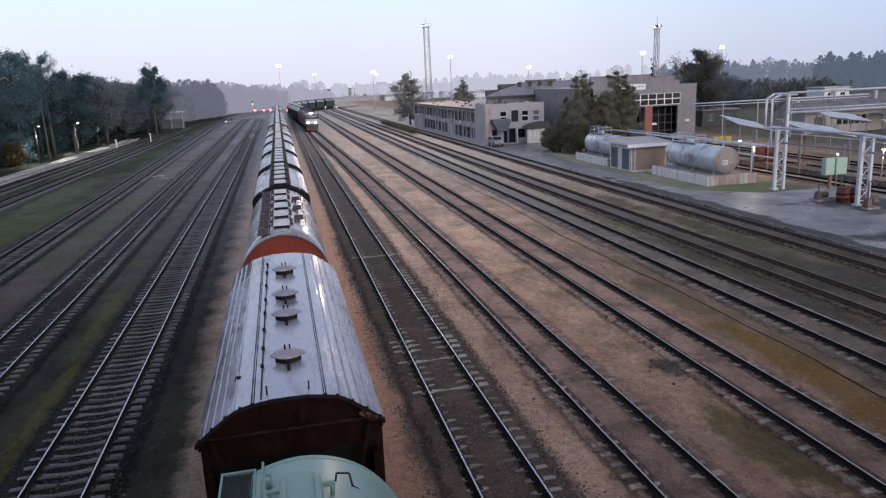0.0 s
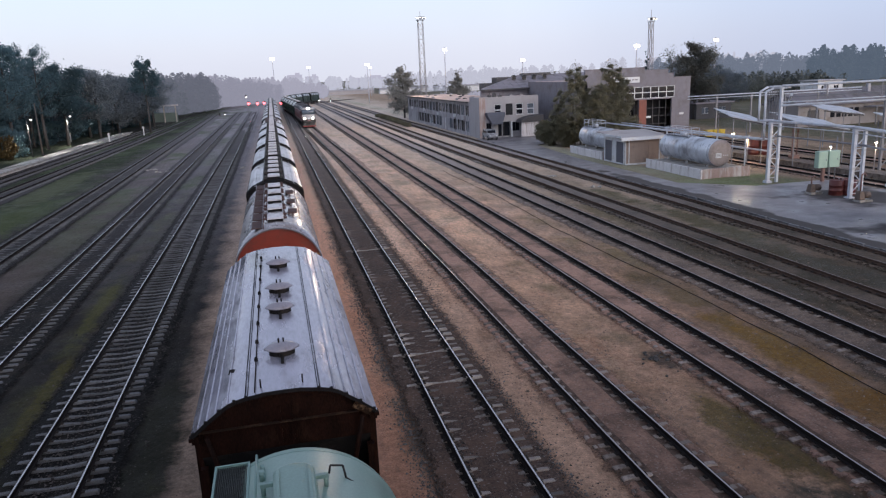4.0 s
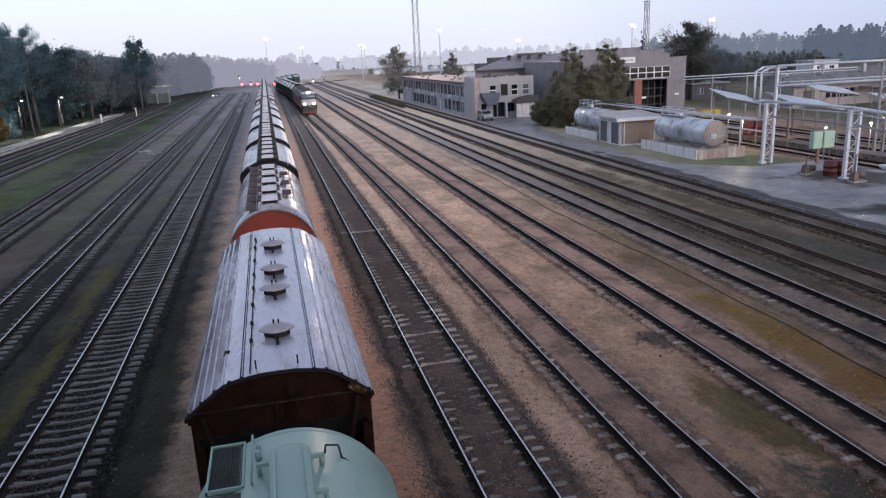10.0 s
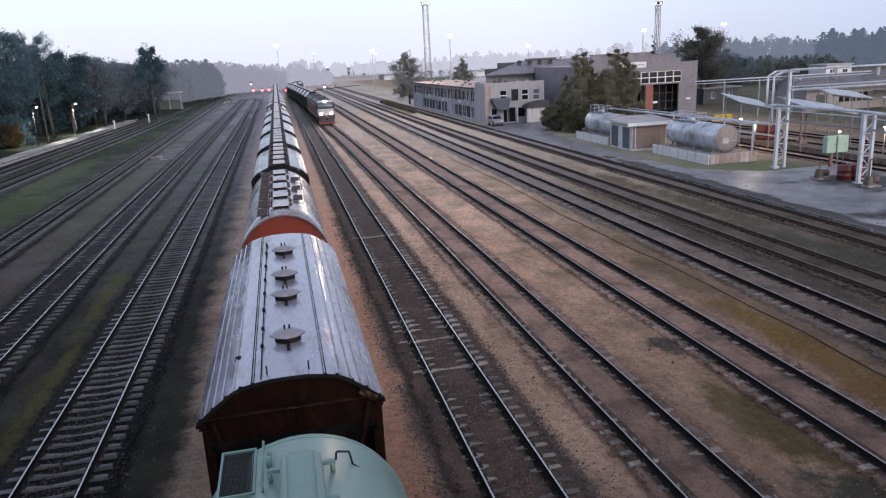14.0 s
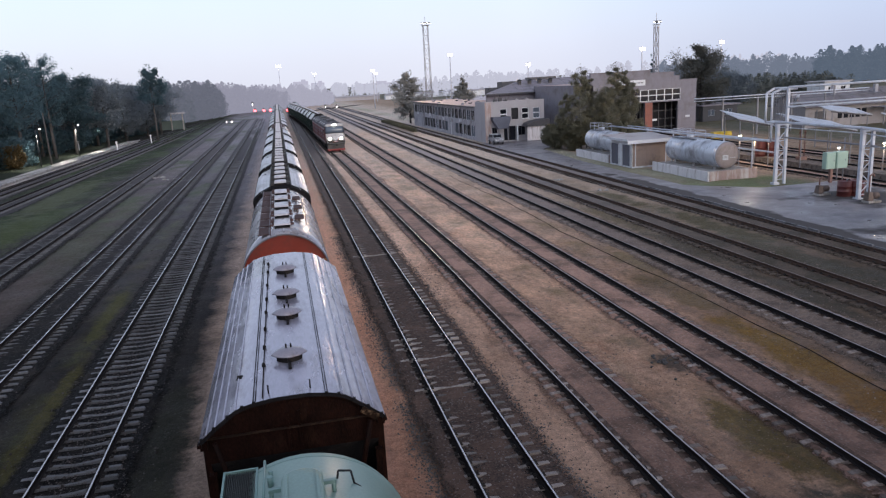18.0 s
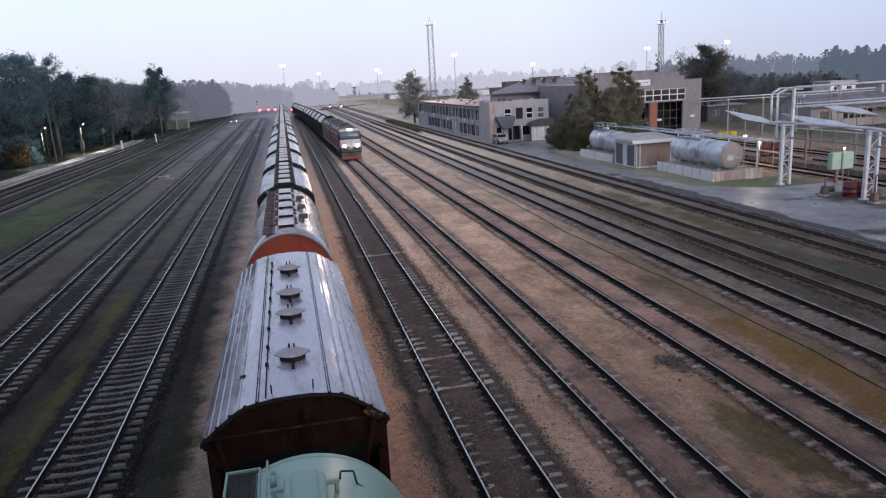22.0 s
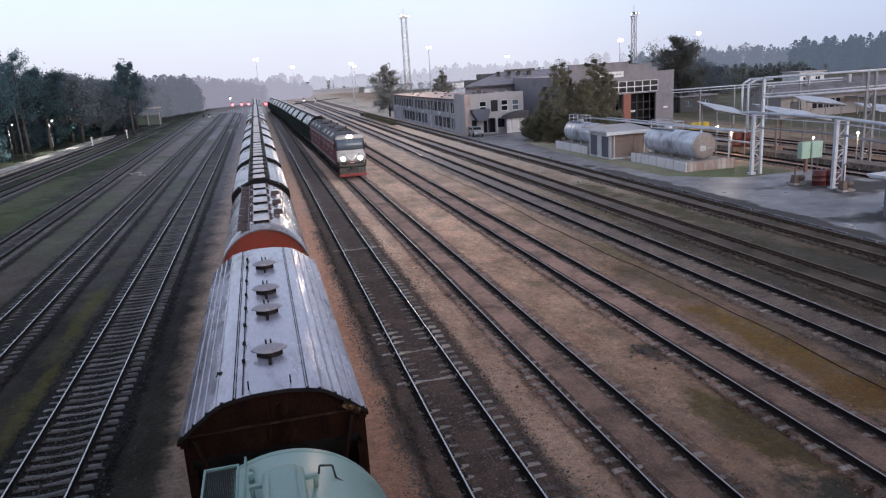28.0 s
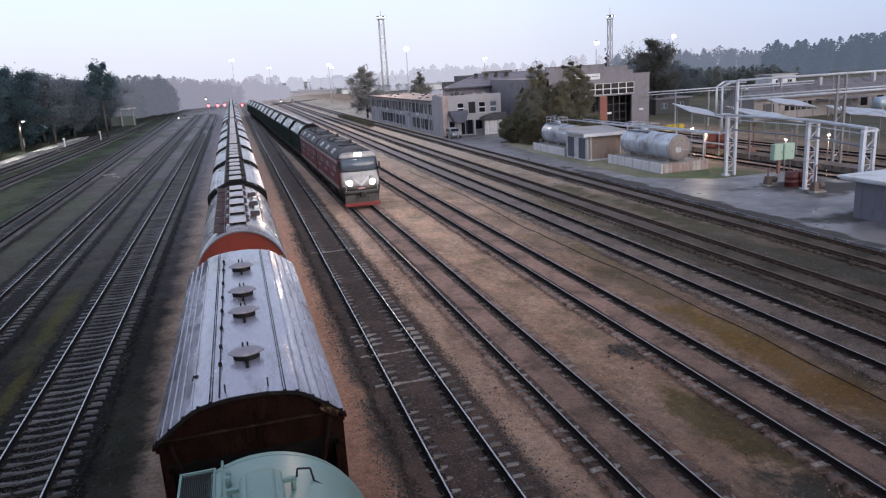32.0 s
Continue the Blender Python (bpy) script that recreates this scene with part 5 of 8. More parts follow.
    c = Build()
    c.box((gx0 + gx1) / 2, gy0 - 0.65, gz, gx1 - gx0, 1.1, 0.03)
    part("second_grating", c, GRATE, w)
    c = Build()
    c.pipe([(-0.50, h - 0.6, zc + 1.40), (-0.50, h - 0.6, zc + 1.52), (-0.50, h - 1.7, zc + 1.52), (-0.50, h - 1.7, zc + 1.40)], 0.018, 8)
    c.rod((-0.42, h - 0.9, zc + 1.42), (-0.42, h - 0.9, zc + 1.52), 0.03, n=8)
    c.rod((-0.42, h - 1.15, zc + 1.42), (-0.42, h - 1.15, zc + 1.58), 0.04, n=8)
    part("valve_rail", c, MINTD, w)
    c = Build()
    c.pipe([(0.38, h - 1.22, zc + 1.42), (0.46, h - 1.22, zc + 1.42), (0.48, h - 1.20, zc + 1.53), (0.65, h - 1.20, zc + 1.50), (0.68, h - 1.26, zc + 1.34), (0.77, h - 1.28, zc + 1.27)], 0.015, 8)
    part("grab_handle", c, BLACK, w, "bent black grab handle")
    for sy in (-1, 1):
        c = Build()
        c.box(0, sy * (h - 1.9), 1.7, 2.4, 0.5, 0.5)
        part("saddle", c, MINTD, w)
    running_gear(w, 2 * h + 0.6, BLACK)
    return w


tank_wagon(4.62)
silver_hopper(16.83)
red_round = round_hopper("an oxide-red end", REDEND)
red_round.matrix_basis = pose(TRACK_X, 31.35, 0)
grey_hopper = pale_hopper("hopper wagon with a pale grey angular roof and flat hatches", ROOFW, "standing freight train", RUST, MATTBLACK)
ydone = 37.9
first = True
wagon_y = []
for i in range(17):
    y = ydone + 5.85
    if i in (5, 11, 18):
        copy_thing(red_round, pose(TRACK_X, y + 0.2, 0))
        ydone += 12.5
    elif first:
        grey_hopper.matrix_basis = pose(TRACK_X, y, 0)
        first = False
        ydone += 12.4
    else:
        copy_thing(grey_hopper, pose(TRACK_X, y, 0))
        ydone += 12.4


# ---- the arriving train ----
CABGLASS = mat("cab_glass", (0.10, 0.125, 0.16), 0.12, 0, 0.15, 3, 20, 0.02, spec=0.6)
def loco_section(front):
    """One section of the red and grey diesel locomotive; its nose is at -y."""
    L, hw = 15.0, 1.48
    w = thing("locomotive", pose(0, 0, 0), "red and grey diesel locomotive with lit headlights" if front else "rear section of a red and grey diesel locomotive", "locomotive", "arriving freight train")
    y0 = 1.7 if front else 0.25
    line = [(-hw, 3.55), (-hw, 3.68), (-1.30, 3.98), (-0.95, 4.22), (-0.5, 4.36), (0, 4.40), (0.5, 4.36), (0.95, 4.22), (1.30, 3.98), (hw, 3.68), (hw, 3.55)]
    for sx in (-1, 1):
        b = Build()
        b.box(sx * (hw - 0.03), (y0 + L) / 2, 2.42, 0.06, L - y0, 2.34)
        side = part("side_wall", b, LOCORED, w)
        for z, t in ((1.42, 0.28), (3.42, 0.24)):
            c = Build()
            c.box(sx * hw, (y0 + L) / 2, z, 0.02, L - y0, t)
            part("grey_band", c, LOCOGREY, side)
        for i in range(9):
            c = Build()
            y = y0 + 1.6 + i * (L - y0 - 2.4) / 8
            for k in range(6):
                c.box(sx * (hw + 0.012), y, 2.95 - k * 0.075, 0.03, 0.95, 0.035)
            part("side_grille", c, STEELG if i % 3 else LOCOGREY, side)
        for i in range(3):
            c = Build()
            c.box(sx * (hw + 0.008), y0 + 3 + i * 4.2, 2.15, 0.022, 1.9, 0.16)
            part("stripe", c, LOCOGREY, side)
    b = Build()
    b.extrude(shell(line, 0.05), y0 - (0.0 if front else 0.0), L)
    part("roof", b, LOCOROOF, w)
    for i in range(11):
        y = y0 + 0.5 + i * (L - y0 - 1.0) / 10
        b = Build()
        b.extrude([(x * 1.012, z + 0.03) for x, z in line[1:-1]] + [(x, z) for x, z in reversed(line[1:-1])], y - 0.035, y + 0.035)
        part("roof_rib", b, LOCOROOF, w)
    for sx in (-1, 1):
        for i in range(7):
            b = Build()
            y = y0 + 1.3 + i * (L - y0 - 2.6) / 6
            b.poly([(sx * 1.40, y - 0.6, 3.88), (sx * 1.40, y + 0.6, 3.88), (sx * 1.08, y + 0.6, 4.19), (sx * 1.08, y - 0.6, 4.19)])
            b.box(sx * 1.24, y, 4.02, 0.05, 1.15, 0.05)
            part("roof_panel", b, LOCOGREY if i % 2 else LOCOROOF, w)
    for y, r in ((y0 + 3.2, 0.75), (L - 2.6, 0.75), (L - 4.6, 0.75)):
        b = Build()
        b.lathe((0, y, 4.36), (0, 0, 1), [(0, r), (0.10, r), (0.13, r - 0.1), (0.08, r - 0.14), (0.08, 0.1), (0.12, 0.0)], 24)
        part("roof_fan", b, BLACK, w)
    for y in (y0 + 6.2, y0 + 8.6):
        b = Build()
        b.box(0, y, 4.46, 1.3, 1.6, 0.16, top=0.85)
        part("roof_cover", b, LOCOROOF, w, bevel=0.03)
    for x, y in ((0.5, y0 + 5.0), (-0.45, y0 + 7.4), (0.45, L - 1.2)):
        b = Build()
        b.box(x, y, 4.52, 0.22, 0.3, 0.26)
        part("exhaust_pipe", b, BLACK, w)
    b = Build()
    b.box(0, (y0 + L) / 2 - 0.3, 1.12, 2.75, L - 0.8, 0.28)
    part("underframe", b, BLACK, w)
    b = Build()
    b.box(0, L / 2, 0.72, 2.5, 3.4, 0.62, top=0.95)
    part("fuel_tank", b, BLACK, w, bevel=0.04)
    for yb in (3.4, L - 3.2):
        g = Build()
        for sx in (-1, 1):
            g.box(sx * 1.12, yb, 0.72, 0.14, 4.3, 0.26)
            for dy in (-1.65, 0, 1.65):
                g.box(sx * 1.14, yb + dy, 0.52, 0.22, 0.36, 0.34)
                g.rod((sx * 1.14, yb + dy + 0.4, 0.5), (sx * 1.14, yb + dy + 0.4, 0.95), 0.08, n=8)
        bg = part("bogie", g, BLACK, w)
        for dy in (-1.65, 0, 1.65):
            part("wheelset", WHEELSET, None, bg, at=pose(0, yb + dy, 0.5))
    b = Build()
    b.box(0, L - 0.05, 2.5, 2.8, 0.08, 2.5)
    part("rear_wall", b, LOCOROOF, w)
    b = Build()
    b.box(0, L + 0.15, 2.6, 1.2, 0.34, 2.2)
    part("gangway_bellows", b, BLACK, w)
    if not front:
        b = Build()
        b.box(0, 0.25, 2.5, 2.8, 0.08, 2.5)
        part("front_wall", b, LOCOROOF, w)
        return w
    # the nose: stations of half width against y, bowed in plan
    def bow(x, fwd):
        return fwd + 0.28 * (x / 1.45) ** 2

    def skin(rows, mt, name, label=""):
        """rows: (z, half width, y of the middle)."""
        c = Build()
        cols = np.linspace(-1, 1, 13)
        for z, hwid, fy in rows:
            c.v += [(u * hwid, bow(u * hwid, fy), z) for u in cols]
        n = len(cols)
        for j in range(len(rows) - 1):
            for i in range(n - 1):
                c.face((j * n + i, j * n + i + 1, (j + 1) * n + i + 1, (j + 1) * n + i), 0, True)
        ob = part(name, c, mt, w, label)
        md = ob.modifiers.new("thick", "SOLIDIFY")
        md.thickness, md.offset = 0.05, -1
        return ob
    skin([(0.95, 1.40, 0.12), (1.34, 1.46, 0.06)], LOCODARK, "buffer_beam")
    skin([(1.34, 1.46, 0.05), (1.64, 1.47, 0.035)], LOCODARK, "nose_base", "dark lower nose")
    nose = skin([(1.64, 1.47, 0.035), (2.1, 1.47, 0.10), (2.62, 1.46, 0.28), (2.76, 1.46, 0.36)], LOCOGREY, "nose", "light grey nose with a pale V")
    skin([(2.76, 1.44, 0.365), (3.3, 1.41, 0.50), (3.74, 1.38, 0.62)], CABGLASS, "windscreen")
    skin([(2.70, 1.47, 0.33), (2.80, 1.465, 0.36)], BLACK, "windscreen_gasket")
    skin([(3.74, 1.44, 0.62), (3.82, 1.44, 0.60), (4.00, 1.36, 0.66), (4.17, 1.16, 0.80)], LOCOGREY, "cab_visor", "light grey visor over the windscreen")
    skin([(4.17, 1.18, 0.80), (4.30, 0.85, 1.10), (4.38, 0.5, 1.45), (4.41, 0.3, 1.75)], LOCOROOF, "cab_brow", "dark brow above the cab")
    c = Build()
    c.box(0, 0.60, 3.23, 0.05, 0.08, 1.0, tilt=0)
    part("window_pillar", c, BLACK, w)
    for sx in (-1, 1):
        c = Build()
        c.poly([(sx * 1.47, 1.75, 1.30), (sx * 1.47, 1.75, 3.68), (sx * 1.43, 0.85, 3.68), (sx * 1.46, 0.38, 2.76), (sx * 1.47, 0.31, 2.1), (sx * 1.46, 0.30, 1.3)][::sx])
        c.box(sx * 1.43, 1.4, 2.3, 0.03, 0.7, 1.9)
        part("cab_side", c, LOCORED, w)
        c = Build()
        c.box(sx * 1.475, 1.25, 3.15, 0.03, 0.62, 0.62)
        part("cab_window", c, WINDOW, w)
        c = Build()
        c.box(sx * 1.62, 0.72, 3.12, 0.10, 0.14, 0.40)
        c.rod((sx * 1.45, 0.8, 3.3), (sx * 1.62, 0.74, 3.3), 0.015, n=5)
        part("mirror", c, BLACK, w)
        # bezel and lens made wider to take in the headlight's glare
        c = Build()
        c.lathe((sx * 0.86, 0.19, 1.90), (0, -1, 0.05), [(-0.02, 0.26), (0.10, 0.25), (0.11, 0.20)], 20)
        hb = part("headlight_bezel", c, LOCOGREY, w)
        c = Build()
        c.lathe((sx * 0.86, 0.09, 1.905), (0, -1, 0.05), [(0, 0.225), (0.03, 0.20), (0.05, 0.10), (0.055, 0.0)], 20)
        part("headlight", c, HEADLIGHT, hb, "glowing white headlight")
        c = Build()
        c.box(sx * 0.86, 0.13, 2.26, 0.36, 0.10, 0.24)
        part("marker_lamp", c, CARW, w, bevel=0.03)
        # the V on the nose
        c = Build()
        c.poly([(sx * 0.0, -0.005, 1.62), (sx * 0.0, -0.005, 1.86), (sx * 0.62, 0.165, 2.42), (sx * 0.62, 0.165, 2.18)][::-sx])
        part("nose_stripe", c, WHITE, nose)
    c = Build()
    c.box(0, 0.78, 4.0, 0.60, 0.3, 0.30)
    hb = part("lamp_housing", c, LOCOGREY, w, bevel=0.04)
    for sx in (-0.15, 0.15):
        c = Build()
        c.lathe((sx, 0.62, 4.0), (0, -1, 0), [(0, 0.145), (0.03, 0.12), (0.04, 0)], 16)
        part("headlight", c, HEADLIGHT, hb, "glowing top headlight")
    c = Build()
    c.box(0, 0.0, 1.50, 0.62, 0.04, 0.17)
    pl = part("number_plate", c, PLOW, w, "small red plate")
    for i in range(4):
        c = Build()
        c.box(-0.2 + i * 0.13, -0.022, 1.50, 0.08, 0.01, 0.09)
        part("plate_bar", c, WHITE, pl)
    c = Build()
    c.extrude([(-1.36, 0.22), (1.36, 0.22), (1.36, 0.40), (-1.36, 0.40)], -0.02, 0.06)
    c.poly([(-1.36, -0.02, 0.22), (1.36, -0.02, 0.22), (1.25, -0.16, 0.14), (-1.25, -0.16, 0.14)])
    part("plough", c, PLOW, w, "red plough blade", bevel=0.015)
    c = Build()
    c.box(0, 0.12, 0.70, 2.6, 0.14, 0.58)
    part("plough_bracket", c, LOCODARK, w)
    c = Build()
    c.box(0, -0.1, 1.02, 0.24, 0.5, 0.26)
    c.box(0.03, -0.36, 1.02, 0.36, 0.24, 0.36)
    part("coupler", c, BLACK, w)
    for sx in (-1, 1):
        c = Build()
        c.pipe([(sx * 1.2, -0.03, 1.35), (sx * 1.2, -0.1, 1.7), (sx * 1.3, -0.02, 2.3)], 0.015, 5)
        part("handrail", c, WHITE, w)
        c = Build()
        c.pipe([(sx * 0.45, 0.05, 0.95), (sx * 0.45, -0.15, 0.8), (sx * 0.4, -0.2, 0.55)], 0.025, 6)
        part("brake_hose", c, BLACK, w)
        c = Build()
        c.rod((sx * 0.1, 0.36, 2.80), (sx * 0.62, 0.60, 3.35), 0.012, n=5)
        part("wiper", c, BLACK, w)
    return w


loco_front = loco_section(True)
loco_rear = loco_section(False)
green_hopper = pale_hopper("dark green hopper wagon with a dull wet roof", ROOFG, "arriving freight train", GREENW, MATTBLACK, steep=True)
train = [(loco_front, 0.0), (loco_rear, 15.3)]
gap = 30.7
for i in range(12):
    wg = green_hopper if i == 0 else copy_thing(green_hopper, pose(0, 0, 0))
    train.append((wg, gap + 6.1))
    gap += 12.2


def nose_at(t):
    """Where the nose stands along the track at t seconds: it gathers speed."""
    return 168.9 - 2.745 * t - 0.0271 * t * t


def motions():
    times = [i * 1.0 for i in range(0, 33)]
    for ob, off in train:
        back = 13.0 if off < 20 else 8.0
        rows = []
        for t in times:
            u = nose_at(t) + off - (0 if off < 20 else 4.0)
            xa, ya, _ = along_line(u)
            xb, yb, _ = along_line(u + back)
            turn = math.degrees(math.atan2(xa - xb, yb - ya))
            x, y = (xa, ya) if off < 20 else ((xa + xb) / 2, (ya + yb) / 2)
            rows.append((t, pose(x, y, 0, 0, 0, turn)))
        walk(ob, rows)


# ---- buildings and the fuel yard beside the road ----
def wall_build(length, height, thick, openings, mi=0):
    """A wall along x from 0, its face at y = 0, thick towards +y; openings are (x0, z0, x1, z1) and go through."""
    b = Build()
    xs = sorted({0.0, length, *[o[0] for o in openings], *[o[2] for o in openings]})
    zs = sorted({0.0, height, *[o[1] for o in openings], *[o[3] for o in openings]})
    for j in range(len(zs) - 1):
        run = None
        zc = (zs[j] + zs[j + 1]) / 2
        for i in range(len(xs) - 1):
            xc = (xs[i] + xs[i + 1]) / 2
            solid = not any(o[0] < xc < o[2] and o[1] < zc < o[3] for o in openings)
            if solid and run is None:
                run = xs[i]
            if run is not None and (not solid or i == len(xs) - 2):
                end = xs[i + 1] if solid else xs[i]
                b.box((run + end) / 2, thick / 2, zc, end - run, thick, zs[j + 1] - zs[j], mi=mi)
                run = None
    return b


def window(wall, x0, z0, x1, z1, cols=2, rows=1, frame_mt=None, pane_mt=None, depth=0.12, bar=0.06, sill=True):
    """A window in an opening: frame, panes one by one, sill."""
    b = Build()
    w, h = x1 - x0, z1 - z0
    for i in range(cols + 1):
        b.box(x0 + w * i / cols, depth, (z0 + z1) / 2, bar, 0.06, h)
    for j in range(rows + 1):
        b.box((x0 + x1) / 2, depth + 0.002, z0 + h * j / rows, w, 0.06, bar)
    win = part("window", b, frame_mt or WHITE, wall)
    for i in range(cols):
        for j in range(rows):
            c = Build()
            c.box(x0 + w * (i + 0.5) / cols, depth + 0.02, z0 + h * (j + 0.5) / rows, w / cols - bar, 0.015, h / rows - bar)
            part("pane", c, pane_mt or WINDOW, win)
    if sill:
        c = Build()
        c.box((x0 + x1) / 2, -0.03, z0 - 0.04, w + 0.16, 0.16, 0.05)
        part("window_sill", c, frame_mt or WHITE, win)
    return win


HOODBLUE = mat("dark_blue_grey_sheet", (0.105, 0.112, 0.150), 0.55, 0.1, 0.2, 5, 30, 0.1)


def office():
    o = thing("office_building", pose(31.1, 107.8, -0.25), "two-storey grey plastered office building with rows of windows", "building")
    # long side towards the tracks: local x runs along world y
    side = pose(0, 60.0, 0, 0, 0, -90)
    L, H = 54.4, 5.45
    rr = random.Random(5)
    ops = []
    for i in range(19):
        s = L - 0.7 - i * 2.78
        ops.append((s - 2.35, 3.15, s, 4.85, "up"))
        if i not in (5, 6) and i < 15:
            ops.append((s - 2.35, 0.55, s, 2.35, "low"))
    door = (L - 18.0, 0.1, L - 17.0, 2.3)
    b = wall_build(L, H, 0.35, [q[:4] for q in ops] + [door])
    w = part("wall", b, PLASTER, o, at=side)
    for q in ops:
        window(w, *q[:4], cols=2, rows=1, frame_mt=STEELG if rr.random() < 0.6 else WHITE, pane_mt=WINDOW if rr.random() < 0.85 else WINDOWL, sill=False)
    c = Build()
    c.box((door[0] + door[2]) / 2, 0.1, 1.2, 1.0, 0.06, 2.2)
    part("door", c, WHITE, w)
    for i in range(8):
        c = Build()
        x = L - 3 - i * 6.5
        c.box(x, -0.16, 2.95 + rr.uniform(-0.2, 0.2), 0.75, 0.3, 0.55)
        part("air_conditioner", c, WHITE if i % 2 else PLASTERL, w)
    for x in (12.0, 31.0, 45.0):
        c = Build()
        c.rod((x, -0.07, 0.2), (x, -0.07, 5.3), 0.05, n=8)
        part("downpipe", c, STEELG, w)
    c = Build()
    c.box(-0.35, 33.0, 5.42, 0.5, 54.0, 0.16)
    part("eave_board", c, DARKFASCIA, o)
    # the end block that faces the bridge
    ops = [(2.45, 3.4, 3.6, 5.1), (4.3, 3.4, 5.45, 5.15), (6.0, 3.4, 7.15, 5.1), (7.85, 3.4, 9.0, 5.05), (1.1, 0.3, 1.9, 2.3), (3.0, 0.2, 4.9, 2.4), (5.3, 0.9, 6.5, 2.3)]
    w = part("wall", wall_build(9.7, 6.25, 0.35, ops), PLASTERL, o)
    window(w, *ops[0], cols=1, rows=2, frame_mt=WHITE, bar=0.17)
    window(w, *ops[1], cols=1, rows=1, frame_mt=DARKFASCIA, pane_mt=DARKIN, sill=False)
    window(w, *ops[2], cols=1, rows=2, frame_mt=WHITE, bar=0.17)
    window(w, *ops[3], cols=1, rows=2, frame_mt=PIPEWHITE, pane_mt=WINDOWL, bar=0.17)
    for q in (ops[4], ops[5], ops[6]):
        window(w, *q, cols=2, rows=1, frame_mt=DARKFASCIA, pane_mt=WINDOW, sill=False)
    part("wall", wall_build(5.245, 6.25, 0.35, []), PLASTERL, o, at=pose(0.0, 5.6, 0, 0, 0, -90))
    c = Build()
    c.box(9.52, 30, 2.72, 0.35, 59, 5.45)
    c.box(4.8, 59.9, 2.72, 9.3, 0.3, 5.45)
    part("rear_wall", c, PLASTER, o)
    c = Build()
    c.box(4.7, 33.2, 5.48, 9.9, 53.5, 0.12)
    c.box(4.85, 2.9, 6.05, 9.2, 5.2, 0.12)
    part("roof", c, FELT, o)
    for i in range(17):
        c = Build()
        c.box(0.05 + rr.uniform(0, 9), 8 + i * 3, 5.56, rr.uniform(0.3, 0.6), rr.uniform(0.3, 0.7), rr.uniform(0.2, 0.5))
        part("roof_box", c, DARKFASCIA if i % 3 else STEELG, o)
    for x, z in ((2.2, 0.45), (3.0, 0.7), (3.9, 0.35), (5.8, 0.25), (7.4, 0.3)):
        c = Build()
        c.box(x, 1.6, 6.1 + z / 2, 0.5, 0.5, z)
        c.rod((x, 1.6, 6.1 + z), (x, 1.6, 6.1 + z * 1.8), 0.05, n=6)
        part("chimney", c, DARKFASCIA if x < 5 else PLASTERL, o)
    # bowed dark canopy over a whitewashed porch wall
    c = Build()
    c.extrude([(5.85, 2.25), (9.75, 2.30), (9.75, 3.30), (8.3, 3.22), (7.0, 3.02), (6.2, 2.72)], -2.3, -0.02)
    part("canopy", c, DARKFASCIA, o, bevel=0.03)
    c = Build()
    c.box(7.75, -1.9, 1.12, 3.2, 0.2, 2.25)
    part("porch_wall", c, WHITEWASH, o)
    # funnel-shaped hood over the stair door
    c = Build()
    c.extrude([(0.9, 3.55), (1.7, 2.15), (3.3, 2.15), (3.75, 3.55), (3.75, 3.95), (0.9, 3.95)], -1.4, -0.02)
    part("stair_hood", c, HOODBLUE, o, "dark blue-grey sheet hood", bevel=0.03)
    for x in (1.75, 3.25):
        c = Build()
        c.box(x, -1.28, 0.95, 0.14, 0.14, 2.4)
        part("hood_post", c, STEELG, o)
    c = Build()
    c.box(5.1, -0.32, 1.2, 0.22, 0.22, 2.4)
    part("door_post", c, WHITE, o)
    c = Build()
    c.box(0.5, -0.03, 3.1, 1.0, 0.06, 6.2)
    part("corner_pier", c, PLINTHP, o)
    c = Build()
    c.box(5.0, 5.0, 2.6, 8.6, 0.2, 5.0)
    part("inner_wall", c, DARKIN, o)


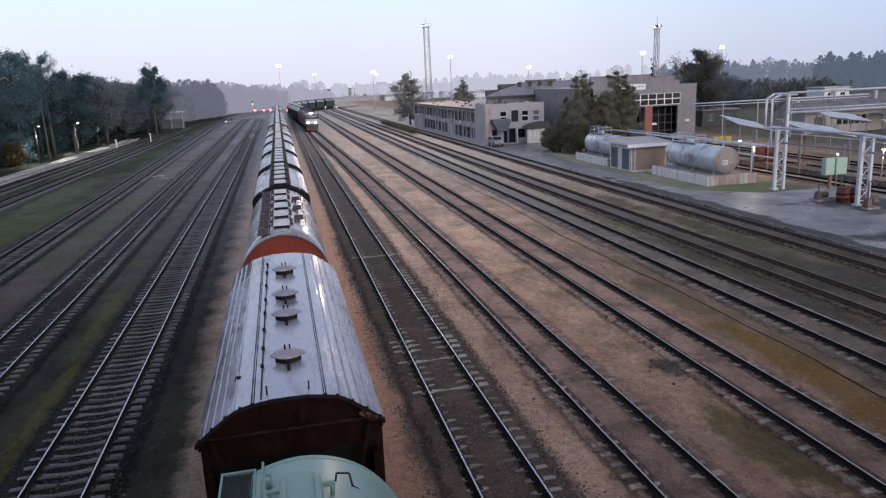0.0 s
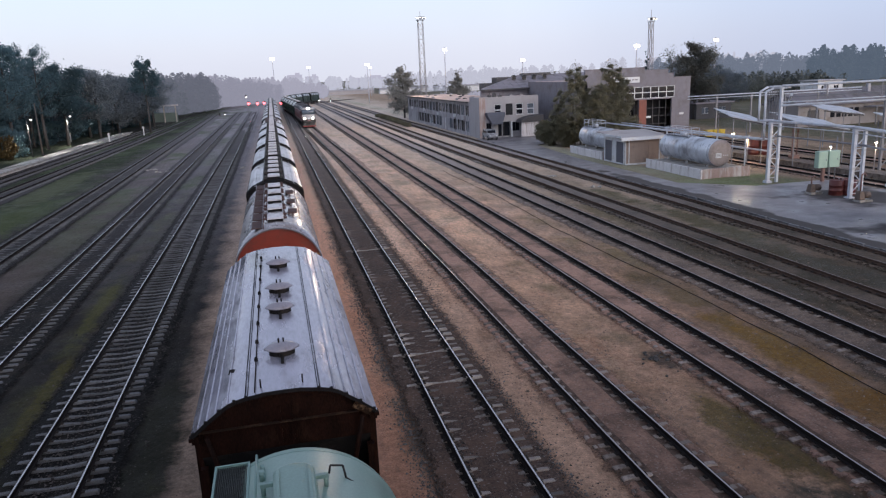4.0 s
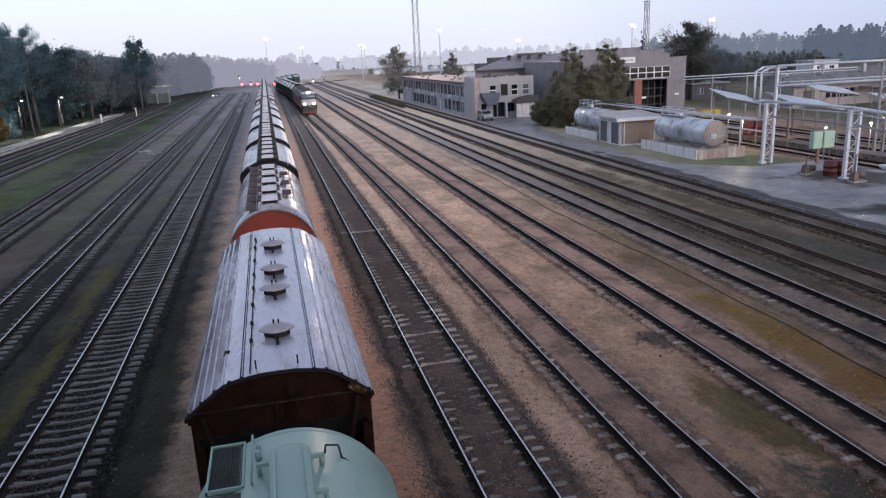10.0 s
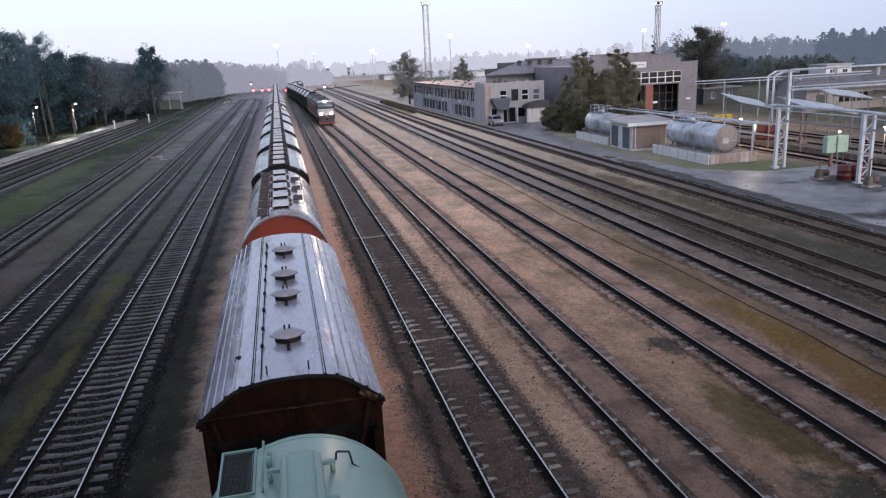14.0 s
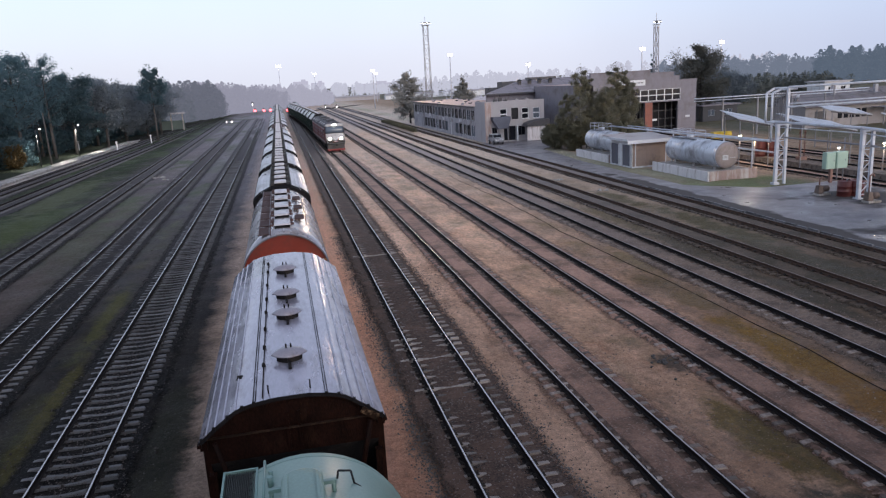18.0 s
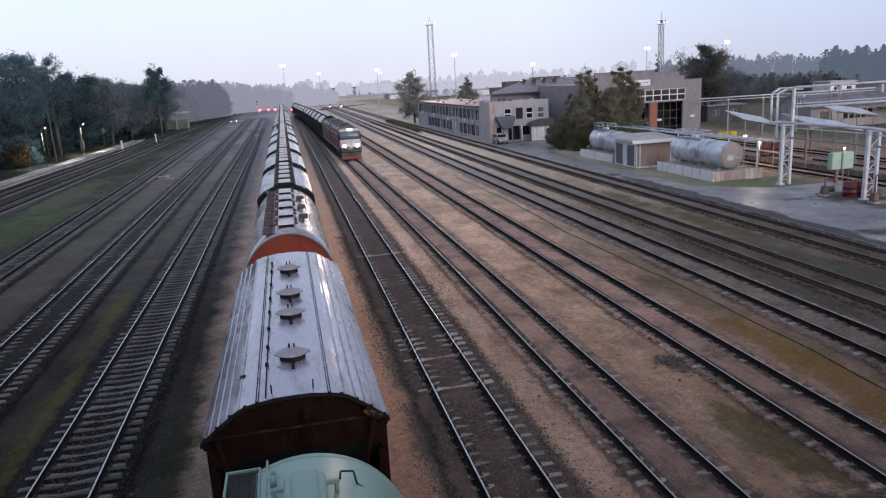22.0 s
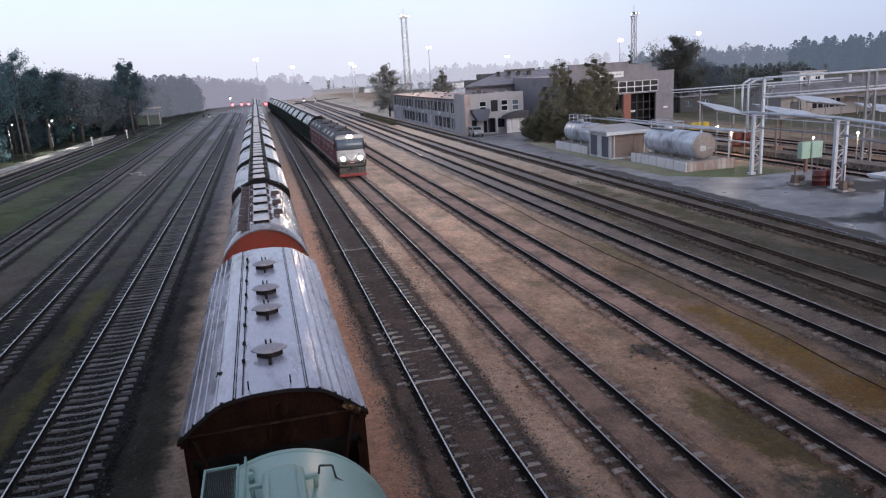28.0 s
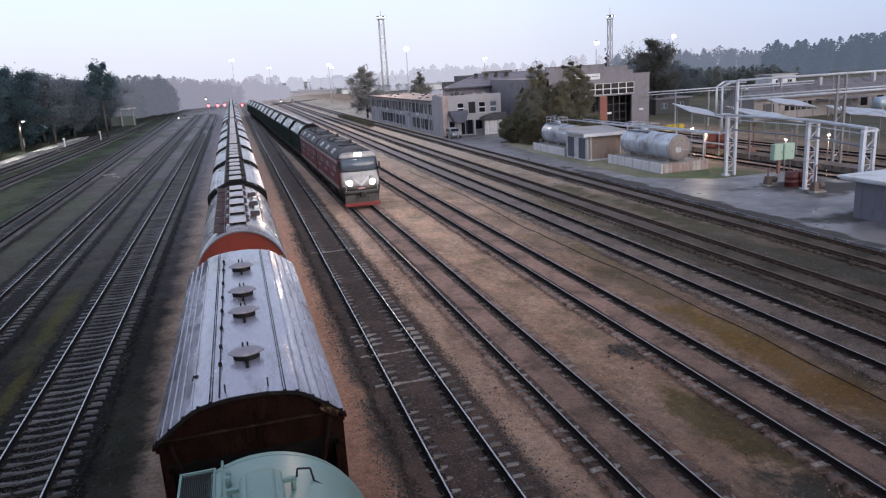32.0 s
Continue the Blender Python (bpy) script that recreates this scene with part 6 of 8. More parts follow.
def grey_hall():
    o = thing("workshop_hall", pose(38.0, 124.0, -0.25), "long grey workshop hall with a pitched sheet roof and roof vents", "building")
    c = Build()
    c.box(11.2, 0.15, 3.5, 26.0, 0.3, 7.0)
    part("wall", c, BRICKB, o)
    c = Build()
    c.box(10.4, -0.35, 3.5, 5.6, 0.66, 6.98)
    part("front_block", c, PLASTERL, o, "pale grey plastered front block")
    c = Build()
    c.box(24.0, 7.5, 3.5, 0.3, 14.4, 6.9)
    c.box(0.6, 7.5, 3.5, 0.3, 14.9, 6.9, rz=-0.31)
    c.box(13.6, 14.8, 3.5, 20.5, 0.3, 6.9)
    part("rear_wall", c, PLASTER, o)
    c = Build()
    c.poly([(-2.1, -0.9, 7.1), (25.5, -0.9, 7.1), (25.5, 7.0, 9.25), (7.3, 7.0, 9.25)])
    c.poly([(25.5, 15, 7.1), (3.0, 15, 7.1), (7.3, 7.0, 9.25), (25.5, 7.0, 9.25)])
    c.poly([(3.0, 15, 7.1), (-2.1, -0.9, 7.1), (7.3, 7.0, 9.25)])
    r = part("roof", c, TINROOF, o)
    md = r.modifiers.new("thick", "SOLIDIFY")
    md.thickness = 0.12
    for i in range(20):
        c = Build()
        x = 0.6 + i * 1.25
        u = min(1.0, (x + 2.1) / 9.4)
        c.rod((x, -0.9, 7.13), (x, -0.9 + 7.8 * u, 7.13 + 2.12 * u), 0.025, n=4)
        part("roof_seam", c, TINROOF, r)
    c = Build()
    c.box(11.7, -0.92, 6.98, 27.4, 0.12, 0.24)
    part("fascia", c, DARKFASCIA, o)
    for x in (5.7, 7.7, 9.6, 11.7):
        c = Build()
        c.box(x, 4.0, 8.55, 0.55, 0.55, 0.9)
        v = part("roof_vent", c, DARKFASCIA, o)
        c = Build()
        c.box(x, 4.0, 9.15, 0.95, 0.95, 0.34, top=0.35)
        part("vent_cap", c, BLACK, v)
        c = Build()
        c.box(x, 3.7, 8.75, 0.62, 0.06, 0.3)
        part("vent_louvre", c, BLACK, v)
    c = Build()
    c.box(2.9, 11.5, 7.3, 2.4, 3.0, 1.4)
    part("roof_house", c, DARKFASCIA, o)
    c = Build()
    c.box(5.6, 11.0, 8.0, 3.0, 3.0, 2.0)
    part("roof_house", c, DARKFASCIA, o)
    c = Build()
    c.box(11.0, 7.0, 9.35, 6.0, 1.2, 0.42, top=0.95)
    part("roof_lantern", c, DARKFASCIA, o)


def depot():
    x0 = 45.0
    o = thing("depot_building", pose(x0, 99.6, -0.25), "brown brick depot with stepped parapet, window band and dark gates", "building")
    L = 17.3
    ops = [(6.5, 0.1, 8.75, 4.95), (9.95, 0.1, 14.25, 4.95)]
    band = (6.7, 5.15, 14.65, 6.85)
    heights = [(0, 9.6, 9.63), (9.6, 13.5, 9.22), (13.5, 14.4, 8.62), (14.4, L, 8.02)]
    w = None
    for a, c_, h in heights:
        cut = [(max(q[0], a) - a, q[1], min(q[2], c_) - a, q[3]) for q in ops + [band] if q[0] < c_ and q[2] > a]
        ob = part("wall", wall_build(c_ - a, h, 0.4, cut), BRICKB, o, at=pose(a, 0, 0))
        w = w or ob
        cp = Build()
        cp.box((c_ - a) / 2, 0.2, h + 0.05, c_ - a + 0.1, 0.55, 0.1)
        part("coping", cp, BRICKB, ob)
    # brick pillar with single bricks
    c = Build()
    c.box(9.35, -0.06, 2.5, 1.2, 0.12, 4.9)
    pil = part("pillar", c, BRICKR, o, "red brick pillar between the gates")
    win = window(o, *band, cols=6, rows=2, frame_mt=WHITE, pane_mt=WINDOW, depth=0.05, bar=0.13, sill=False)
    for q in ops:
        g = Build()
        g.box((q[0] + q[2]) / 2, 3.2, 2.5, q[2] - q[0] + 1.5, 0.1, 5.0)
        part("gate_interior", g, DARKIN, o)
        for i in range(4):
            g = Build()
            x = q[0] + (q[2] - q[0]) * (i + 0.5) / 4
            g.box(x, 0.9, 2.4, 0.10, 0.10, 4.7)
            part("gate_bar", g, DARKFASCIA, o)
        for z in (1.2, 2.4, 3.6):
            g = Build()
            g.box((q[0] + q[2]) / 2, 0.9, z, q[2] - q[0], 0.08, 0.09)
            part("gate_rail", g, DARKFASCIA, o)
    g = Build()
    g.box(10.35, -0.05, 2.35, 0.75, 0.06, 0.3)
    part("small_sign", g, WHITE, o)
    g = Build()
    g.box(15.9, -0.04, 2.6, 0.7, 0.05, 0.28)
    part("small_sign", g, WHITE, o)
    g = Build()
    g.box(6.6, -0.07, 7.95, 4.3, 0.10, 0.85)
    sg = part("sign_board", g, WHITE, o, "white sign board with faded writing")
    for i in range(7):
        g = Build()
        g.box(4.9 + i * 0.55, -0.128, 7.95, 0.36, 0.012, 0.16)
        part("writing_bar", g, STEELG, sg)
    g = Build()
    g.box(0.2, 12, 4.0, 0.4, 24, 8.0)
    g.box(L - 0.2, 12.2, 4.0, 0.4, 24, 8.0)
    g.box(L / 2, 24, 4.0, L, 0.4, 8.0)
    part("rear_wall", g, BRICKB, o)
    g = Build()
    g.box(L / 2, 12.3, 7.9, L - 0.5, 23.6, 0.2)
    part("roof", g, FELT, o)
    g = Build()
    g.box(L / 2, 12, 0.05, L - 1, 23, 0.08)
    part("floor_slab", g, CONC, o)


office()
grey_hall()
depot()


def asphalt_road():
    b = Build()
    near = [(30.3, 2), (30.3, 30), (30.5, 45), (30.2, 60), (29.9, 75), (29.5, 92), (29.6, 107)]
    far = [(60, 2), (60, 27), (44.6, 40), (44.2, 50.0), (37.6, 50.0), (33.2, 54.5), (33.2, 75), (34.6, 92), (41.5, 99), (41.5, 107)]
    ring = near + far[::-1]
    b.v = [(x, y, -0.16) for x, y in ring] + [(x, y, -0.32) for x, y in ring]
    n = len(ring)
    b.face(range(n - 1, -1, -1))
    for i in range(n):
        j = (i + 1) % n
        b.face((i, j, n + j, n + i))
    me = b.mesh("road", ASPHALT)
    bm = bmesh.new()
    bm.from_mesh(me)
    bmesh.ops.recalc_face_normals(bm, faces=bm.faces)
    bm.to_mesh(me)
    bm.free()
    tagged(new("road", me), "wet grey asphalt road and yard apron", "road", kind="structure")
    # a low kerb strip of broken edge slabs
    k = thing("kerb", pose(0, 0, 0), "low worn concrete kerb along the road", "kerb", kind="structure")
    rr = random.Random(4)
    y = 20.0
    while y < 100:
        x = float(np.interp(y, [p[1] for p in near], [p[0] for p in near]))
        c = Build()
        c.box(x - 0.12 + rr.uniform(-0.04, 0.04), y + 0.48, -0.18 + rr.uniform(-0.03, 0.03), 0.16, 0.92, 0.16, rz=rr.uniform(-0.03, 0.03), top=0.9)
        part("kerb_stone", c, SLEEPER, k)
        y += 1.0


asphalt_road()


def fuel_tank(x, y0, y1, zc, r, label):
    t = thing("fuel_tank", pose(x, y0, 0), label, "fuel tank", "fuel tanks")
    L = y1 - y0
    b = Build()
    b.lathe((0, 0, zc), (0, 1, 0), [(0.02, r), (0.10, r + 0.015), (0.14, r), (L * 0.33, r), (L * 0.335, r + 0.012), (L * 0.345, r + 0.012), (L * 0.35, r), (L * 0.66, r), (L * 0.665, r + 0.012),
                                    (L * 0.675, r + 0.012), (L * 0.68, r), (L - 0.05, r)], 40)
    part("shell", b, TANKM, t)
    for s, y in ((-1, 0.03), (1, L - 0.06)):
        b = Build()
        b.lathe((0, y, zc), (0, s, 0), [(-0.02, r - 0.005), (0.03, r * 0.97), (0.10, r * 0.7), (0.13, r * 0.3), (0.14, 0)], 40)
        e = part("end_plate", b, TANKEND, t)
        if s < 0:
            c = Build()
            c.box(-0.25, -0.14, zc - 0.2, 0.55, 0.05, 0.42)
            part("notice_plate", c, WHITE, e, "white notice plate")
            for i in range(3):
                c = Build()
                c.box(-0.25, -0.168, zc - 0.08 - i * 0.11, 0.4, 0.008, 0.035)
                part("writing_bar", c, STEELG, e)
            for i in range(3):
                c = Build()
                c.box(0.28 + i * 0.2, -0.12, zc - 0.22, 0.07, 0.03, 0.07)
                part("bolt", c, WHITE, e)
    for y in (0.9, L * 0.5, L - 1.0):
        b = Build()
        b.box(0, y, 0.66, 1.5, 0.35, zc - r + 0.05 - 0.3, top=0.8)
        part("saddle", b, CONC, t)
    b = Build()
    b.rod((0, L * 0.7, zc + r - 0.05), (0, L * 0.7, zc + r + 0.25), 0.35, n=14)
    part("manhole", b, TANKM, t)
    b = Build()
    for x_ in (-0.55, 0.55):
        for y in np.linspace(L * 0.5, L - 0.3, 4):
            b.rod((x_, y, zc + r - 0.25), (x_, y, zc + r + 0.75), 0.025, n=6)
        for z in (0.4, 0.75):
            b.rod((x_, L * 0.5, zc + r + z), (x_, L - 0.3, zc + r + z), 0.022, n=6)
    for y in (L * 0.5, L - 0.3):
        for z in (0.4, 0.75):
            b.rod((-0.55, y, zc + r + z), (0.55, y, zc + r + z), 0.022, n=6)
    part("railing", b, PIPEWHITE, t)
    b = Build()
    b.box(0, L * 0.75, zc + r - 0.03, 1.1, L * 0.48, 0.05)
    part("walkway", b, STEELG, t)
    return t


def plinth(x0, y0, x1, y1, top, label):
    p = thing("concrete_plinth", pose(0, 0, 0), label, "plinth")
    b = Build()
    b.box((x0 + x1) / 2, (y0 + y1) / 2, (top - 0.3) / 2 - 0.01, x1 - x0 - 0.3, y1 - y0 - 0.3, top + 0.2)
    part("slab", b, CONC, p)
    n = max(2, round((y1 - y0) / 4.6))
    for i in range(n):
        b = Build()
        a = y0 + (y1 - y0) * i / n
        b.box(x0 + 0.07, a + (y1 - y0) / n / 2, top / 2 - 0.12, 0.16, (y1 - y0) / n - 0.012, top + 0.3)
        part("side_panel", b, WHITEWASH, p, bevel=0.02)
    n = 2
    for i in range(n):
        b = Build()
        a = x0 + 0.17 + (x1 - x0 - 0.17) * i / n
        b.box(a + (x1 - x0 - 0.17) / n / 2, y0 + 0.07, top / 2 - 0.12, (x1 - x0 - 0.17) / n - 0.012, 0.16, top + 0.3)
        part("end_panel", b, PLINTHP, p, bevel=0.01)


plinth(36.1, 55.5, 41.0, 65.2, 0.58, "low whitewashed concrete plinth with a pinkish end")
plinth(35.1, 73.2, 39.0, 82.0, 0.58, "low whitewashed concrete plinth")
fuel_tank(38.45, 56.3, 64.8, 1.84, 1.18, "weathered silver fuel tank lying on a concrete plinth")
fuel_tank(37.1, 73.8, 81.3, 1.80, 1.16, "weathered silver fuel tank behind the shed")


def shed():
    s = thing("pump_shed", pose(35.0, 67.5, -0.25), "small beige shed with two dark doors and a white-edged roof", "shed")
    b = wall_build(3.9, 2.75, 0.12, [])
    w = part("wall", b, BEIGE, s)
    for i in range(8):
        c = Build()
        c.box(0.25 + i * 0.48, -0.008, 1.37, 0.02, 0.02, 2.7)
        part("cladding_joint", c, BEIGE, w)
    ops = [(0.25, 0.1, 2.05, 2.4), (2.85, 0.1, 4.65, 2.4)]
    w = part("wall", wall_build(4.9, 2.75, 0.12, ops), WHITE, s, at=pose(0, 4.9, 0, 0, 0, -90))
    for q in ops:
        c = Build()
        c.box((q[0] + q[2]) / 2, 0.03, (q[1] + q[3]) / 2, q[2] - q[0] - 0.05, 0.05, q[3] - q[1] - 0.05)
        d = part("door", c, DOORGREY, w, "dark grey sheet door")
        c = Build()
        for x in (q[0], q[2]):
            c.box(x, -0.02, (q[1] + q[3]) / 2, 0.13, 0.08, q[3] - q[1] + 0.1)
        for z in (q[1], q[3]):
            c.box((q[0] + q[2]) / 2, -0.024, z, q[2] - q[0] + 0.1, 0.08, 0.12)
        part("door_frame", c, WHITE, d)
        c = Build()
        c.box(q[2] - 0.2, -0.04, 1.2, 0.05, 0.07, 0.18)
        part("handle", c, STEELG, d)
    c = Build()
    c.box(3.84, 2.5, 1.37, 0.12, 4.7, 2.7)
    c.box(1.95, 4.84, 1.37, 3.8, 0.12, 2.7)
    part("rear_wall", c, BEIGE, s)
    c = Build()
    c.poly([(-0.7, -0.6, 2.80), (5.2, -0.6, 2.72), (5.2, 5.4, 3.12), (-0.7, 5.4, 3.2)])
    r = part("roof", c, SHEDROOF, s, "pale sheet roof")
    md = r.modifiers.new("thick", "SOLIDIFY")
    md.thickness = 0.12
    c = Build()
    c.box(2.25, -0.66, 2.74, 6.0, 0.07, 0.34)
    part("roof_edge", c, WHITE, r)
    c = Build()
    c.box(-0.76, 2.4, 2.95, 0.06, 6.0, 0.22)
    part("roof_edge", c, WHITE, r)
    for x in (0.03, 0.42, 3.86):
        c = Build()
        c.box(x, -0.03, 1.37, 0.09, 0.05, 2.66)
        part("corner_strip", c, WHITE, s)
    c = Build()
    c.box(1.95, -0.045, 0.08, 3.9, 0.09, 0.16)
    part("base_strip", c, WHITE, s)
    for x in (4.6, 5.1, 5.6):
        c = Build()
        c.box(x, 0.1, 1.0, 0.09, 0.09, 2.2)
        part("screen_post", c, PIPEWHITE, s)
    c = Build()
    c.box(5.1, 0.1, 1.95, 1.2, 0.06, 0.08)
    part("screen_rail", c, PIPEWHITE, s)


shed()


KIOSKWALL = mat("dark_mauve_grey_sheet", (0.155, 0.150, 0.185), 0.6, 0, 0.15, 4, 30, 0.1, (0.11, 0.10, 0.12), 0.4, 0.6, (1, 1, 0.4))


def kiosk():
    k = thing("flat_roof_kiosk", pose(35.0, 27.0, -0.25), "low dark mauve-grey kiosk with a white overhanging flat roof", "kiosk")
    for nm, a, m in (("wall", 6.5, pose(0, 6.5, 0, 0, 0, -90)), ("wall", 3.69, pose(3.845, 6.5, 0, 0, 0, 180)), ("wall", 3.69, pose(0.155, 0, 0)), ("wall", 6.5, pose(4.0, 0, 0, 0, 0, 90))):
        part(nm, wall_build(a, 2.45, 0.15, []), KIOSKWALL, k, at=m)
    c = Build()
    c.box(1.9, 3.3, 2.55, 5.1, 7.9, 0.16)
    r = part("roof", c, WHITE, k, bevel=0.03)
    c = Build()
    c.box(1.9, 3.3, 2.42, 4.9, 7.7, 0.1)
    part("roof_soffit", c, PIPEWHITE, r)
    for i in range(4):
        c = Build()
        c.box(-0.01, 1.2 + i * 1.6, 1.2, 0.03, 0.05, 2.35)
        part("panel_joint", c, STEELG, k)


kiosk()


def lattice_leg(b, x, y, top, w=0.75, rear_top=None):
    """Two legs with diagonal bracing between them, across the row."""
    rear_top = rear_top or top
    b.box(x, y, (top - 0.25) / 2, 0.24, 0.24, top + 0.25)
    b.box(x + w, y, (rear_top - 0.25) / 2, 0.2, 0.2, rear_top + 0.25)
    z = 0.15
    up = True
    while z + 0.85 < min(top, rear_top):
        p, q = (x, x + w) if up else (x + w, x)
        b.rod((p, y, z), (q, y, z + 0.8), 0.035, n=5)
        b.rod((x, y, z), (x + w, y, z), 0.03, n=5)
        z += 0.8
        up = not up


def lattice_panel(g, x, y0, y1, z0, z1):
    """A close steel grid between the gantry's legs."""
    b = Build()
    for y in np.linspace(y0, y1, 7):
        b.box(x, y, (z0 + z1) / 2, 0.05, 0.05, z1 - z0)
    for z in np.linspace(z0, z1, 12):
        b.box(x + 0.03, (y0 + y1) / 2, z, 0.03, y1 - y0, 0.05)
    part("lattice_panel", b, STEELG, g)


def pipe_gantry():
    g = thing("pipe_gantry", pose(0, 0, 0), "bluish-white pipe gantry on lattice posts", "pipe gantry")
    for i, (y, rt) in enumerate(((51.3, 7.6), (42.4, 4.75), (35.4, 4.75))):
        b = Build()
        gx = 37.3 if y < 40 else 39.6
        lattice_leg(b, gx, y, 4.75, 0.85, rt)
        b.box(gx, y, -0.18, 0.5, 0.5, 0.22)
        part("lattice_post", b, PIPEWHITE, g)
        b = Build()
        b.box(gx + 0.43, y, 4.66, 1.25, 0.16, 0.16)
        b.box(gx + 0.43, y, 3.55, 1.05, 0.1, 0.1)
        part("cross_arm", b, PIPEWHITE, g)
    for x, z, r in ((39.6, 4.86, 0.11), (40.1, 4.80, 0.06), (40.4, 4.78, 0.06), (40.0, 3.62, 0.06), (40.3, 3.60, 0.05), (39.85, 4.45, 0.04)):
        b = Build()
        b.pipe([(x - 2.36, 35.2, z), (x, 42.4, z), (x, 51.5, z)], r, n=10)
        part("pipe", b, PIPEWHITE if z > 4 or r > 0.08 else STEELG, g)
    # the end drop and the pipe back to the tanks
    for dx, x0 in ((0.0, 39.6), (0.35, 40.0)):
        b = Build()
        b.pipe([(x0, 51.5, 4.86), (x0, 52.6, 4.86), (x0, 52.6, 3.2), (x0 - 0.4, 66.0, 3.1), (x0 - 0.4, 82.0, 3.1)] if dx else [(x0, 51.5, 4.86), (x0 - 0.5, 52.2, 4.86), (x0 - 0.5, 52.2, 7.2), (x0 + 0.2, 52.2, 7.55), (x0 + 1.2, 51.6, 7.55)], 0.09, 10)
        part("pipe", b, PIPEWHITE, g)
    b = Build()
    b.pipe([(39.5, 52.0, 4.8), (39.5, 52.0, 7.2), (40.2, 51.9, 7.45), (41.5, 51.6, 7.45)], 0.09, 10)
    part("pipe", b, PIPEWHITE, g)
    lattice_panel(g, 40.6, 51.5, 53.2, 4.9, 7.4)
    for y in (56.2, 60.5, 64.8, 69.5, 75.0):
        b = Build()
        b.rod((40.9, y, -0.25), (40.9, y, 3.05), 0.07, n=8)
        b.box(40.3, y, 3.02, 1.4, 0.08, 0.08)
        part("pipe_support", b, PIPEWHITE, g)
    for x, z in ((40.95, 3.12), (40.6, 2.2)):
        b = Build()
        b.rod((x, 52.6, z), (x, 80.0, z), 0.07, n=10)
        part("pipe", b, PIPEWHITE, g)


def cross_gantry():
    g = thing("cross_gantry", pose(0, 0, 0), "tall pipe bridge with truss across the fuel yard", "pipe gantry")
    for x, y in ((50.2, 50.8), (60.2, 50.4), (70.2, 50.0)):
        b = Build()
        for dx in (0.0, 0.85):
            b.box(x + dx, y, 3.7, 0.2, 0.2, 7.9)
        z, up = 0.3, True
        while z < 6.6:
            p, q = (x, x + 0.85) if up else (x + 0.85, x)
            b.rod((p, y, z), (q, y, z + 0.8), 0.035, n=5)
            z, up = z + 0.8, not up
        part("lattice_post", b, STEELG, g)
    for z, r in ((7.62, 0.10), (6.05, 0.09), (6.3, 0.06)):
        b = Build()
        b.rod((40.4, 51.2, z), (72, 49.9, z), r, n=10)
        part("pipe", b, PIPEWHITE, g)
    b = Build()
    for x in np.arange(44.5, 71, 5.2):
        y = 51.2 - (x - 40.4) * 0.041
        b.box(x, y, 6.85, 0.07, 0.07, 1.5)
    b.rod((40.6, 51.1, 6.7), (72, 49.8, 6.75), 0.04, n=6)
    part("truss", b, STEELG, g)
    b = Build()
    b.rod((41.3, 51.2, 6.9), (46.5, 58.0, 5.9), 0.11, n=10)
    part("branch_pipe", b, PIPEWHITE, g)


pipe_gantry()
cross_gantry()


def canopy(x0, z0, x1, z1, y0, y1, label):
    c = thing("loading_canopy", pose(0, 0, 0), label, "canopy", "loading canopies")
    b = Build()
    b.poly([(x0, y0, z0 - 0.35), (x1, y0, z1 - 0.35), (x1, y1, z1 + 0.35), (x0, y1, z0 + 0.35)])
    r = part("roof_sheet", b, CANOPYG, c)
    md = r.modifiers.new("thick", "SOLIDIFY")
    md.thickness = 0.08
    for x, z in ((x0 + 0.4, z0), (x1 - 0.4, z1)):
        for y in (y0 + 0.3, y1 - 0.3):
            b = Build()
            b.box(x, y, (z - 0.6) / 2 - 0.02, 0.08, 0.08, z - 0.1)
            part("post", b, STEELG, c)
    b = Build()
    b.box((x0 + x1) / 2, y0 + 0.12, (z0 + z1) / 2 - 0.5, abs(x1 - x0) * 0.98, 0.1, 0.14, tilt=math.atan2(z0 - z1, x1 - x0))
    part("edge_beam", b, DARKFASCIA, c)


canopy(42.4, 5.0, 46.4, 4.1, 60.5, 63.5, "white sloping sheet canopy on thin posts")
canopy(46.4, 4.55, 52.6, 3.4, 57.0, 60.5, "white sloping sheet canopy over the loading track")
canopy(60.0, 4.4, 65.5, 3.6, 69.0, 72.0, "pale sheet canopy in the back of the fuel yard")
canopy(55.5, 4.1, 62.5, 3.2, 54.5, 57.5, "pale sheet canopy behind the pipe bridge")

track(45.7, 30, 125, "loading track with wet shining rails", BALLASTP, 2, 1.2, "pink", single=(40, 60), seed=21)
track(50.9, 30, 125, "loading track behind the walkway", BALLASTP, 2, 1.2, "pink", single=(45, 60), seed=22)
track(56.0, 30, 125, "far loading track in brown gravel", BALLASTP, False, 1.2, "pink", single=(50, 52), seed=23)

b = Build()
b.box(48.3, 70, 0.03, 1.7, 70, 0.5)
tagged(part("loading_walkway", b, SLEEPERP, None, bevel=0.02), "low brownish concrete walkway between loading tracks", "walkway", kind="structure")


def barrel(x, y, r, h, label):
    c = thing("storage_barrel", pose(x, y, -0.2), label, "barrel", "red barrels")
    b = Build()
    b.lathe((0, 0, 0), (0, 0, 1), [(0, r), (h * 0.32, r), (h * 0.33, r + 0.02), (h * 0.36, r + 0.02), (h * 0.37, r), (h * 0.64, r), (h * 0.65, r + 0.02), (h * 0.68, r + 0.02), (h * 0.69, r), (h, r),
                                  (h + 0.02, r - 0.03), (h - 0.02, r - 0.05), (h - 0.02, 0)], 22)
    part("body", b, DARKRED, c)
    b = Build()
    b.rod((r * 0.4, 0, h - 0.02), (r * 0.4, 0, h + 0.12), 0.06, n=8)
    part("bung", b, STEELG, c)


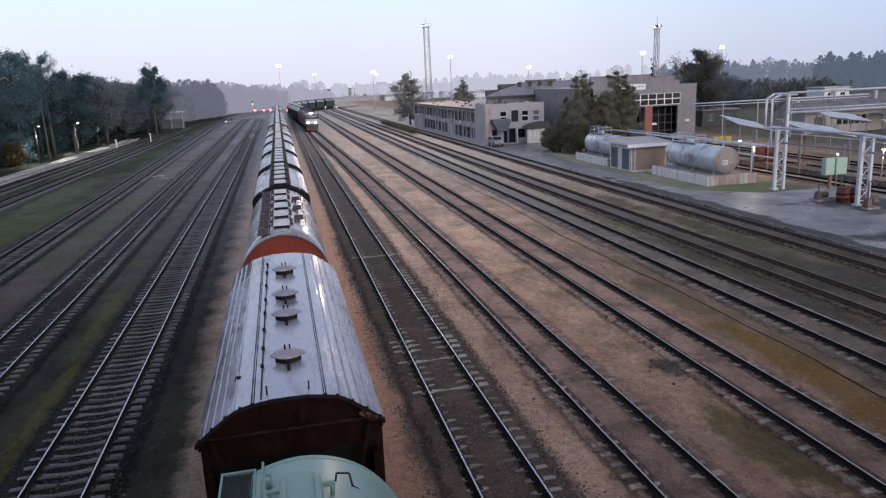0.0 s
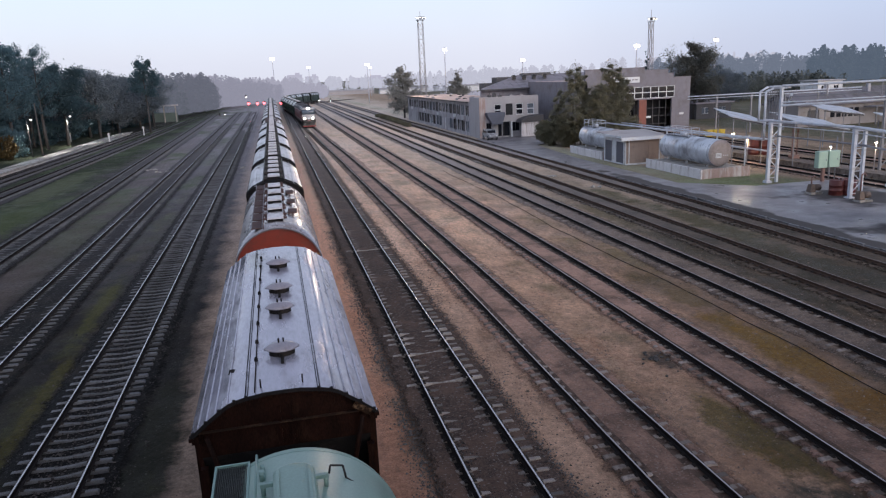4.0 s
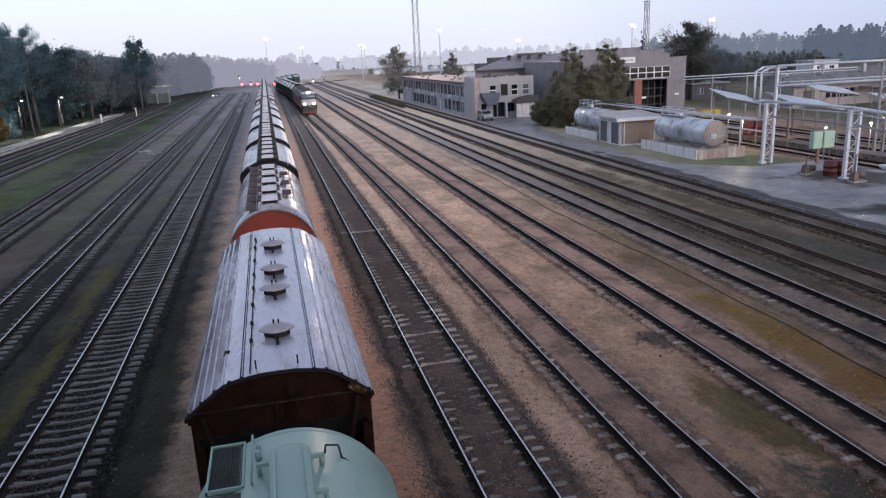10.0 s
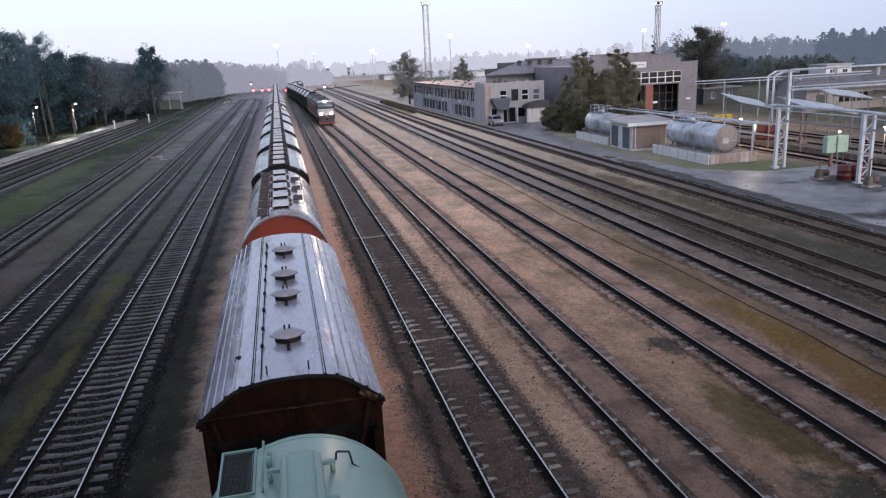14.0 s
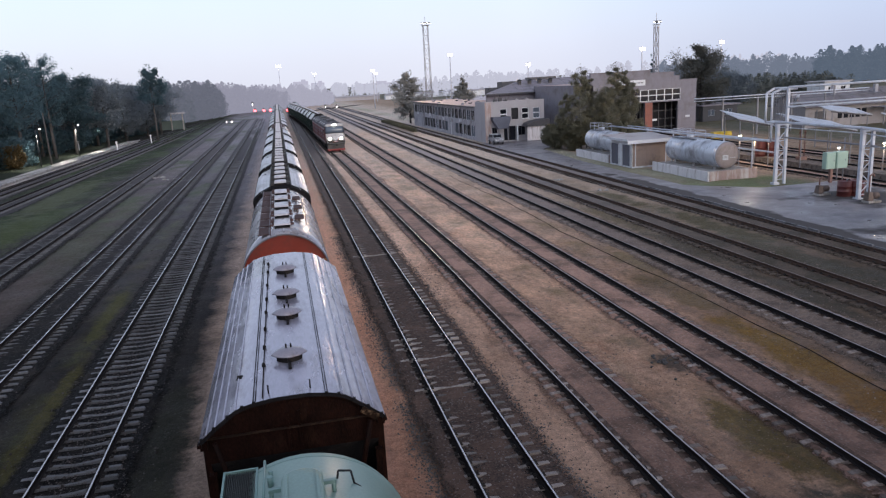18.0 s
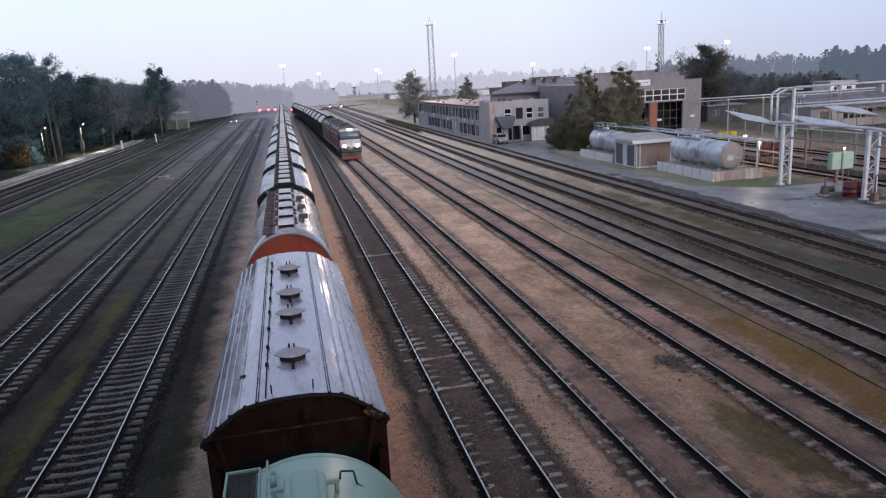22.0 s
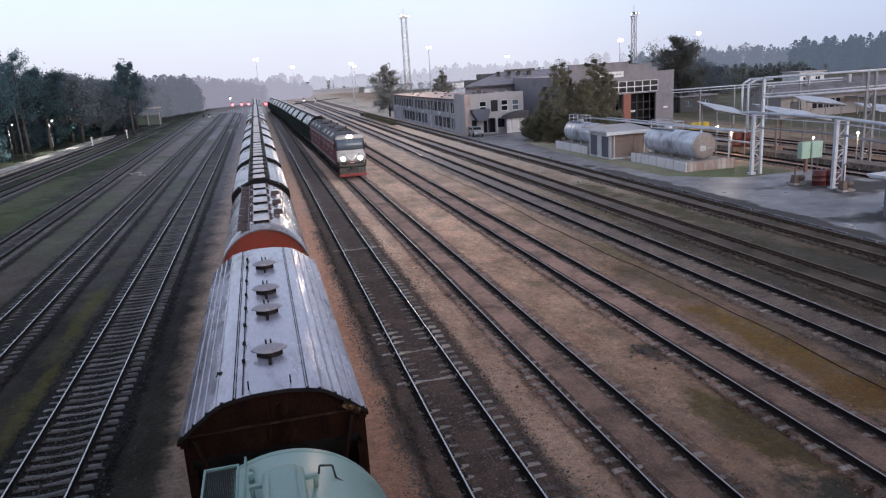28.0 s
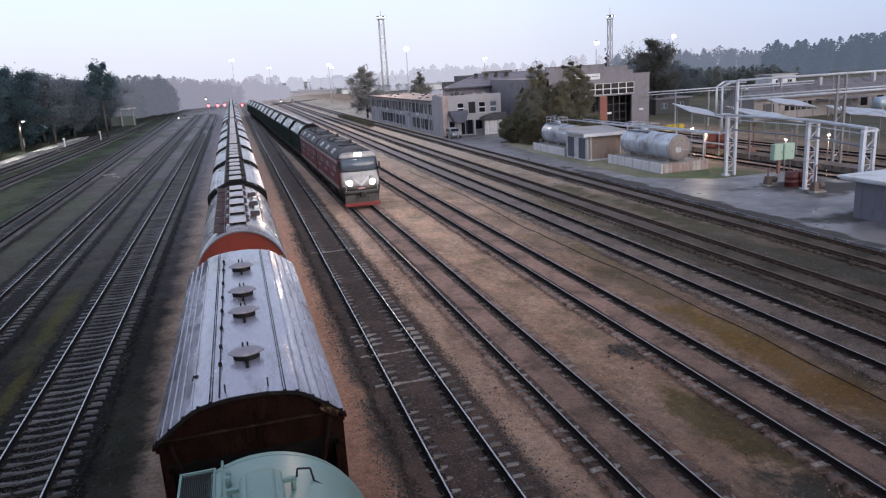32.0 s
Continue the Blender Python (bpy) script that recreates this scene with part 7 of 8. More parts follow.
for x, y in ((39.75, 43.9), (40.55, 43.6)):
    barrel(x, y, 0.48, 1.15, "dark red steel barrel on the wet apron")
for x, y in ((48.0, 64.6), (48.9, 64.0), (49.6, 65.2)):
    barrel(x, y, 0.55, 2.05, "tall dark red drum by the loading track")


def pump_stand(x, y, label, mt):
    p = thing("pump_stand", pose(x, y, -0.2), label, "pump")
    b = Build()
    b.box(0, 0, 0.45, 0.9, 0.8, 0.7, top=0.85)
    part("housing", b, mt, p, bevel=0.05)
    for dx in (-0.25, 0.3):
        b = Build()
        b.rod((dx, 0, 0.7), (dx, 0, 3.0), 0.06, n=8)
        b.rod((dx, 0, 3.0), (dx, 0, 3.35), 0.12, 0.05, n=8)
        part("standpipe", b, PINKSTEEL, p)
    b = Build()
    b.lathe((0.55, -0.1, 0.5), (1, 0, 0), [(0, 0.32), (0.05, 0.34), (0.08, 0.30), (0.05, 0.28), (0, 0.32)], 18)
    part("hand_wheel", b, PINKSTEEL, p)


pump_stand(49.1, 60.0, "pinkish pump with two standpipes", PINKSTEEL)


def pump_unit(x, y, h, label):
    """A squat pump with a rounded casing, a motor and a bent pipe."""
    p = thing("pump_unit", pose(x, y, -0.2), label, "pump", "pumps on the apron")
    b = Build()
    b.box(0.1, 0, 0.09, 1.0, 0.7, 0.18)
    part("base_plate", b, CONC, p)
    b = Build()
    b.box(-0.15, 0, 0.48, 0.5, 0.55, 0.62, top=0.72)
    part("casing", b, PUMPBROWN, p, bevel=0.08)
    b = Build()
    b.lathe((0.1, 0, 0.5), (1, 0, 0), [(0, 0), (0, 0.24), (0.45, 0.24), (0.5, 0.18), (0.5, 0)], 14)
    part("motor", b, PUMPBROWN, p)
    b = Build()
    b.pipe([(-0.15, 0, 0.8), (-0.15, 0, h), (0.15, 0.1, h + 0.12), (0.4, 0.2, h - 0.1)], 0.05, 8)
    part("riser_pipe", b, PINKSTEEL, p)


pump_unit(38.7, 45.0, 1.25, "pinkish pump with a bent riser pipe beside the barrels")
pump_unit(39.3, 41.0, 1.9, "pinkish pump standing below the pipe gantry")


def green_cabinet():
    c = thing("switch_cabinet", pose(43.3, 49.4, -0.2), "two pale green switch cabinets on a pinkish post", "cabinet")
    b = Build()
    b.box(0, 0, 0.7, 0.22, 0.22, 1.5)
    part("post", b, PINKSTEEL, c)
    for i, dx in enumerate((-0.25, 0.82)):
        b = Build()
        b.box(dx, 0, 1.85, 0.85 + 0.2 * i, 0.5, 1.35)
        cb = part("cabinet_box", b, PALEGREEN, c, bevel=0.03)
        b = Build()
        b.box(dx, -0.26, 1.85, 0.7 + 0.2 * i, 0.03, 1.2)
        d = part("door", b, PALEGREEN, cb, bevel=0.01)
        b = Build()
        b.box(dx + 0.25, -0.29, 1.85, 0.04, 0.04, 0.16)
        part("handle", b, STEELG, d)
    b = Build()
    b.rod((1.15, 0, 0), (1.15, 0, 3.6), 0.05, n=8)
    part("conduit", b, STEELG, c)


green_cabinet()


def yard_lamp(x, y, h, label, mt=None, arm=0.0, size=0.16, pole_r=0.06):
    p = thing("yard_lamp", pose(x, y, -0.2), label, "street lamp", "yard lamps")
    b = Build()
    b.rod((0, 0, 0), (0, 0, h + 0.2), pole_r, pole_r * 0.7, n=8)
    if arm:
        b.rod((0, 0, h + 0.15), (arm, 0, h + 0.25), pole_r * 0.6, n=6)
    part("pole", b, MASTM, p)
    b = Build()
    b.lathe((arm, 0, h + 0.2), (0, 0, -1), [(-0.08, 0), (-0.06, size * 0.8), (0.06, size), (0.08, size)], 14)
    hd = part("lamp_head", b, STEELG, p)
    b = Build()
    b.lathe((arm, 0, h + 0.12), (0, 0, -1), [(0, size * 0.95), (size * 0.6, size * 0.75), (size, 0.0)], 14)
    part("lamp_glass", b, mt or LAMPWARM, hd, "glowing lamp glass")
    return p


yard_lamp(47.2, 67.0, 2.4, "lit yard lamp on a thin post", size=0.17)
yard_lamp(45.6, 62.4, 2.5, "lit yard lamp on a thin post", size=0.24)
yard_lamp(44.7, 50.3, 2.6, "lit white tube lamp on a post", LAMPWHITE, size=0.10)
yard_lamp(51.0, 52.2, 2.4, "lit yard lamp by the pipe bridge", size=0.14)

for i in range(3):
    c = thing("yellow_container", pose(58.4 + i * 0.95, 88.5, -0.25), "yellow sheet-metal container in a row", "container", "yellow containers")
    b = Build()
    b.box(0, 0, 0.45, 0.85, 0.9, 0.85)
    bx = part("box", b, YELLOW, c, bevel=0.04)
    for k in range(4):
        b = Build()
        b.box(-0.3 + k * 0.2, -0.46, 0.45, 0.04, 0.03, 0.7)
        part("rib", b, YELLOW, bx)
    b = Build()
    b.box(0, 0, 0.9, 0.9, 0.94, 0.05)
    part("lid", b, YELLOW, c)


def car():
    c = thing("jeep", pose(31.75, 104.6, -0.16, 0, 0, 92) @ Matrix.Scale(0.86, 4), "silver off-road car parked by the office entrance", "car")
    b = Build()
    prof = [(-1.9, 0.45), (-1.9, 0.95), (-1.75, 1.05), (-0.95, 1.12), (-0.55, 1.72), (1.45, 1.75), (1.75, 1.1), (1.85, 0.95), (1.85, 0.45)]
    b.extrude([(y, z) for y, z in prof], -0.82, 0.82)
    part("body", b, CARW, c, bevel=0.06)
    for sy in (-0.83, 0.83):
        for x0, x1 in ((-0.62, 0.25), (0.35, 1.4)):
            b = Build()
            b.box((x0 + x1) / 2, sy, 1.40, x1 - x0, 0.02, 0.44, top=0.94)
            part("side_window", b, WINDOW, c)
        for x in (-1.15, 1.15):
            b = Build()
            b.lathe((x, sy, 0.36), (0, 1, 0), [(-0.10, 0.2), (-0.10, 0.34), (-0.06, 0.36), (0.06, 0.36), (0.10, 0.34), (0.10, 0.2)], 20)
            wh = part("wheel", b, TYRE, c)
            b = Build()
            b.lathe((x, sy, 0.36), (0, 1, 0), [(-0.105, 0), (-0.10, 0.2), (0.10, 0.2), (0.105, 0)], 16)
            part("rim", b, MASTM, wh)
    for x, z, mt, nm in ((-0.78, 1.42, WINDOW, "windscreen"), (1.62, 1.42, WINDOW, "rear_window")):
        b = Build()
        b.box(x, 0, z, 0.04, 1.4, 0.5, tilt=0.55 if x < 0 else -0.35)
        part(nm, b, mt, c)
    for sy in (-0.6, 0.6):
        b = Build()
        b.rod((-1.9, sy, 0.8), (-1.94, sy, 0.8), 0.11, n=12)
        part("headlight", b, WHITE, c)
        b = Build()
        b.box(1.86, sy, 0.9, 0.03, 0.18, 0.26)
        part("tail_light", b, DARKRED, c)
    for x in (-1.95, 1.9):
        b = Build()
        b.box(x, 0, 0.55, 0.12, 1.6, 0.2)
        part("bumper", b, STEELG, c, bevel=0.03)


car()


def plain_house(x, y, w, d, h, label, mt, roof_mt, rz=0, wins=0, pane=None):
    o = thing("low_building", pose(x, y, -0.25, 0, 0, rz), label, "building", "buildings behind the fuel yard")
    ops = [(w * (i + 0.5) / wins - 0.7, h * 0.35, w * (i + 0.5) / wins + 0.7, h * 0.75) for i in range(wins)]
    wl_ = part("wall", wall_build(w, h, 0.3, ops), mt, o)
    for q in ops:
        window(wl_, *q, cols=2, rows=1, pane_mt=pane, sill=False)
    b = Build()
    b.box(0.15, d / 2, h / 2, 0.3, d - 0.6, h)
    b.box(w - 0.15, d / 2, h / 2, 0.3, d - 0.6, h)
    b.box(w / 2, d - 0.15, h / 2, w, 0.3, h)
    part("rear_wall", b, mt, o)
    b = Build()
    b.box(w / 2, d / 2, h + 0.12, w + 0.8, d + 0.8, 0.24)
    part("roof", b, roof_mt, o)


CREAM = mat("cream_plaster", (0.285, 0.262, 0.262), 0.85, 0, 0.12, 4, 30, 0.1, (0.20, 0.17, 0.15), 0.45, 0.6)
ROOFBROWN = mat("grey_brown_sheet_roof", (0.165, 0.155, 0.172), 0.75, 0, 0.2, 4, 25, 0.12, (0.105, 0.095, 0.10), 0.45, 0.3)
plain_house(77.3, 125, 4.0, 6, 2.9, "small pale house with a brown roof behind the depot", CREAM, ROOFBROWN, 0, 2)
plain_house(74.6, 117, 7.0, 6, 2.75, "dark grey low shed with pale blue windows", DARKFASCIA, TINROOF, 0, 2, WINDOWL)
plain_house(128.0, 150, 7.0, 6, 4.4, "small white flat-roofed house by the woods", WHITE, PLASTERL, 0, 2)


def long_store():
    """A long low store under a big pitched sheet roof."""
    o = thing("store_building", pose(75.5, 92, -0.25, 0, 0, 0), "long cream store under a grey-brown pitched sheet roof", "building", "buildings behind the fuel yard")
    L, H, D = 44.0, 3.0, 7.0
    ops = [(5.6 + i * 1.05, 1.15, 6.45 + i * 1.05, 2.45) for i in range(5)] + [(20.0 + i * 3.2, 1.0, 21.4 + i * 3.2, 2.4) for i in range(7)] + [(1.6, 0.1, 3.6, 2.4)]
    w = part("wall", wall_build(L, H, 0.3, ops), CREAM, o)
    for q in ops[:-1]:
        window(w, *q, cols=1, rows=1, frame_mt=DARKFASCIA, sill=False)
    c = Build()
    c.box(2.6, 0.2, 1.25, 1.95, 0.06, 2.25)
    part("door", c, DARKFASCIA, w)
    c = Build()
    c.box(0.15, D / 2, H / 2, 0.3, D - 0.6, H)
    c.box(L - 0.15, D / 2, H / 2, 0.3, D - 0.6, H)
    c.box(L / 2, D - 0.15, H / 2, L, 0.3, H)
    for x in (0.0, L - 0.3):
        g = [(x, 0, H), (x, D, H), (x, D / 2, H + 2.2)]
        c.poly(g[::-1])
        c.poly([(q[0] + 0.3, q[1], q[2]) for q in g])
    part("rear_wall", c, CREAM, o)
    for sy in (0, 1):
        c = Build()
        y0, y1 = (-0.7, D / 2) if not sy else (D + 0.7, D / 2)
        q = [(-0.6, y0, H + 0.12), (L + 0.6, y0, H + 0.12), (L + 0.6, y1, H + 2.3), (-0.6, y1, H + 2.3)]
        c.poly(q if not sy else q[::-1])
        r = part("roof", c, ROOFBROWN, o)
        md = r.modifiers.new("thick", "SOLIDIFY")
        md.thickness = 0.1
        for i in range(22 if not sy else 0):
            k = Build()
            x = 1.0 + i * 2.0
            k.rod((x, -0.7, H + 0.15), (x, D / 2, H + 2.33), 0.03, n=4)
            part("roof_seam", k, ROOFBROWN, r)
    for x, z in ((6.0, 1.6), (13.5, 1.2), (24.0, 1.5), (33.0, 1.3)):
        c = Build()
        c.box(x, D / 2 - 1.8, H + 1.6 + z / 2, 0.5, 0.5, z)
        part("chimney", c, PLASTER, o)
    c = Build()
    c.box(15.5, -1.6, H - 0.45, 9.0, 2.4, 0.14)
    part("porch_roof", c, ROOFBROWN, o)
    for x in (11.3, 15.5, 19.7):
        c = Build()
        c.box(x, -2.6, (H - 0.5) / 2, 0.14, 0.14, H - 0.5)
        part("porch_post", c, STEELG, o)


long_store()
BLUETANK = mat("blue_grey_tank_paint", (0.36, 0.42, 0.50), 0.4, 0.1, 0.2, 5, 30, 0.1, (0.20, 0.22, 0.24), 0.4, 0.7)


def small_tank(x, y, zc, r, L):
    t = thing("storage_tank", pose(x, y, -0.25), "small blue-grey storage tank on blocks in the back of the yard", "storage tank", "storage tanks")
    b = Build()
    b.lathe((0, 0, zc), (1, 0, 0), [(0, 0), (0.08, r * 0.6), (0.22, r * 0.93), (0.35, r), (L - 0.35, r), (L - 0.22, r * 0.93), (L - 0.08, r * 0.6), (L, 0)], 24)
    part("shell", b, BLUETANK, t)
    b = Build()
    b.rod((L * 0.5, 0, zc + r - 0.05), (L * 0.5, 0, zc + r + 0.22), 0.25, n=12)
    part("manhole", b, BLUETANK, t)
    for u in (0.22, 0.78):
        b = Build()
        b.box(L * u, 0, (zc - r * 0.8) / 2, 0.4, r * 1.4, zc - r * 0.8)
        part("block", b, CONC, t)


small_tank(92.0, 86.0, 1.75, 0.9, 4.2)
small_tank(97.2, 86.4, 1.75, 0.9, 4.2)
small_tank(102.4, 86.0, 1.75, 0.9, 4.2)


# fence-like posts and wire behind the depot
f = thing("cable_line", pose(0, 0, 0), "row of grey posts carrying pale pipes behind the depot", "pipe line")
for x in (60.5, 66.0, 71.5, 77.0):
    b = Build()
    b.box(x, 90, 2.5, 0.20, 0.20, 5.4)
    part("post", b, STEELG, f)
for z, r in ((5.25, 0.09), (4.9, 0.06)):
    b = Build()
    b.rod((56, 90, z), (84, 89.6, z), r, n=8)
    part("pipe", b, PIPEWHITE, f)


# ---- light masts ----
def lattice_mast(x, y, h, w, label, lamps=6, lamp_size=0.2):
    m = thing("light_mast", pose(x, y, -0.25), label, "light mast", "light masts")
    b = Build()
    corners = [(-1, -1), (1, -1), (1, 1), (-1, 1)]
    n = max(6, int(h / 2.2))
    for sx, sy in corners:
        b.rod((sx * w, sy * w, 0), (sx * w * 0.8, sy * w * 0.8, h), 0.09, 0.07, n=6)
    for i in range(n):
        z0, z1 = h * i / n, h * (i + 1) / n
        q0, q1 = w * (1 - 0.2 * i / n), w * (1 - 0.2 * (i + 1) / n)
        for k in range(4):
            a, c = corners[k], corners[(k + 1) % 4]
            p, q = (a, c) if i % 2 else (c, a)
            b.rod((p[0] * q0, p[1] * q0, z0), (q[0] * q1, q[1] * q1, z1), 0.045, n=4)
            b.rod((a[0] * q1, a[1] * q1, z1), (c[0] * q1, c[1] * q1, z1), 0.04, n=4)
    part("lattice", b, MASTM, m)
    b = Build()
    b.box(0, 0, h + 0.05, w * 2.6, w * 2.6, 0.1)
    pf = part("platform", b, STEELG, m)
    b = Build()
    b.rod((0, 0, h), (0, 0, h + 2.2), 0.05, n=6)
    part("lightning_rod", b, MASTM, m)
    for i in range(lamps):
        a = -2.6 + 2.1 * i / max(1, lamps - 1)
        b = Build()
        px, py = math.cos(a) * w * 1.5, math.sin(a) * w * 1.5
        b.box(px, py, h + 0.55, 0.5, 0.4, 0.45, rz=a)
        hd = part("floodlight", b, STEELG, pf)
        b = Build()
        b.lathe((px + math.cos(a) * 0.22, py + math.sin(a) * 0.22, h + 0.5), (math.cos(a), math.sin(a), -0.3), [(0, lamp_size * 0.5), (0.05, lamp_size * 0.42), (0.08, 0)], 12)
        part("lamp_glass", b, LAMPWARM, hd, "glowing floodlight glass")
    return m


lattice_mast(39.6, 190.0, 24.0, 0.75, "tall lattice light mast with lit floodlights")
lattice_mast(72.4, 130.0, 18.0, 0.42, "slim lattice mast with a lamp platform", 3, 0.25)


def pole_lamp(x, y, h, label, size=0.5):
    p = thing("light_mast", pose(x, y, -0.25), label, "light mast", "light masts")
    b = Build()
    b.rod((0, 0, 0), (0, 0, h), 0.22, 0.12, n=8)
    part("pole", b, FARPOLE, p)
    b = Build()
    for dz in (0.1, 0.1 + 1.3 * size):
        b.box(0, 0, h + dz, 5.2 * size, 0.3, 0.12)
    b.box(0, 0, h + 0.4, 0.16, 0.16, 0.9)
    hd = part("lamp_bracket", b, STEELG, p)
    # two rows of four lamps, added to fill the width of the light's halo
    for dz in (0.12, 0.12 + 1.3 * size):
        for i in range(4):
            b = Build()
            dx = (i - 1.5) * 1.35 * size
            b.lathe((dx, -0.2, h + dz), (0, -1, -0.25), [(-0.12, size * 0.3), (0, size * 0.62), (0.06, size * 0.55), (0.1, 0)], 12)
            part("lamp_glass", b, LAMPWARM, hd, "glowing lamp glass")


for x, y, h, s in ((80.1, 150, 14.0, 0.25), (99.8, 150, 14.6, 0.24), (71.1, 200, 12.7, 0.28), (48.2, 200, 16.4, 0.26), (39.4, 300, 15.0, 0.35), (2.4, 400, 21.5, 0.55), (56.7, 420, 15.5, 0.4), (22, 420, 17.0, 0.4)):
    pole_lamp(x, y, h, "tall pole with lit floodlights", s)
mast_light = new("mast_light", bpy.data.lights.new("mast_light", "SPOT"))
mast_light.data.energy, mast_light.data.color, mast_light.data.shadow_soft_size = 32000, (1.0, 0.70, 0.47), 1.0
mast_light.data.spot_size, mast_light.data.spot_blend = radians(70), 0.6
mast_light.matrix_world = look((38.2, 187.6, 24.8), (0, 40, 0))
for x, y, z, e in ((47.2, 66.7, 2.15, 110), (45.6, 62.1, 2.2, 220), (51.0, 51.9, 2.1, 110)):
    lp = new("yard_light", bpy.data.lights.new("yard_light", "POINT"))
    lp.data.energy, lp.data.color, lp.data.shadow_soft_size = e, (1.0, 0.75, 0.45), 0.2
    lp.location = (x, y, z)


# ---- trees and shrubs ----
def tree_meshes(seed, h, spread_, trunk_r, leaf, n_leaf, crown_from=0.3, limbs=11, bare=0.0, lean=0.0, droop=0.0, tip=0.25):
    """The meshes of one tree: a trunk with forking limbs and twigs, and a crown of small leaves round the twigs."""
    rr = random.Random(seed)
    b = Build()
    ends = []
    top = Vector((lean * h, 0, h))
    pts = [Vector((0, 0, 0)), Vector((lean * h * 0.3 + rr.uniform(-0.15, 0.15), rr.uniform(-0.15, 0.15), h * 0.35)),
           Vector((lean * h * 0.6 + rr.uniform(-0.3, 0.3), rr.uniform(-0.3, 0.3), h * 0.65)), top * 0.97]
    radii = [trunk_r, trunk_r * 0.75, trunk_r * 0.45, trunk_r * 0.12]
    for i in range(3):
        b.rod(pts[i], pts[i + 1], radii[i], radii[i + 1], n=8, caps=i == 0)

    def along(s):
        s = min(0.999, s) * 3
        i = int(s)
        return pts[i].lerp(pts[i + 1], s - i), radii[i] + (radii[i + 1] - radii[i]) * (s - i)

    for i in range(limbs):
        s = crown_from + (0.96 - crown_from) * i / (limbs - 1)
        p, r = along(s)
        a = i * 2.4 + rr.uniform(-0.4, 0.4)
        u = (s - crown_from) / (1 - crown_from)
        reach = spread_ * (0.55 + 0.55 * math.sin(math.pi * min(1, u * 0.85 + 0.15))) * rr.uniform(0.75, 1.15) * (1 - tip * u)
        rise = reach * rr.uniform(0.35, 0.75)
        q = p + Vector((math.cos(a) * reach, math.sin(a) * reach, rise - droop * reach))
        mid = p.lerp(q, 0.5) + Vector((0, 0, -0.10 * reach))
        b.rod(p, mid, r * 0.45, r * 0.28, n=5, caps=False)
        b.rod(mid, q, r * 0.28, r * 0.08, n=5, caps=False)
        for k in range(6):
            t = rr.uniform(0.25, 1.0)
            o = (p.lerp(mid, t * 2) if t < 0.5 else mid.lerp(q, t * 2 - 1))
            w = o + Vector((rr.gauss(0, 1), rr.gauss(0, 1), rr.gauss(0.35 - droop, 0.7))).normalized() * reach * rr.uniform(0.25, 0.5)
            b.rod(o, w, r * 0.12, r * 0.03, n=4, caps=False)
            ends.append((w, reach * 0.30))
            ends.append((o.lerp(w, 0.5), reach * 0.24))
        ends.append((q, reach * 0.3))
    ends.append((top, spread_ * 0.3))
    trunk = b
    c = Build()
    ends = [e for e in ends if rr.random() > bare]
    for i in range(n_leaf):
        e, rad = ends[i % len(ends)]
        d = Vector((rr.gauss(0, 1), rr.gauss(0, 1), rr.gauss(0, 0.8)))
        p = e + d * rad * 0.55 - Vector((0, 0, droop * abs(rr.gauss(0, 1)) * rad))
        s = leaf * rr.uniform(0.6, 1.3)
        u = Vector((rr.gauss(0, 1), rr.gauss(0, 1), rr.gauss(0, 1))).normalized()
        v = u.orthogonal().normalized() * s * 0.55
        u = u * s
        k = len(c.v)
        c.v += [tuple(p - u), tuple(p + v), tuple(p + u), tuple(p - v)]
        c.face((k, k + 1, k + 2, k + 3))
    return trunk, c


def tree(name, label, m, seed, bark, leaves, group="", **kw):
    t = thing(name, m, label, "tree" if "tree" in name or "birch" in name else "shrub", group)
    a, c = tree_meshes(seed, **kw)
    part("trunk", a, bark, t)
    part("crown", c, leaves, t)
    return t


WOOD = "trees along the railway"
left = [
    tree("tall_tree", "tall dark broadleaf tree with thinning top", pose(-43, 135, -0.3), 1, BARK, LEAFD, WOOD, h=17.5, spread_=4.6, trunk_r=0.36, leaf=0.15, n_leaf=11000, limbs=20, bare=0.34),
    tree("tall_tree", "dark green broadleaf tree", pose(-38.5, 150, -0.3), 2, BARK, LEAFD, WOOD, h=14.0, spread_=4.8, trunk_r=0.34, leaf=0.20, n_leaf=14000, limbs=16),
    tree("tall_tree", "half bare tree with fine branches", pose(-40, 142, -0.3), 3, BARK, LEAFD, WOOD, h=18.0, spread_=4.0, trunk_r=0.30, leaf=0.14, n_leaf=5200, limbs=20, bare=0.45),
    tree("tall_tree", "dense dark green tree", pose(-47, 120, -0.3), 4, BARK, LEAFD, WOOD, h=12.5, spread_=5.0, trunk_r=0.34, leaf=0.21, n_leaf=15000, crown_from=0.12, limbs=16),
]
bush = tree("shrub", "dark undergrowth shrub below the trees", pose(-42, 128, -0.3), 5, BARK, LEAFD, WOOD, h=4.2, spread_=2.6, trunk_r=0.09, leaf=0.22, n_leaf=6000, crown_from=0.05, limbs=12)
tree("tall_tree", "lone tree with a small round crown above the others", pose(-27.6, 176, -0.3), 6, BARK, LEAFD, WOOD, h=16.2, spread_=2.8, trunk_r=0.24, leaf=0.22, n_leaf=4500, crown_from=0.5, limbs=15)
# the farther trees take the leaf colour with haze painted in
left.append(tree("tall_tree", "grey-green broadleaf tree farther along the line", pose(-39.5, 172, -0.3), 7, BARK, LEAFHAZE, WOOD, h=14.0, spread_=4.8, trunk_r=0.34, leaf=0.20, n_leaf=14000, limbs=16, bare=0.1))
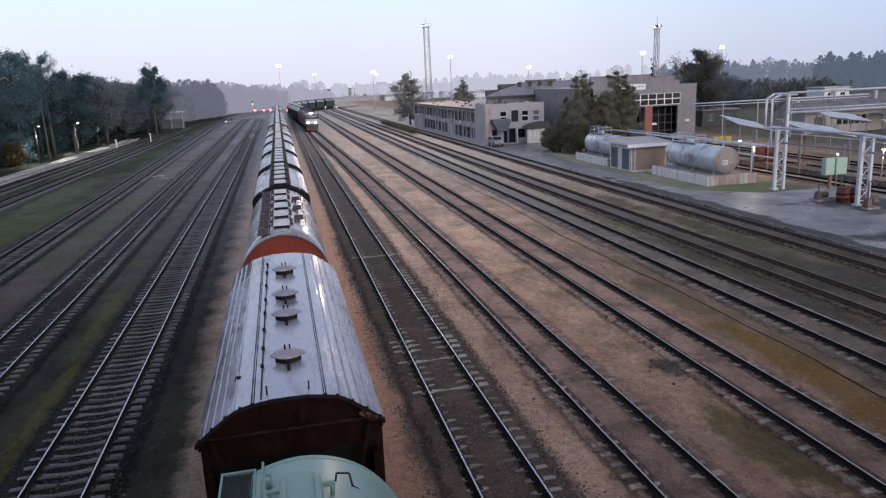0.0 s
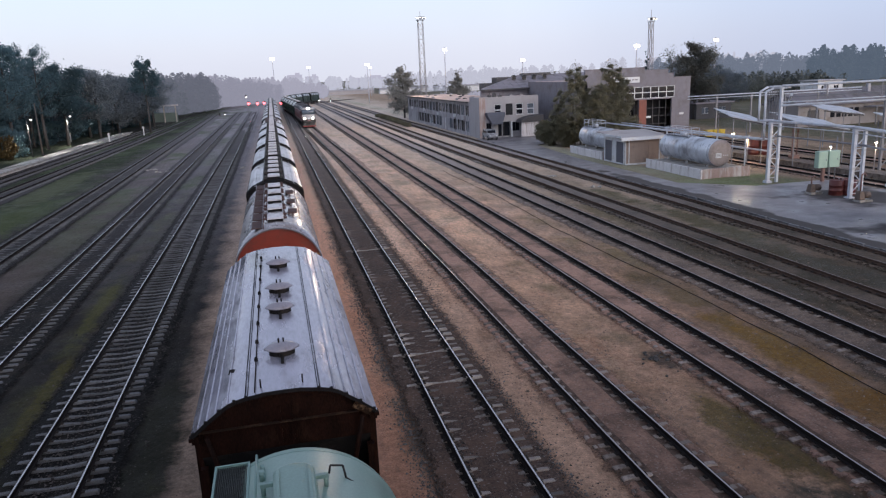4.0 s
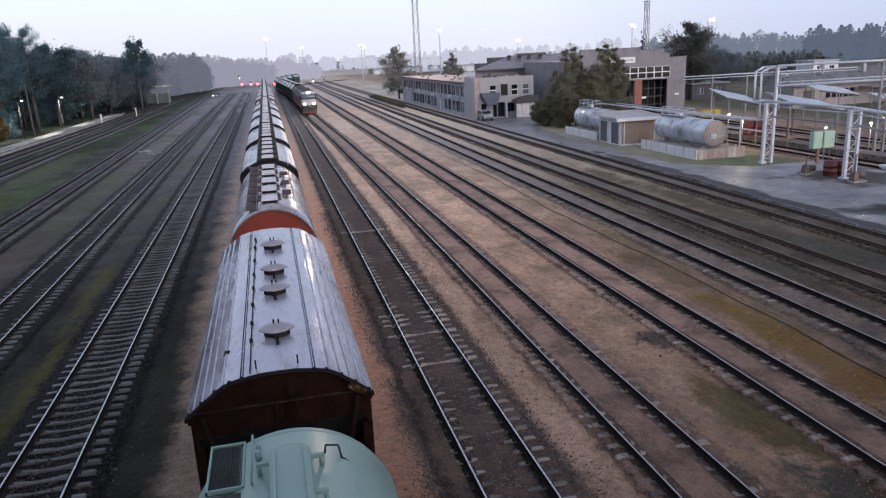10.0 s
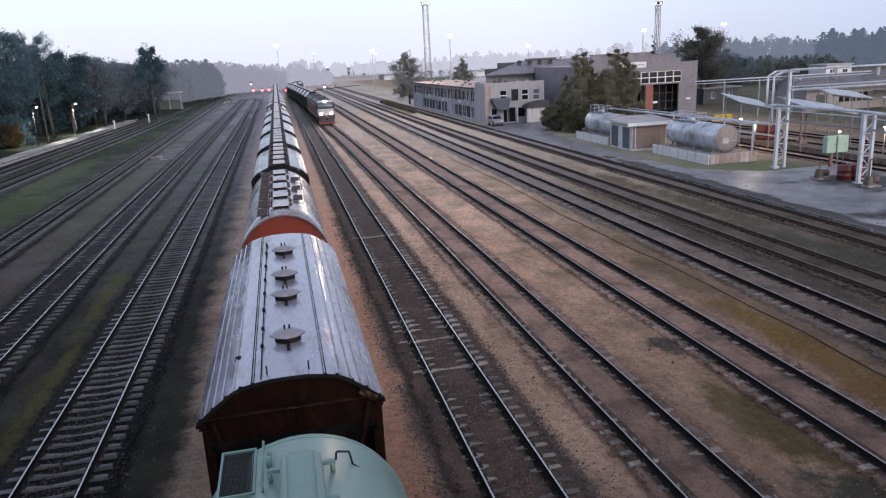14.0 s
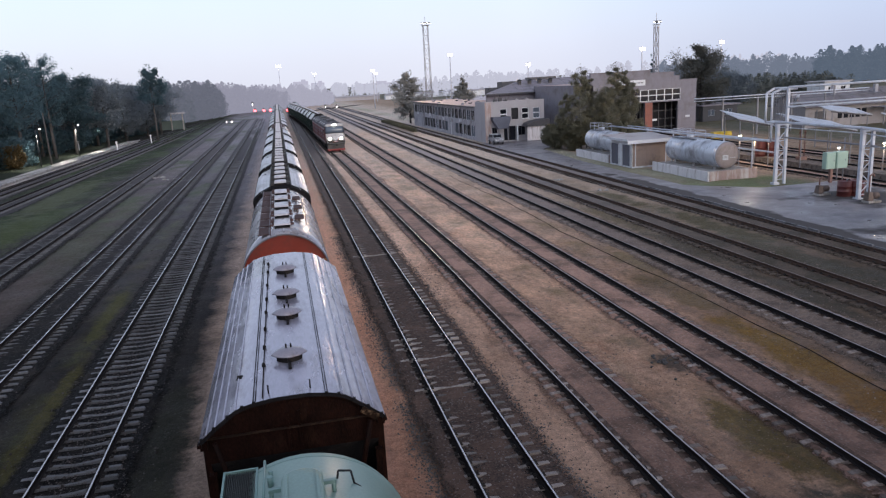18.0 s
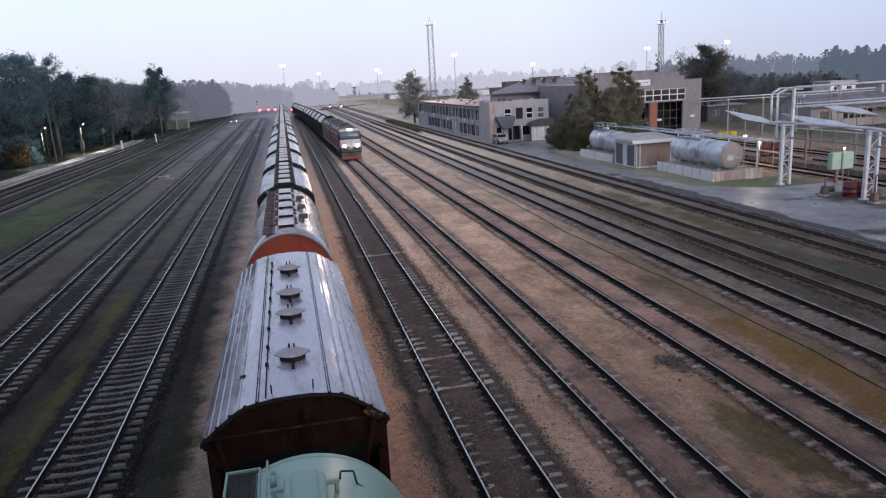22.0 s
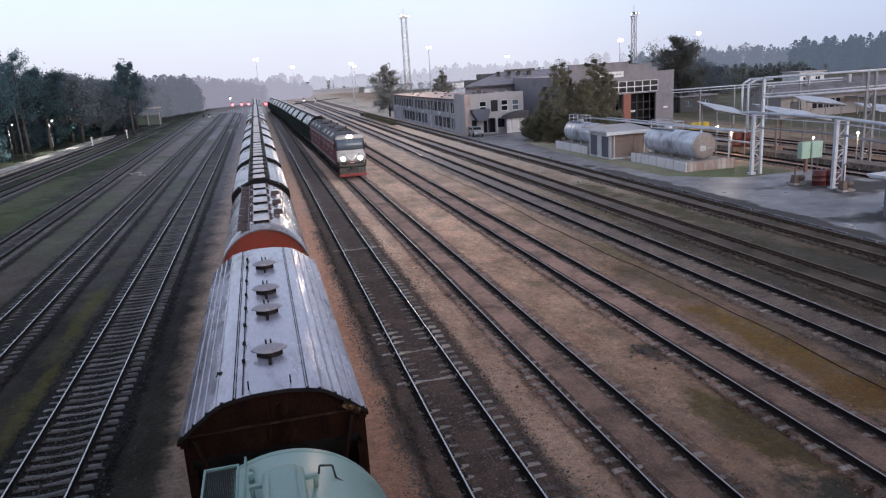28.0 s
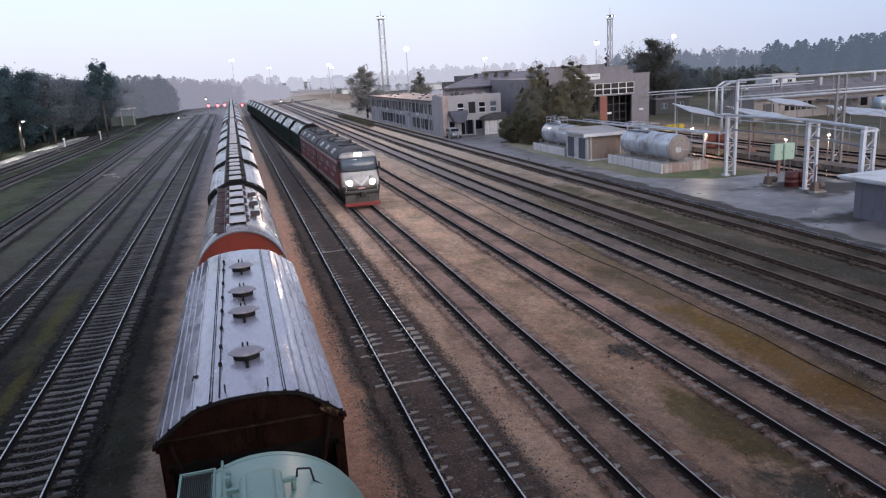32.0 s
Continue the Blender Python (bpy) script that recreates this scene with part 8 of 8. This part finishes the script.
left.append(tree("tall_tree", "grey-green dense tree farther along the line", pose(-36, 185, -0.3), 8, BARK, LEAFHAZE, WOOD, h=12.5, spread_=5.0, trunk_r=0.34, leaf=0.21, n_leaf=15000, crown_from=0.12, limbs=16))
rr = random.Random(11)
# kind, x, y, scale: the ones that stand out against the sky
for k, x, y, s in ((0, -47, 128, 1.05), (2, -44.5, 150, 1.03), (2, -46, 139, 1.0), (0, -50, 145, 1.08), (4, -35.5, 163, 0.95), (5, -33, 196, 0.95),
                   (4, -31, 205, 0.9), (0, -55, 132, 1.0), (2, -53, 122, 1.0), (3, -52, 112, 1.0), (3, -46, 106, 0.95), (4, -43, 160, 0.98), (5, -44, 176, 1.05), (4, -42, 190, 1.0), (4, -41, 210, 0.9), (5, -37, 222, 0.95),
                   (4, -40, 228, 0.9), (3, -58, 105, 1.0), (1, -60, 118, 1.1), (1, -52, 98, 0.9), (3, -48, 93, 0.85), (2, -60, 130, 1.1), (4, -48, 165, 1.05), (5, -54, 155, 1.1)):
    copy_thing(left[k], pose(x, y, -0.3, 0, 0, rr.uniform(0, 360)) @ Matrix.Scale(s, 4))
for i in range(30):
    y = 92 + i * 5.2 + rr.uniform(-2, 2)
    x = -43.5 + rr.uniform(-4.5, 1.0) + max(0, (y - 150)) * 0.085
    copy_thing(bush, pose(x, y, -0.3, 0, 0, rr.uniform(0, 360)) @ Matrix.Scale(rr.uniform(0.75, 1.35), 4))

tree("shrub", "rust-yellow autumn shrub behind the platform", pose(-41.2, 124, -0.3), 21, BARK, LEAFY, h=3.4, spread_=1.7, trunk_r=0.06, leaf=0.16, n_leaf=3800, crown_from=0.05, limbs=10)

BIRCH = "birches by the road"
bt = [
    tree("birch", "olive and yellow autumn birch by the road", pose(38.6, 88.5, -0.25, 0, 0, 40), 31, BIRCHBARK, LEAFB, BIRCH, h=10.6, spread_=1.6, trunk_r=0.12, leaf=0.092, n_leaf=14000, crown_from=0.14, limbs=24, droop=0.35, tip=0.25),
    tree("birch", "dense autumn birch with drooping twigs", pose(43.0, 88.0, -0.25), 32, BIRCHBARK, LEAFB, BIRCH, h=10.8, spread_=1.7, trunk_r=0.12, leaf=0.092, n_leaf=14500, crown_from=0.12, limbs=24, droop=0.4, tip=0.25),
]
for k, x, y, s in ((1, 39.8, 89.5, 0.92), (0, 44.4, 88.6, 0.97), (0, 41.4, 87.0, 0.78), (1, 37.4, 90.5, 0.70), (1, 45.6, 89.5, 0.80), (0, 45.2, 87.8, 0.84), (1, 40.4, 87.4, 0.72)):
    copy_thing(bt[k], pose(x, y, -0.25, 0, 0, rr.uniform(0, 360)) @ Matrix.Scale(s, 4))
sh = tree("shrub", "olive shrub thicket at the road edge", pose(36.0, 91.5, -0.25), 33, BARK, LEAFO, BIRCH, h=2.9, spread_=1.7, trunk_r=0.06, leaf=0.13, n_leaf=7000, crown_from=0.04, limbs=13)
for x, y, s in ((37.5, 88.0, 1.0), (39.5, 86.0, 0.9), (41.5, 85.0, 0.9), (36.4, 94.0, 0.9), (43.5, 86.0, 0.95), (38.2, 91.0, 1.15), (45.5, 86.5, 0.9), (40.5, 88, 1.2)):
    copy_thing(sh, pose(x, y, -0.25, 0, 0, rr.uniform(0, 360)) @ Matrix.Scale(s, 4))
tree("tall_tree", "broad dark tree behind the depot", pose(74.8, 118, -0.25), 41, BARK, LEAFG, "", h=12.6, spread_=4.6, trunk_r=0.36, leaf=0.17, n_leaf=20000, crown_from=0.2, limbs=18)
tree("tall_tree", "olive grey tree at the end of the office", pose(31.6, 176, -0.25), 42, BARK, LEAFH, "", h=12.0, spread_=3.4, trunk_r=0.25, leaf=0.24, n_leaf=9000, crown_from=0.1, limbs=16, droop=0.1)
tree("tall_tree", "olive grey pointed tree behind the office", pose(48.0, 186, -0.25), 43, BARK, LEAFH, "", h=10.6, spread_=3.6, trunk_r=0.22, leaf=0.24, n_leaf=8000, crown_from=0.06, limbs=18, tip=0.85)
tree("tall_tree", "slim dark conifer behind the depot roof", pose(74.5, 135, -0.25), 44, BARK, LEAFD, "", h=12.4, spread_=2.0, trunk_r=0.16, leaf=0.18, n_leaf=5000, crown_from=0.2, limbs=20, tip=0.9)
for x, y, s in ((88, 128, 0.62), (84, 134, 0.66), (93, 140, 0.66), (100, 150, 0.7), (80, 126, 0.55)):
    copy_thing(left[5], pose(x, y, -0.3, 0, 0, rr.uniform(0, 360)) @ Matrix.Scale(s, 4))


# ---- misty distance, the mist painted in as glow ----
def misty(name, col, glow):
    # no mist is there: an even glow of the surface paints it in
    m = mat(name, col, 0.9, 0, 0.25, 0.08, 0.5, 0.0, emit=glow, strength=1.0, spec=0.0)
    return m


def woods(name, pts, h0, h1, mt, label, seed, n, size, depth=8.0, uneven=0.32, close=1.0, taper=0.3):
    """A far belt of woods: crowns of many leafy clumps along a line, one object."""
    r2 = random.Random(seed)
    b = Build()
    P = [Vector((x, y, 0)) for x, y in pts]
    lens = [(q - p).length for p, q in zip(P, P[1:])]
    total = sum(lens)
    s = 0.0
    crowns = []
    while s < total:
        u, i = s, 0
        while i < len(lens) - 1 and u > lens[i]:
            u -= lens[i]
            i += 1
        c = P[i].lerp(P[i + 1], min(1, u / lens[i]))
        h = h0 + (h1 - h0) * s / total
        h *= 1 + uneven * noise.noise((s * 0.03, seed, 0)) + r2.uniform(-0.28, 0.14)
        h *= 1 - taper * max(0.0, (s / total - 0.75) * 4) ** 2
        crowns.append((c + Vector((r2.uniform(-depth, depth), r2.uniform(-depth, depth), 0)), h))
        s += h1 * r2.uniform(0.05, 0.15) * close
    per = max(30, n // len(crowns))
    for c, h in crowns:
        w = h * r2.uniform(0.20, 0.46)
        pointed = 0.8 * r2.random() ** 4
        for _ in range(per):
            z = r2.random() ** 0.75
            rad = w * ((1 - pointed) * math.sqrt(max(0.02, 1 - (2 * z - 0.95) ** 2)) + pointed * (1.05 - z)) * r2.uniform(0.2, 1.0) * (0.75 + 0.4 * noise.noise((c.x + z * 5, c.y, h)))
            a = r2.uniform(0, 6.283)
            p = c + Vector((math.cos(a) * rad, math.sin(a) * rad, h * (0.04 + 0.94 * z)))
            k = size * r2.uniform(0.5, 1.3)
            uu = Vector((r2.gauss(0, 1), r2.gauss(0, 1), r2.gauss(0, 1))).normalized()
            vv = uu.orthogonal().normalized() * k * 0.7
            uu = uu * k
            o = len(b.v)
            b.v += [tuple(p - uu), tuple(p + vv), tuple(p + uu), tuple(p - vv)]
            b.face((o, o + 1, o + 2, o + 3))
    tagged(part(name, b, mt), label, "woods", kind="stuff")


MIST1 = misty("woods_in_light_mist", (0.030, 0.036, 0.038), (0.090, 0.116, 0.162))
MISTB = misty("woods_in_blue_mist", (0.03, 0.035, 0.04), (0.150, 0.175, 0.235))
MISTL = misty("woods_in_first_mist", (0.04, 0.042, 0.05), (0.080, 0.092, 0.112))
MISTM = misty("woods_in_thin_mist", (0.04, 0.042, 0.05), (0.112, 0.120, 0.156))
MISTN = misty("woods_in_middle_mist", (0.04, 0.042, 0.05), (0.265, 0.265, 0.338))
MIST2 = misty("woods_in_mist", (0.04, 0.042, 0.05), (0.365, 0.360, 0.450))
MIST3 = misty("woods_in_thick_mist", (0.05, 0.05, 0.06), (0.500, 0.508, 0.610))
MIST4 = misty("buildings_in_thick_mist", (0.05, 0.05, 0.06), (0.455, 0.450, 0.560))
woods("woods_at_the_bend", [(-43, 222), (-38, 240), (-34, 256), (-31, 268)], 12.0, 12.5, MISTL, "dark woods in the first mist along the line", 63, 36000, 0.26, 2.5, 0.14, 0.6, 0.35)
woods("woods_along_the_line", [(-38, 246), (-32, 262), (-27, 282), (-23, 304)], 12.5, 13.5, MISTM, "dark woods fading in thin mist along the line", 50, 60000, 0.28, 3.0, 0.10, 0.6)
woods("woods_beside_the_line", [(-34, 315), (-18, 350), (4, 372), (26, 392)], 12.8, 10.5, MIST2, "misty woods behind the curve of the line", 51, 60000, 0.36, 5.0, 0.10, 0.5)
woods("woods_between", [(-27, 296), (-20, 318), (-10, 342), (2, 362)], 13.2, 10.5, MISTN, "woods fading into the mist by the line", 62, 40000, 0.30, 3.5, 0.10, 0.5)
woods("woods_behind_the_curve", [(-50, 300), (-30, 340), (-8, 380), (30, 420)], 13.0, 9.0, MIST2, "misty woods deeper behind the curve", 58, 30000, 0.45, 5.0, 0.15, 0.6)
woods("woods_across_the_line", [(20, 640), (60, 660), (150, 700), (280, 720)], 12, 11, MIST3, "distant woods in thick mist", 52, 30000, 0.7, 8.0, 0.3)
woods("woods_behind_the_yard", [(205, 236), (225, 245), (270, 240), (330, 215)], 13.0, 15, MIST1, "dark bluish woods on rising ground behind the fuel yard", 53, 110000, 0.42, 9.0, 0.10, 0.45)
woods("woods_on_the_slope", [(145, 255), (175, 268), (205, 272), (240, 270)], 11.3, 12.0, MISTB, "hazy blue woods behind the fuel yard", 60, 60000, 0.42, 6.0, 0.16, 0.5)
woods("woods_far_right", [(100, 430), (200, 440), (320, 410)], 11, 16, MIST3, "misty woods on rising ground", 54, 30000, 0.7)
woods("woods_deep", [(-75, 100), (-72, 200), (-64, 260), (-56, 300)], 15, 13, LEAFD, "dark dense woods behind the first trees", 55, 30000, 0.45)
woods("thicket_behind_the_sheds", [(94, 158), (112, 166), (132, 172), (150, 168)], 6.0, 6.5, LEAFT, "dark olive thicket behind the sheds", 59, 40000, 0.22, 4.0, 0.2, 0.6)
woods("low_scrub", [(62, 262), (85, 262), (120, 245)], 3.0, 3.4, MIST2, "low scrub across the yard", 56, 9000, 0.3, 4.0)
woods("yard_scrub", [(26.0, 140), (26.2, 160), (26.0, 185)], 0.7, 0.9, LEAFO, "low brown scrub between the tracks", 57, 1500, 0.12, 0.5)
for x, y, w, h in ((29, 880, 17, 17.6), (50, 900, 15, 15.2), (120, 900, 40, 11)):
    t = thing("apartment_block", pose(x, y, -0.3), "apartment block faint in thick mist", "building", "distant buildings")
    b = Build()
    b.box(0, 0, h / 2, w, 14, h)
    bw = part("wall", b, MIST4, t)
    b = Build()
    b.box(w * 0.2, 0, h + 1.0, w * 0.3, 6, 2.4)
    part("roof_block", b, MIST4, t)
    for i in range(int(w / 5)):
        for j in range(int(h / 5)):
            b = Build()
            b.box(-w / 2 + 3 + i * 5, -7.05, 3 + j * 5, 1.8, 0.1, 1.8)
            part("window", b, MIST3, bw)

# pale sheds and wagons far across the yard
for x, y, w, h, c_ in ((88, 452, 44, 2.6, WHITE), (52, 486, 30, 2.4, PLASTERL), (118, 330, 30, 3.0, WHITE), (130, 420, 50, 3.0, WHITE)):
    t = thing("distant_shed", pose(x, y, -0.3), "low shed far across the yard", "building", "distant sheds")
    b = Build()
    b.box(0, 0, h / 2, w, 6, h)
    part("wall", b, c_, t)
    b = Build()
    b.poly([(-w / 2 - 0.4, -3.4, h), (w / 2 + 0.4, -3.4, h), (w / 2 + 0.4, 0, h + 0.9), (-w / 2 - 0.4, 0, h + 0.9)])
    b.poly([(-w / 2 - 0.4, 0, h + 0.9), (w / 2 + 0.4, 0, h + 0.9), (w / 2 + 0.4, 3.4, h), (-w / 2 - 0.4, 3.4, h)])
    part("roof", b, PLASTERL, t)


# ---- the platform and what stands along it ----
def platform():
    p = thing("platform", pose(-33.9, 97, -0.25, 0, 0, -1.49), "low wet concrete platform shining in the dusk", "platform", kind="structure")
    for i in range(42):
        b = Build()
        b.box(-1.10, -46 + i * 3.0, 0.22, 2.1, 2.97, 0.46)
        part("slab", b, WETCONC, p)
    b = Build()
    b.box(0.03, 17, 0.36, 0.18, 126, 0.24)
    part("platform_edge", b, CONC, p)


WETCONC = mat("wet_pale_concrete", (0.74, 0.71, 0.68), 0.16, 0, 0.3, 3, 20, 0.06, (0.50, 0.47, 0.43), 0.4, 0.35, (1, 0.4, 1), wet=0.2)
platform()


def platform_lamp(x, y, h, lit=True):
    p = thing("platform_lamp", pose(x, y, -0.2), "slim platform lamp with a lit white head" if lit else "slim unlit platform lamp", "street lamp", "platform lamps")
    b = Build()
    b.rod((0, 0, 0), (0, 0, h), 0.07, 0.05, n=8)
    b.rod((0, 0, h), (0.5, 0, h + 0.12), 0.04, n=6)
    part("pole", b, DARKFASCIA, p)
    b = Build()
    b.box(0.65, 0, h + 0.12, 0.5, 0.24, 0.12)
    hd = part("lamp_head", b, STEELG, p)
    b = Build()
    b.box(0.65, 0, h + 0.035, 0.24, 0.16, 0.06)
    part("lamp_glass", b, LAMPWHITE if lit else WHITE, hd, "glowing lamp glass" if lit else "")


for x, y, h, lit in ((-37.6, 125, 5.9, True), (-36.9, 145, 5.5, True), (-37.2, 170, 5.8, True), (-31.4, 200, 4.1, True), (-37.5, 186, 3.2, False)):
    platform_lamp(x, y, h, lit)


for x, y, z, e in ((-36.9, 125, 5.7, 3600), (-36.2, 145, 5.3, 3600), (-36.5, 168, 5.5, 1200)):
    lp = new("platform_light", bpy.data.lights.new("platform_light", "SPOT"))
    lp.data.energy, lp.data.color, lp.data.shadow_soft_size = e, (1.0, 0.93, 0.82), 0.15
    lp.data.spot_size, lp.data.spot_blend = radians(115), 0.5
    lp.location = (x, y, z - 0.12)


def white_post(x, y, h, label):
    p = thing("marker_post", pose(x, y, -0.25), label, "post", "marker posts")
    b = Build()
    b.box(0, 0, h / 2, 0.22, 0.22, h, top=0.85)
    part("post", b, WHITE, p)
    b = Build()
    b.box(0, -0.06, h - 0.2, 0.5, 0.06, 0.34)
    part("plate", b, CONC, p)


for x, y, h in ((-40.6, 160, 1.9), (-27.8, 168, 1.9), (-31.2, 150, 1.9)):
    white_post(x, y, h, "short pale concrete marker post")


def line_pole(x, y, h, label, arms=1):
    p = thing("line_pole", pose(x, y, -0.25), label, "pole", "line poles")
    b = Build()
    b.rod((0, 0, 0), (0, 0, h), 0.16, 0.10, n=8)
    part("pole", b, BARK, p)
    for k in range(arms):
        b = Build()
        b.box(0, 0, h - 0.4 - 0.6 * k, 1.8, 0.1, 0.12)
        part("cross_arm", b, BARK, p)
        for dx in (-0.8, -0.4, 0.4, 0.8):
            c = Build()
            c.rod((dx, 0, h - 0.34 - 0.6 * k), (dx, 0, h - 0.14 - 0.6 * k), 0.05, n=6)
            part("insulator", c, WHITE, p)


for x, y, h, a in ((-35.7, 123.6, 8.5, 0), (-38.5, 196, 9.5, 1), (-37, 290, 10, 0), (-33.6, 317, 10, 0), (-38, 250, 9, 1)):
    line_pole(x, y, h, "tall dark pole beside the platform track" if not a else "old line pole with a cross arm", a)


SHELTERW = mat("dull_green_shelter_wall", (0.10, 0.135, 0.125), 0.7, 0, 0.2, 5, 30, 0.1)


def shelter():
    s = thing("platform_shelter", pose(-30.5, 222, -0.25), "pale flat-roofed platform shelter", "shelter")
    b = Build()
    b.box(0, 0, 4.9, 7.8, 3.0, 0.40)
    part("roof", b, PLASTERL, s)
    for dx in (-3.2, 0, 3.2):
        b = Build()
        b.box(dx, 0, 2.4, 0.3, 0.3, 4.8)
        part("post", b, CONC, s)
    b = Build()
    b.box(0, 1.3, 1.5, 7.0, 0.15, 2.6)
    part("back_wall", b, SHELTERW, s)


shelter()


# ---- signals ----
def signal(x, y, h, lamp, label, r=0.22):
    s = thing("railway_signal", pose(x, y, -0.25), label, "signal", "signals")
    b = Build()
    b.rod((0, 0, 0), (0, 0, h + 0.4), 0.08, 0.06, n=8)
    part("mast", b, MASTM, s)
    b = Build()
    b.box(0, -0.02, h, 0.55, 0.16, 1.2, top=0.9)
    hd = part("signal_head", b, BLACK, s, bevel=0.03)
    b = Build()
    b.lathe((0, -0.10, h - 0.2), (0, -1, 0), [(0, r), (0.06, r * 0.8), (0.1, 0)], 16)
    part("lamp_glass", b, lamp, hd, "glowing red signal lamp" if lamp is SIGRED else "glowing lamp")
    b = Build()
    b.lathe((0, -0.10, h + 0.3), (0, -1, 0), [(0, r * 0.6), (0.03, 0)], 12)
    part("dark_lens", b, WINDOW, hd)


# the red lenses are enlarged to stand for the lamps' glow
for x, y, h in ((-7.9, 262, 3.4), (-4.9, 262, 3.3), (-2.6, 262, 3.3), (3.2, 262, 2.9)):
    signal(x, y, h, SIGRED, "railway signal showing red over the yard tracks", 0.42)
signal(-8.6, 265, 5.6, LAMPWHITE, "tall signal with a small white light", 0.12)
for x, y, h in ((16.5, 262, 3.2), (20.5, 262, 3.0)):
    signal(x, y, h, LAMPWHITE, "lit white lamp on a short mast far up the yard", 0.13)
for x in (-15.4, -17.2):
    signal(x, 250, 0.5, LAMPWHITE, "low ground signal with a white light", 0.07)


# ---- loose things on the ground ----
def debris(x, y, label, mt, n, spread_, size, seed):
    d = thing("debris_heap", pose(x, y, -0.22), label, "debris", "debris")
    r2 = random.Random(seed)
    for i in range(n):
        b = Build()
        s = size * r2.uniform(0.5, 1.3)
        b.box(0, 0, 0, s, s * r2.uniform(0.4, 1.0), s * r2.uniform(0.2, 0.5), top=r2.uniform(0.5, 0.9))
        part("lump", b, mt, d, at=pose(r2.gauss(0, spread_), r2.gauss(0, spread_ * 0.5), s * 0.1, r2.uniform(-20, 20), r2.uniform(-20, 20), r2.uniform(0, 180)))


debris(12.35, 21.0, "small heap of dark clods and scrap between tracks", BARK, 26, 0.55, 0.16, 1)
debris(13.0, 19.8, "scattered dark clods on the sandy ground", BARK, 16, 0.6, 0.12, 2)
debris(-15.9, 95.2, "pale broken concrete pieces beside a track", CONC, 8, 0.9, 0.35, 3)
debris(-13.7, 92.0, "pale broken concrete pieces beside a track", CONC, 6, 0.7, 0.3, 4)
debris(-4.2, 90.1, "pale concrete slab lying between tracks", CONC, 3, 0.5, 0.4, 5)
debris(25.0, 63.7, "pale rubble near a dull track", CONC, 9, 0.5, 0.4, 6)
debris(26.5, 56.0, "pale rubble near a dull track", CONC, 5, 0.4, 0.35, 7)

c = thing("ground_cable", pose(0, 0, 0), "dark cable lying along the ground between tracks", "cable")
b = Build()
pts = [(17.2 + 0.16 * math.sin(y * 0.21 + 2.5) + 0.05 * math.sin(y * 0.7), y, -0.215 + 0.02 * math.sin(y * 1.3)) for y in np.arange(8, 75, 1.5)]
b.tube(pts, 0.016, 6)
part("sheath", b, RAIL, c)


def stones(name, label, m, tone, beds, seed):
    """Loose ballast stones along tracks: beds of (x, count, from, to, spread)."""
    r2 = random.Random(seed)
    b = Build()
    for xc, n, y0, y1, w, *level in beds:
        for _ in range(n):
            y = y0 + (y1 - y0) * r2.random() ** 1.6
            x = xc + r2.gauss(0, w * 0.55)
            d = abs(x - xc)
            if abs(d - GAUGE) < 0.09:
                continue
            z = level[0] if level else -0.215 if d < 1.5 else -0.245
            s = r2.uniform(0.014, 0.036) * (1.0 if r2.random() < 0.95 else 1.7)
            k = len(b.v)
            a = r2.uniform(0, 6.28)
            ca, sa = math.cos(a) * s, math.sin(a) * s
            b.v += [(x + ca, y + sa, z), (x - sa, y + ca, z), (x - ca, y - sa, z), (x + sa, y - ca, z), (x + r2.uniform(-s, s) * 0.4, y, z + s * r2.uniform(0.7, 1.2))]
            for q in ((0, 1, 4), (1, 2, 4), (2, 3, 4), (3, 0, 4)):
                b.face([k + i for i in q])
    n_, l_ = m.node_tree.nodes, m.node_tree.links
    g_ = n_.new("ShaderNodeNewGeometry")
    mr = n_.new("ShaderNodeMapRange")
    mr.inputs[3].default_value, mr.inputs[4].default_value = 0.5, 1.7
    l_.new(g_.outputs["Random Per Island"], mr.inputs[0])
    sc = n_.new("ShaderNodeVectorMath")
    sc.operation = "SCALE"
    sc.inputs[0].default_value = tone
    l_.new(mr.outputs[0], sc.inputs["Scale"])
    l_.new(sc.outputs[0], n_["Principled BSDF"].inputs["Base Color"])
    tagged(part(name, b, m), label, "stones", kind="stuff")


stones("ballast_stones", "loose dark grey ballast stones", STONEDARK, (0.062, 0.055, 0.054),
       ((-6.51, 9000, 12, 50, 1.9), (-11.55, 3000, 20, 50, 1.9), (4.7, 14000, 11, 55, 1.45)), 77)
stones("pale_ballast_stones", "loose pale grey ballast stones beside a track", STONEPALE, (0.105, 0.096, 0.094),
       ((6.15, 5200, 10, 48, 0.34, -0.242), (3.10, 8500, 10, 48, 0.45, -0.242)), 79)
stones("gravel_stones", "loose pinkish and pale gravel stones", STONE, (0.165, 0.120, 0.100),
       ((8.83, 3200, 10, 48, 1.5), (13.95, 3200, 11, 45, 1.5), (19.55, 5000, 15, 50, 2.0), (11.3, 600, 10, 38, 1.3, -0.245), (6.9, 500, 10, 38, 0.5, -0.245), (16.8, 200, 12, 40, 1.1, -0.245), (23.5, 1500, 19, 50, 2.0)), 78)

# the footbridge under the camera, unseen; width and parapets added to shade the near ground
b = Build()
b.box(0, -5.3, 7.9, 90, 10.0, 0.3)
for y in (-0.42, -10.2):
    b.box(0, y, 8.55, 90, 0.16, 1.0)
tagged(part("footbridge_deck", b, CONC), "unseen wide concrete footbridge deck that shades the near tracks", "bridge", kind="structure")


motions()
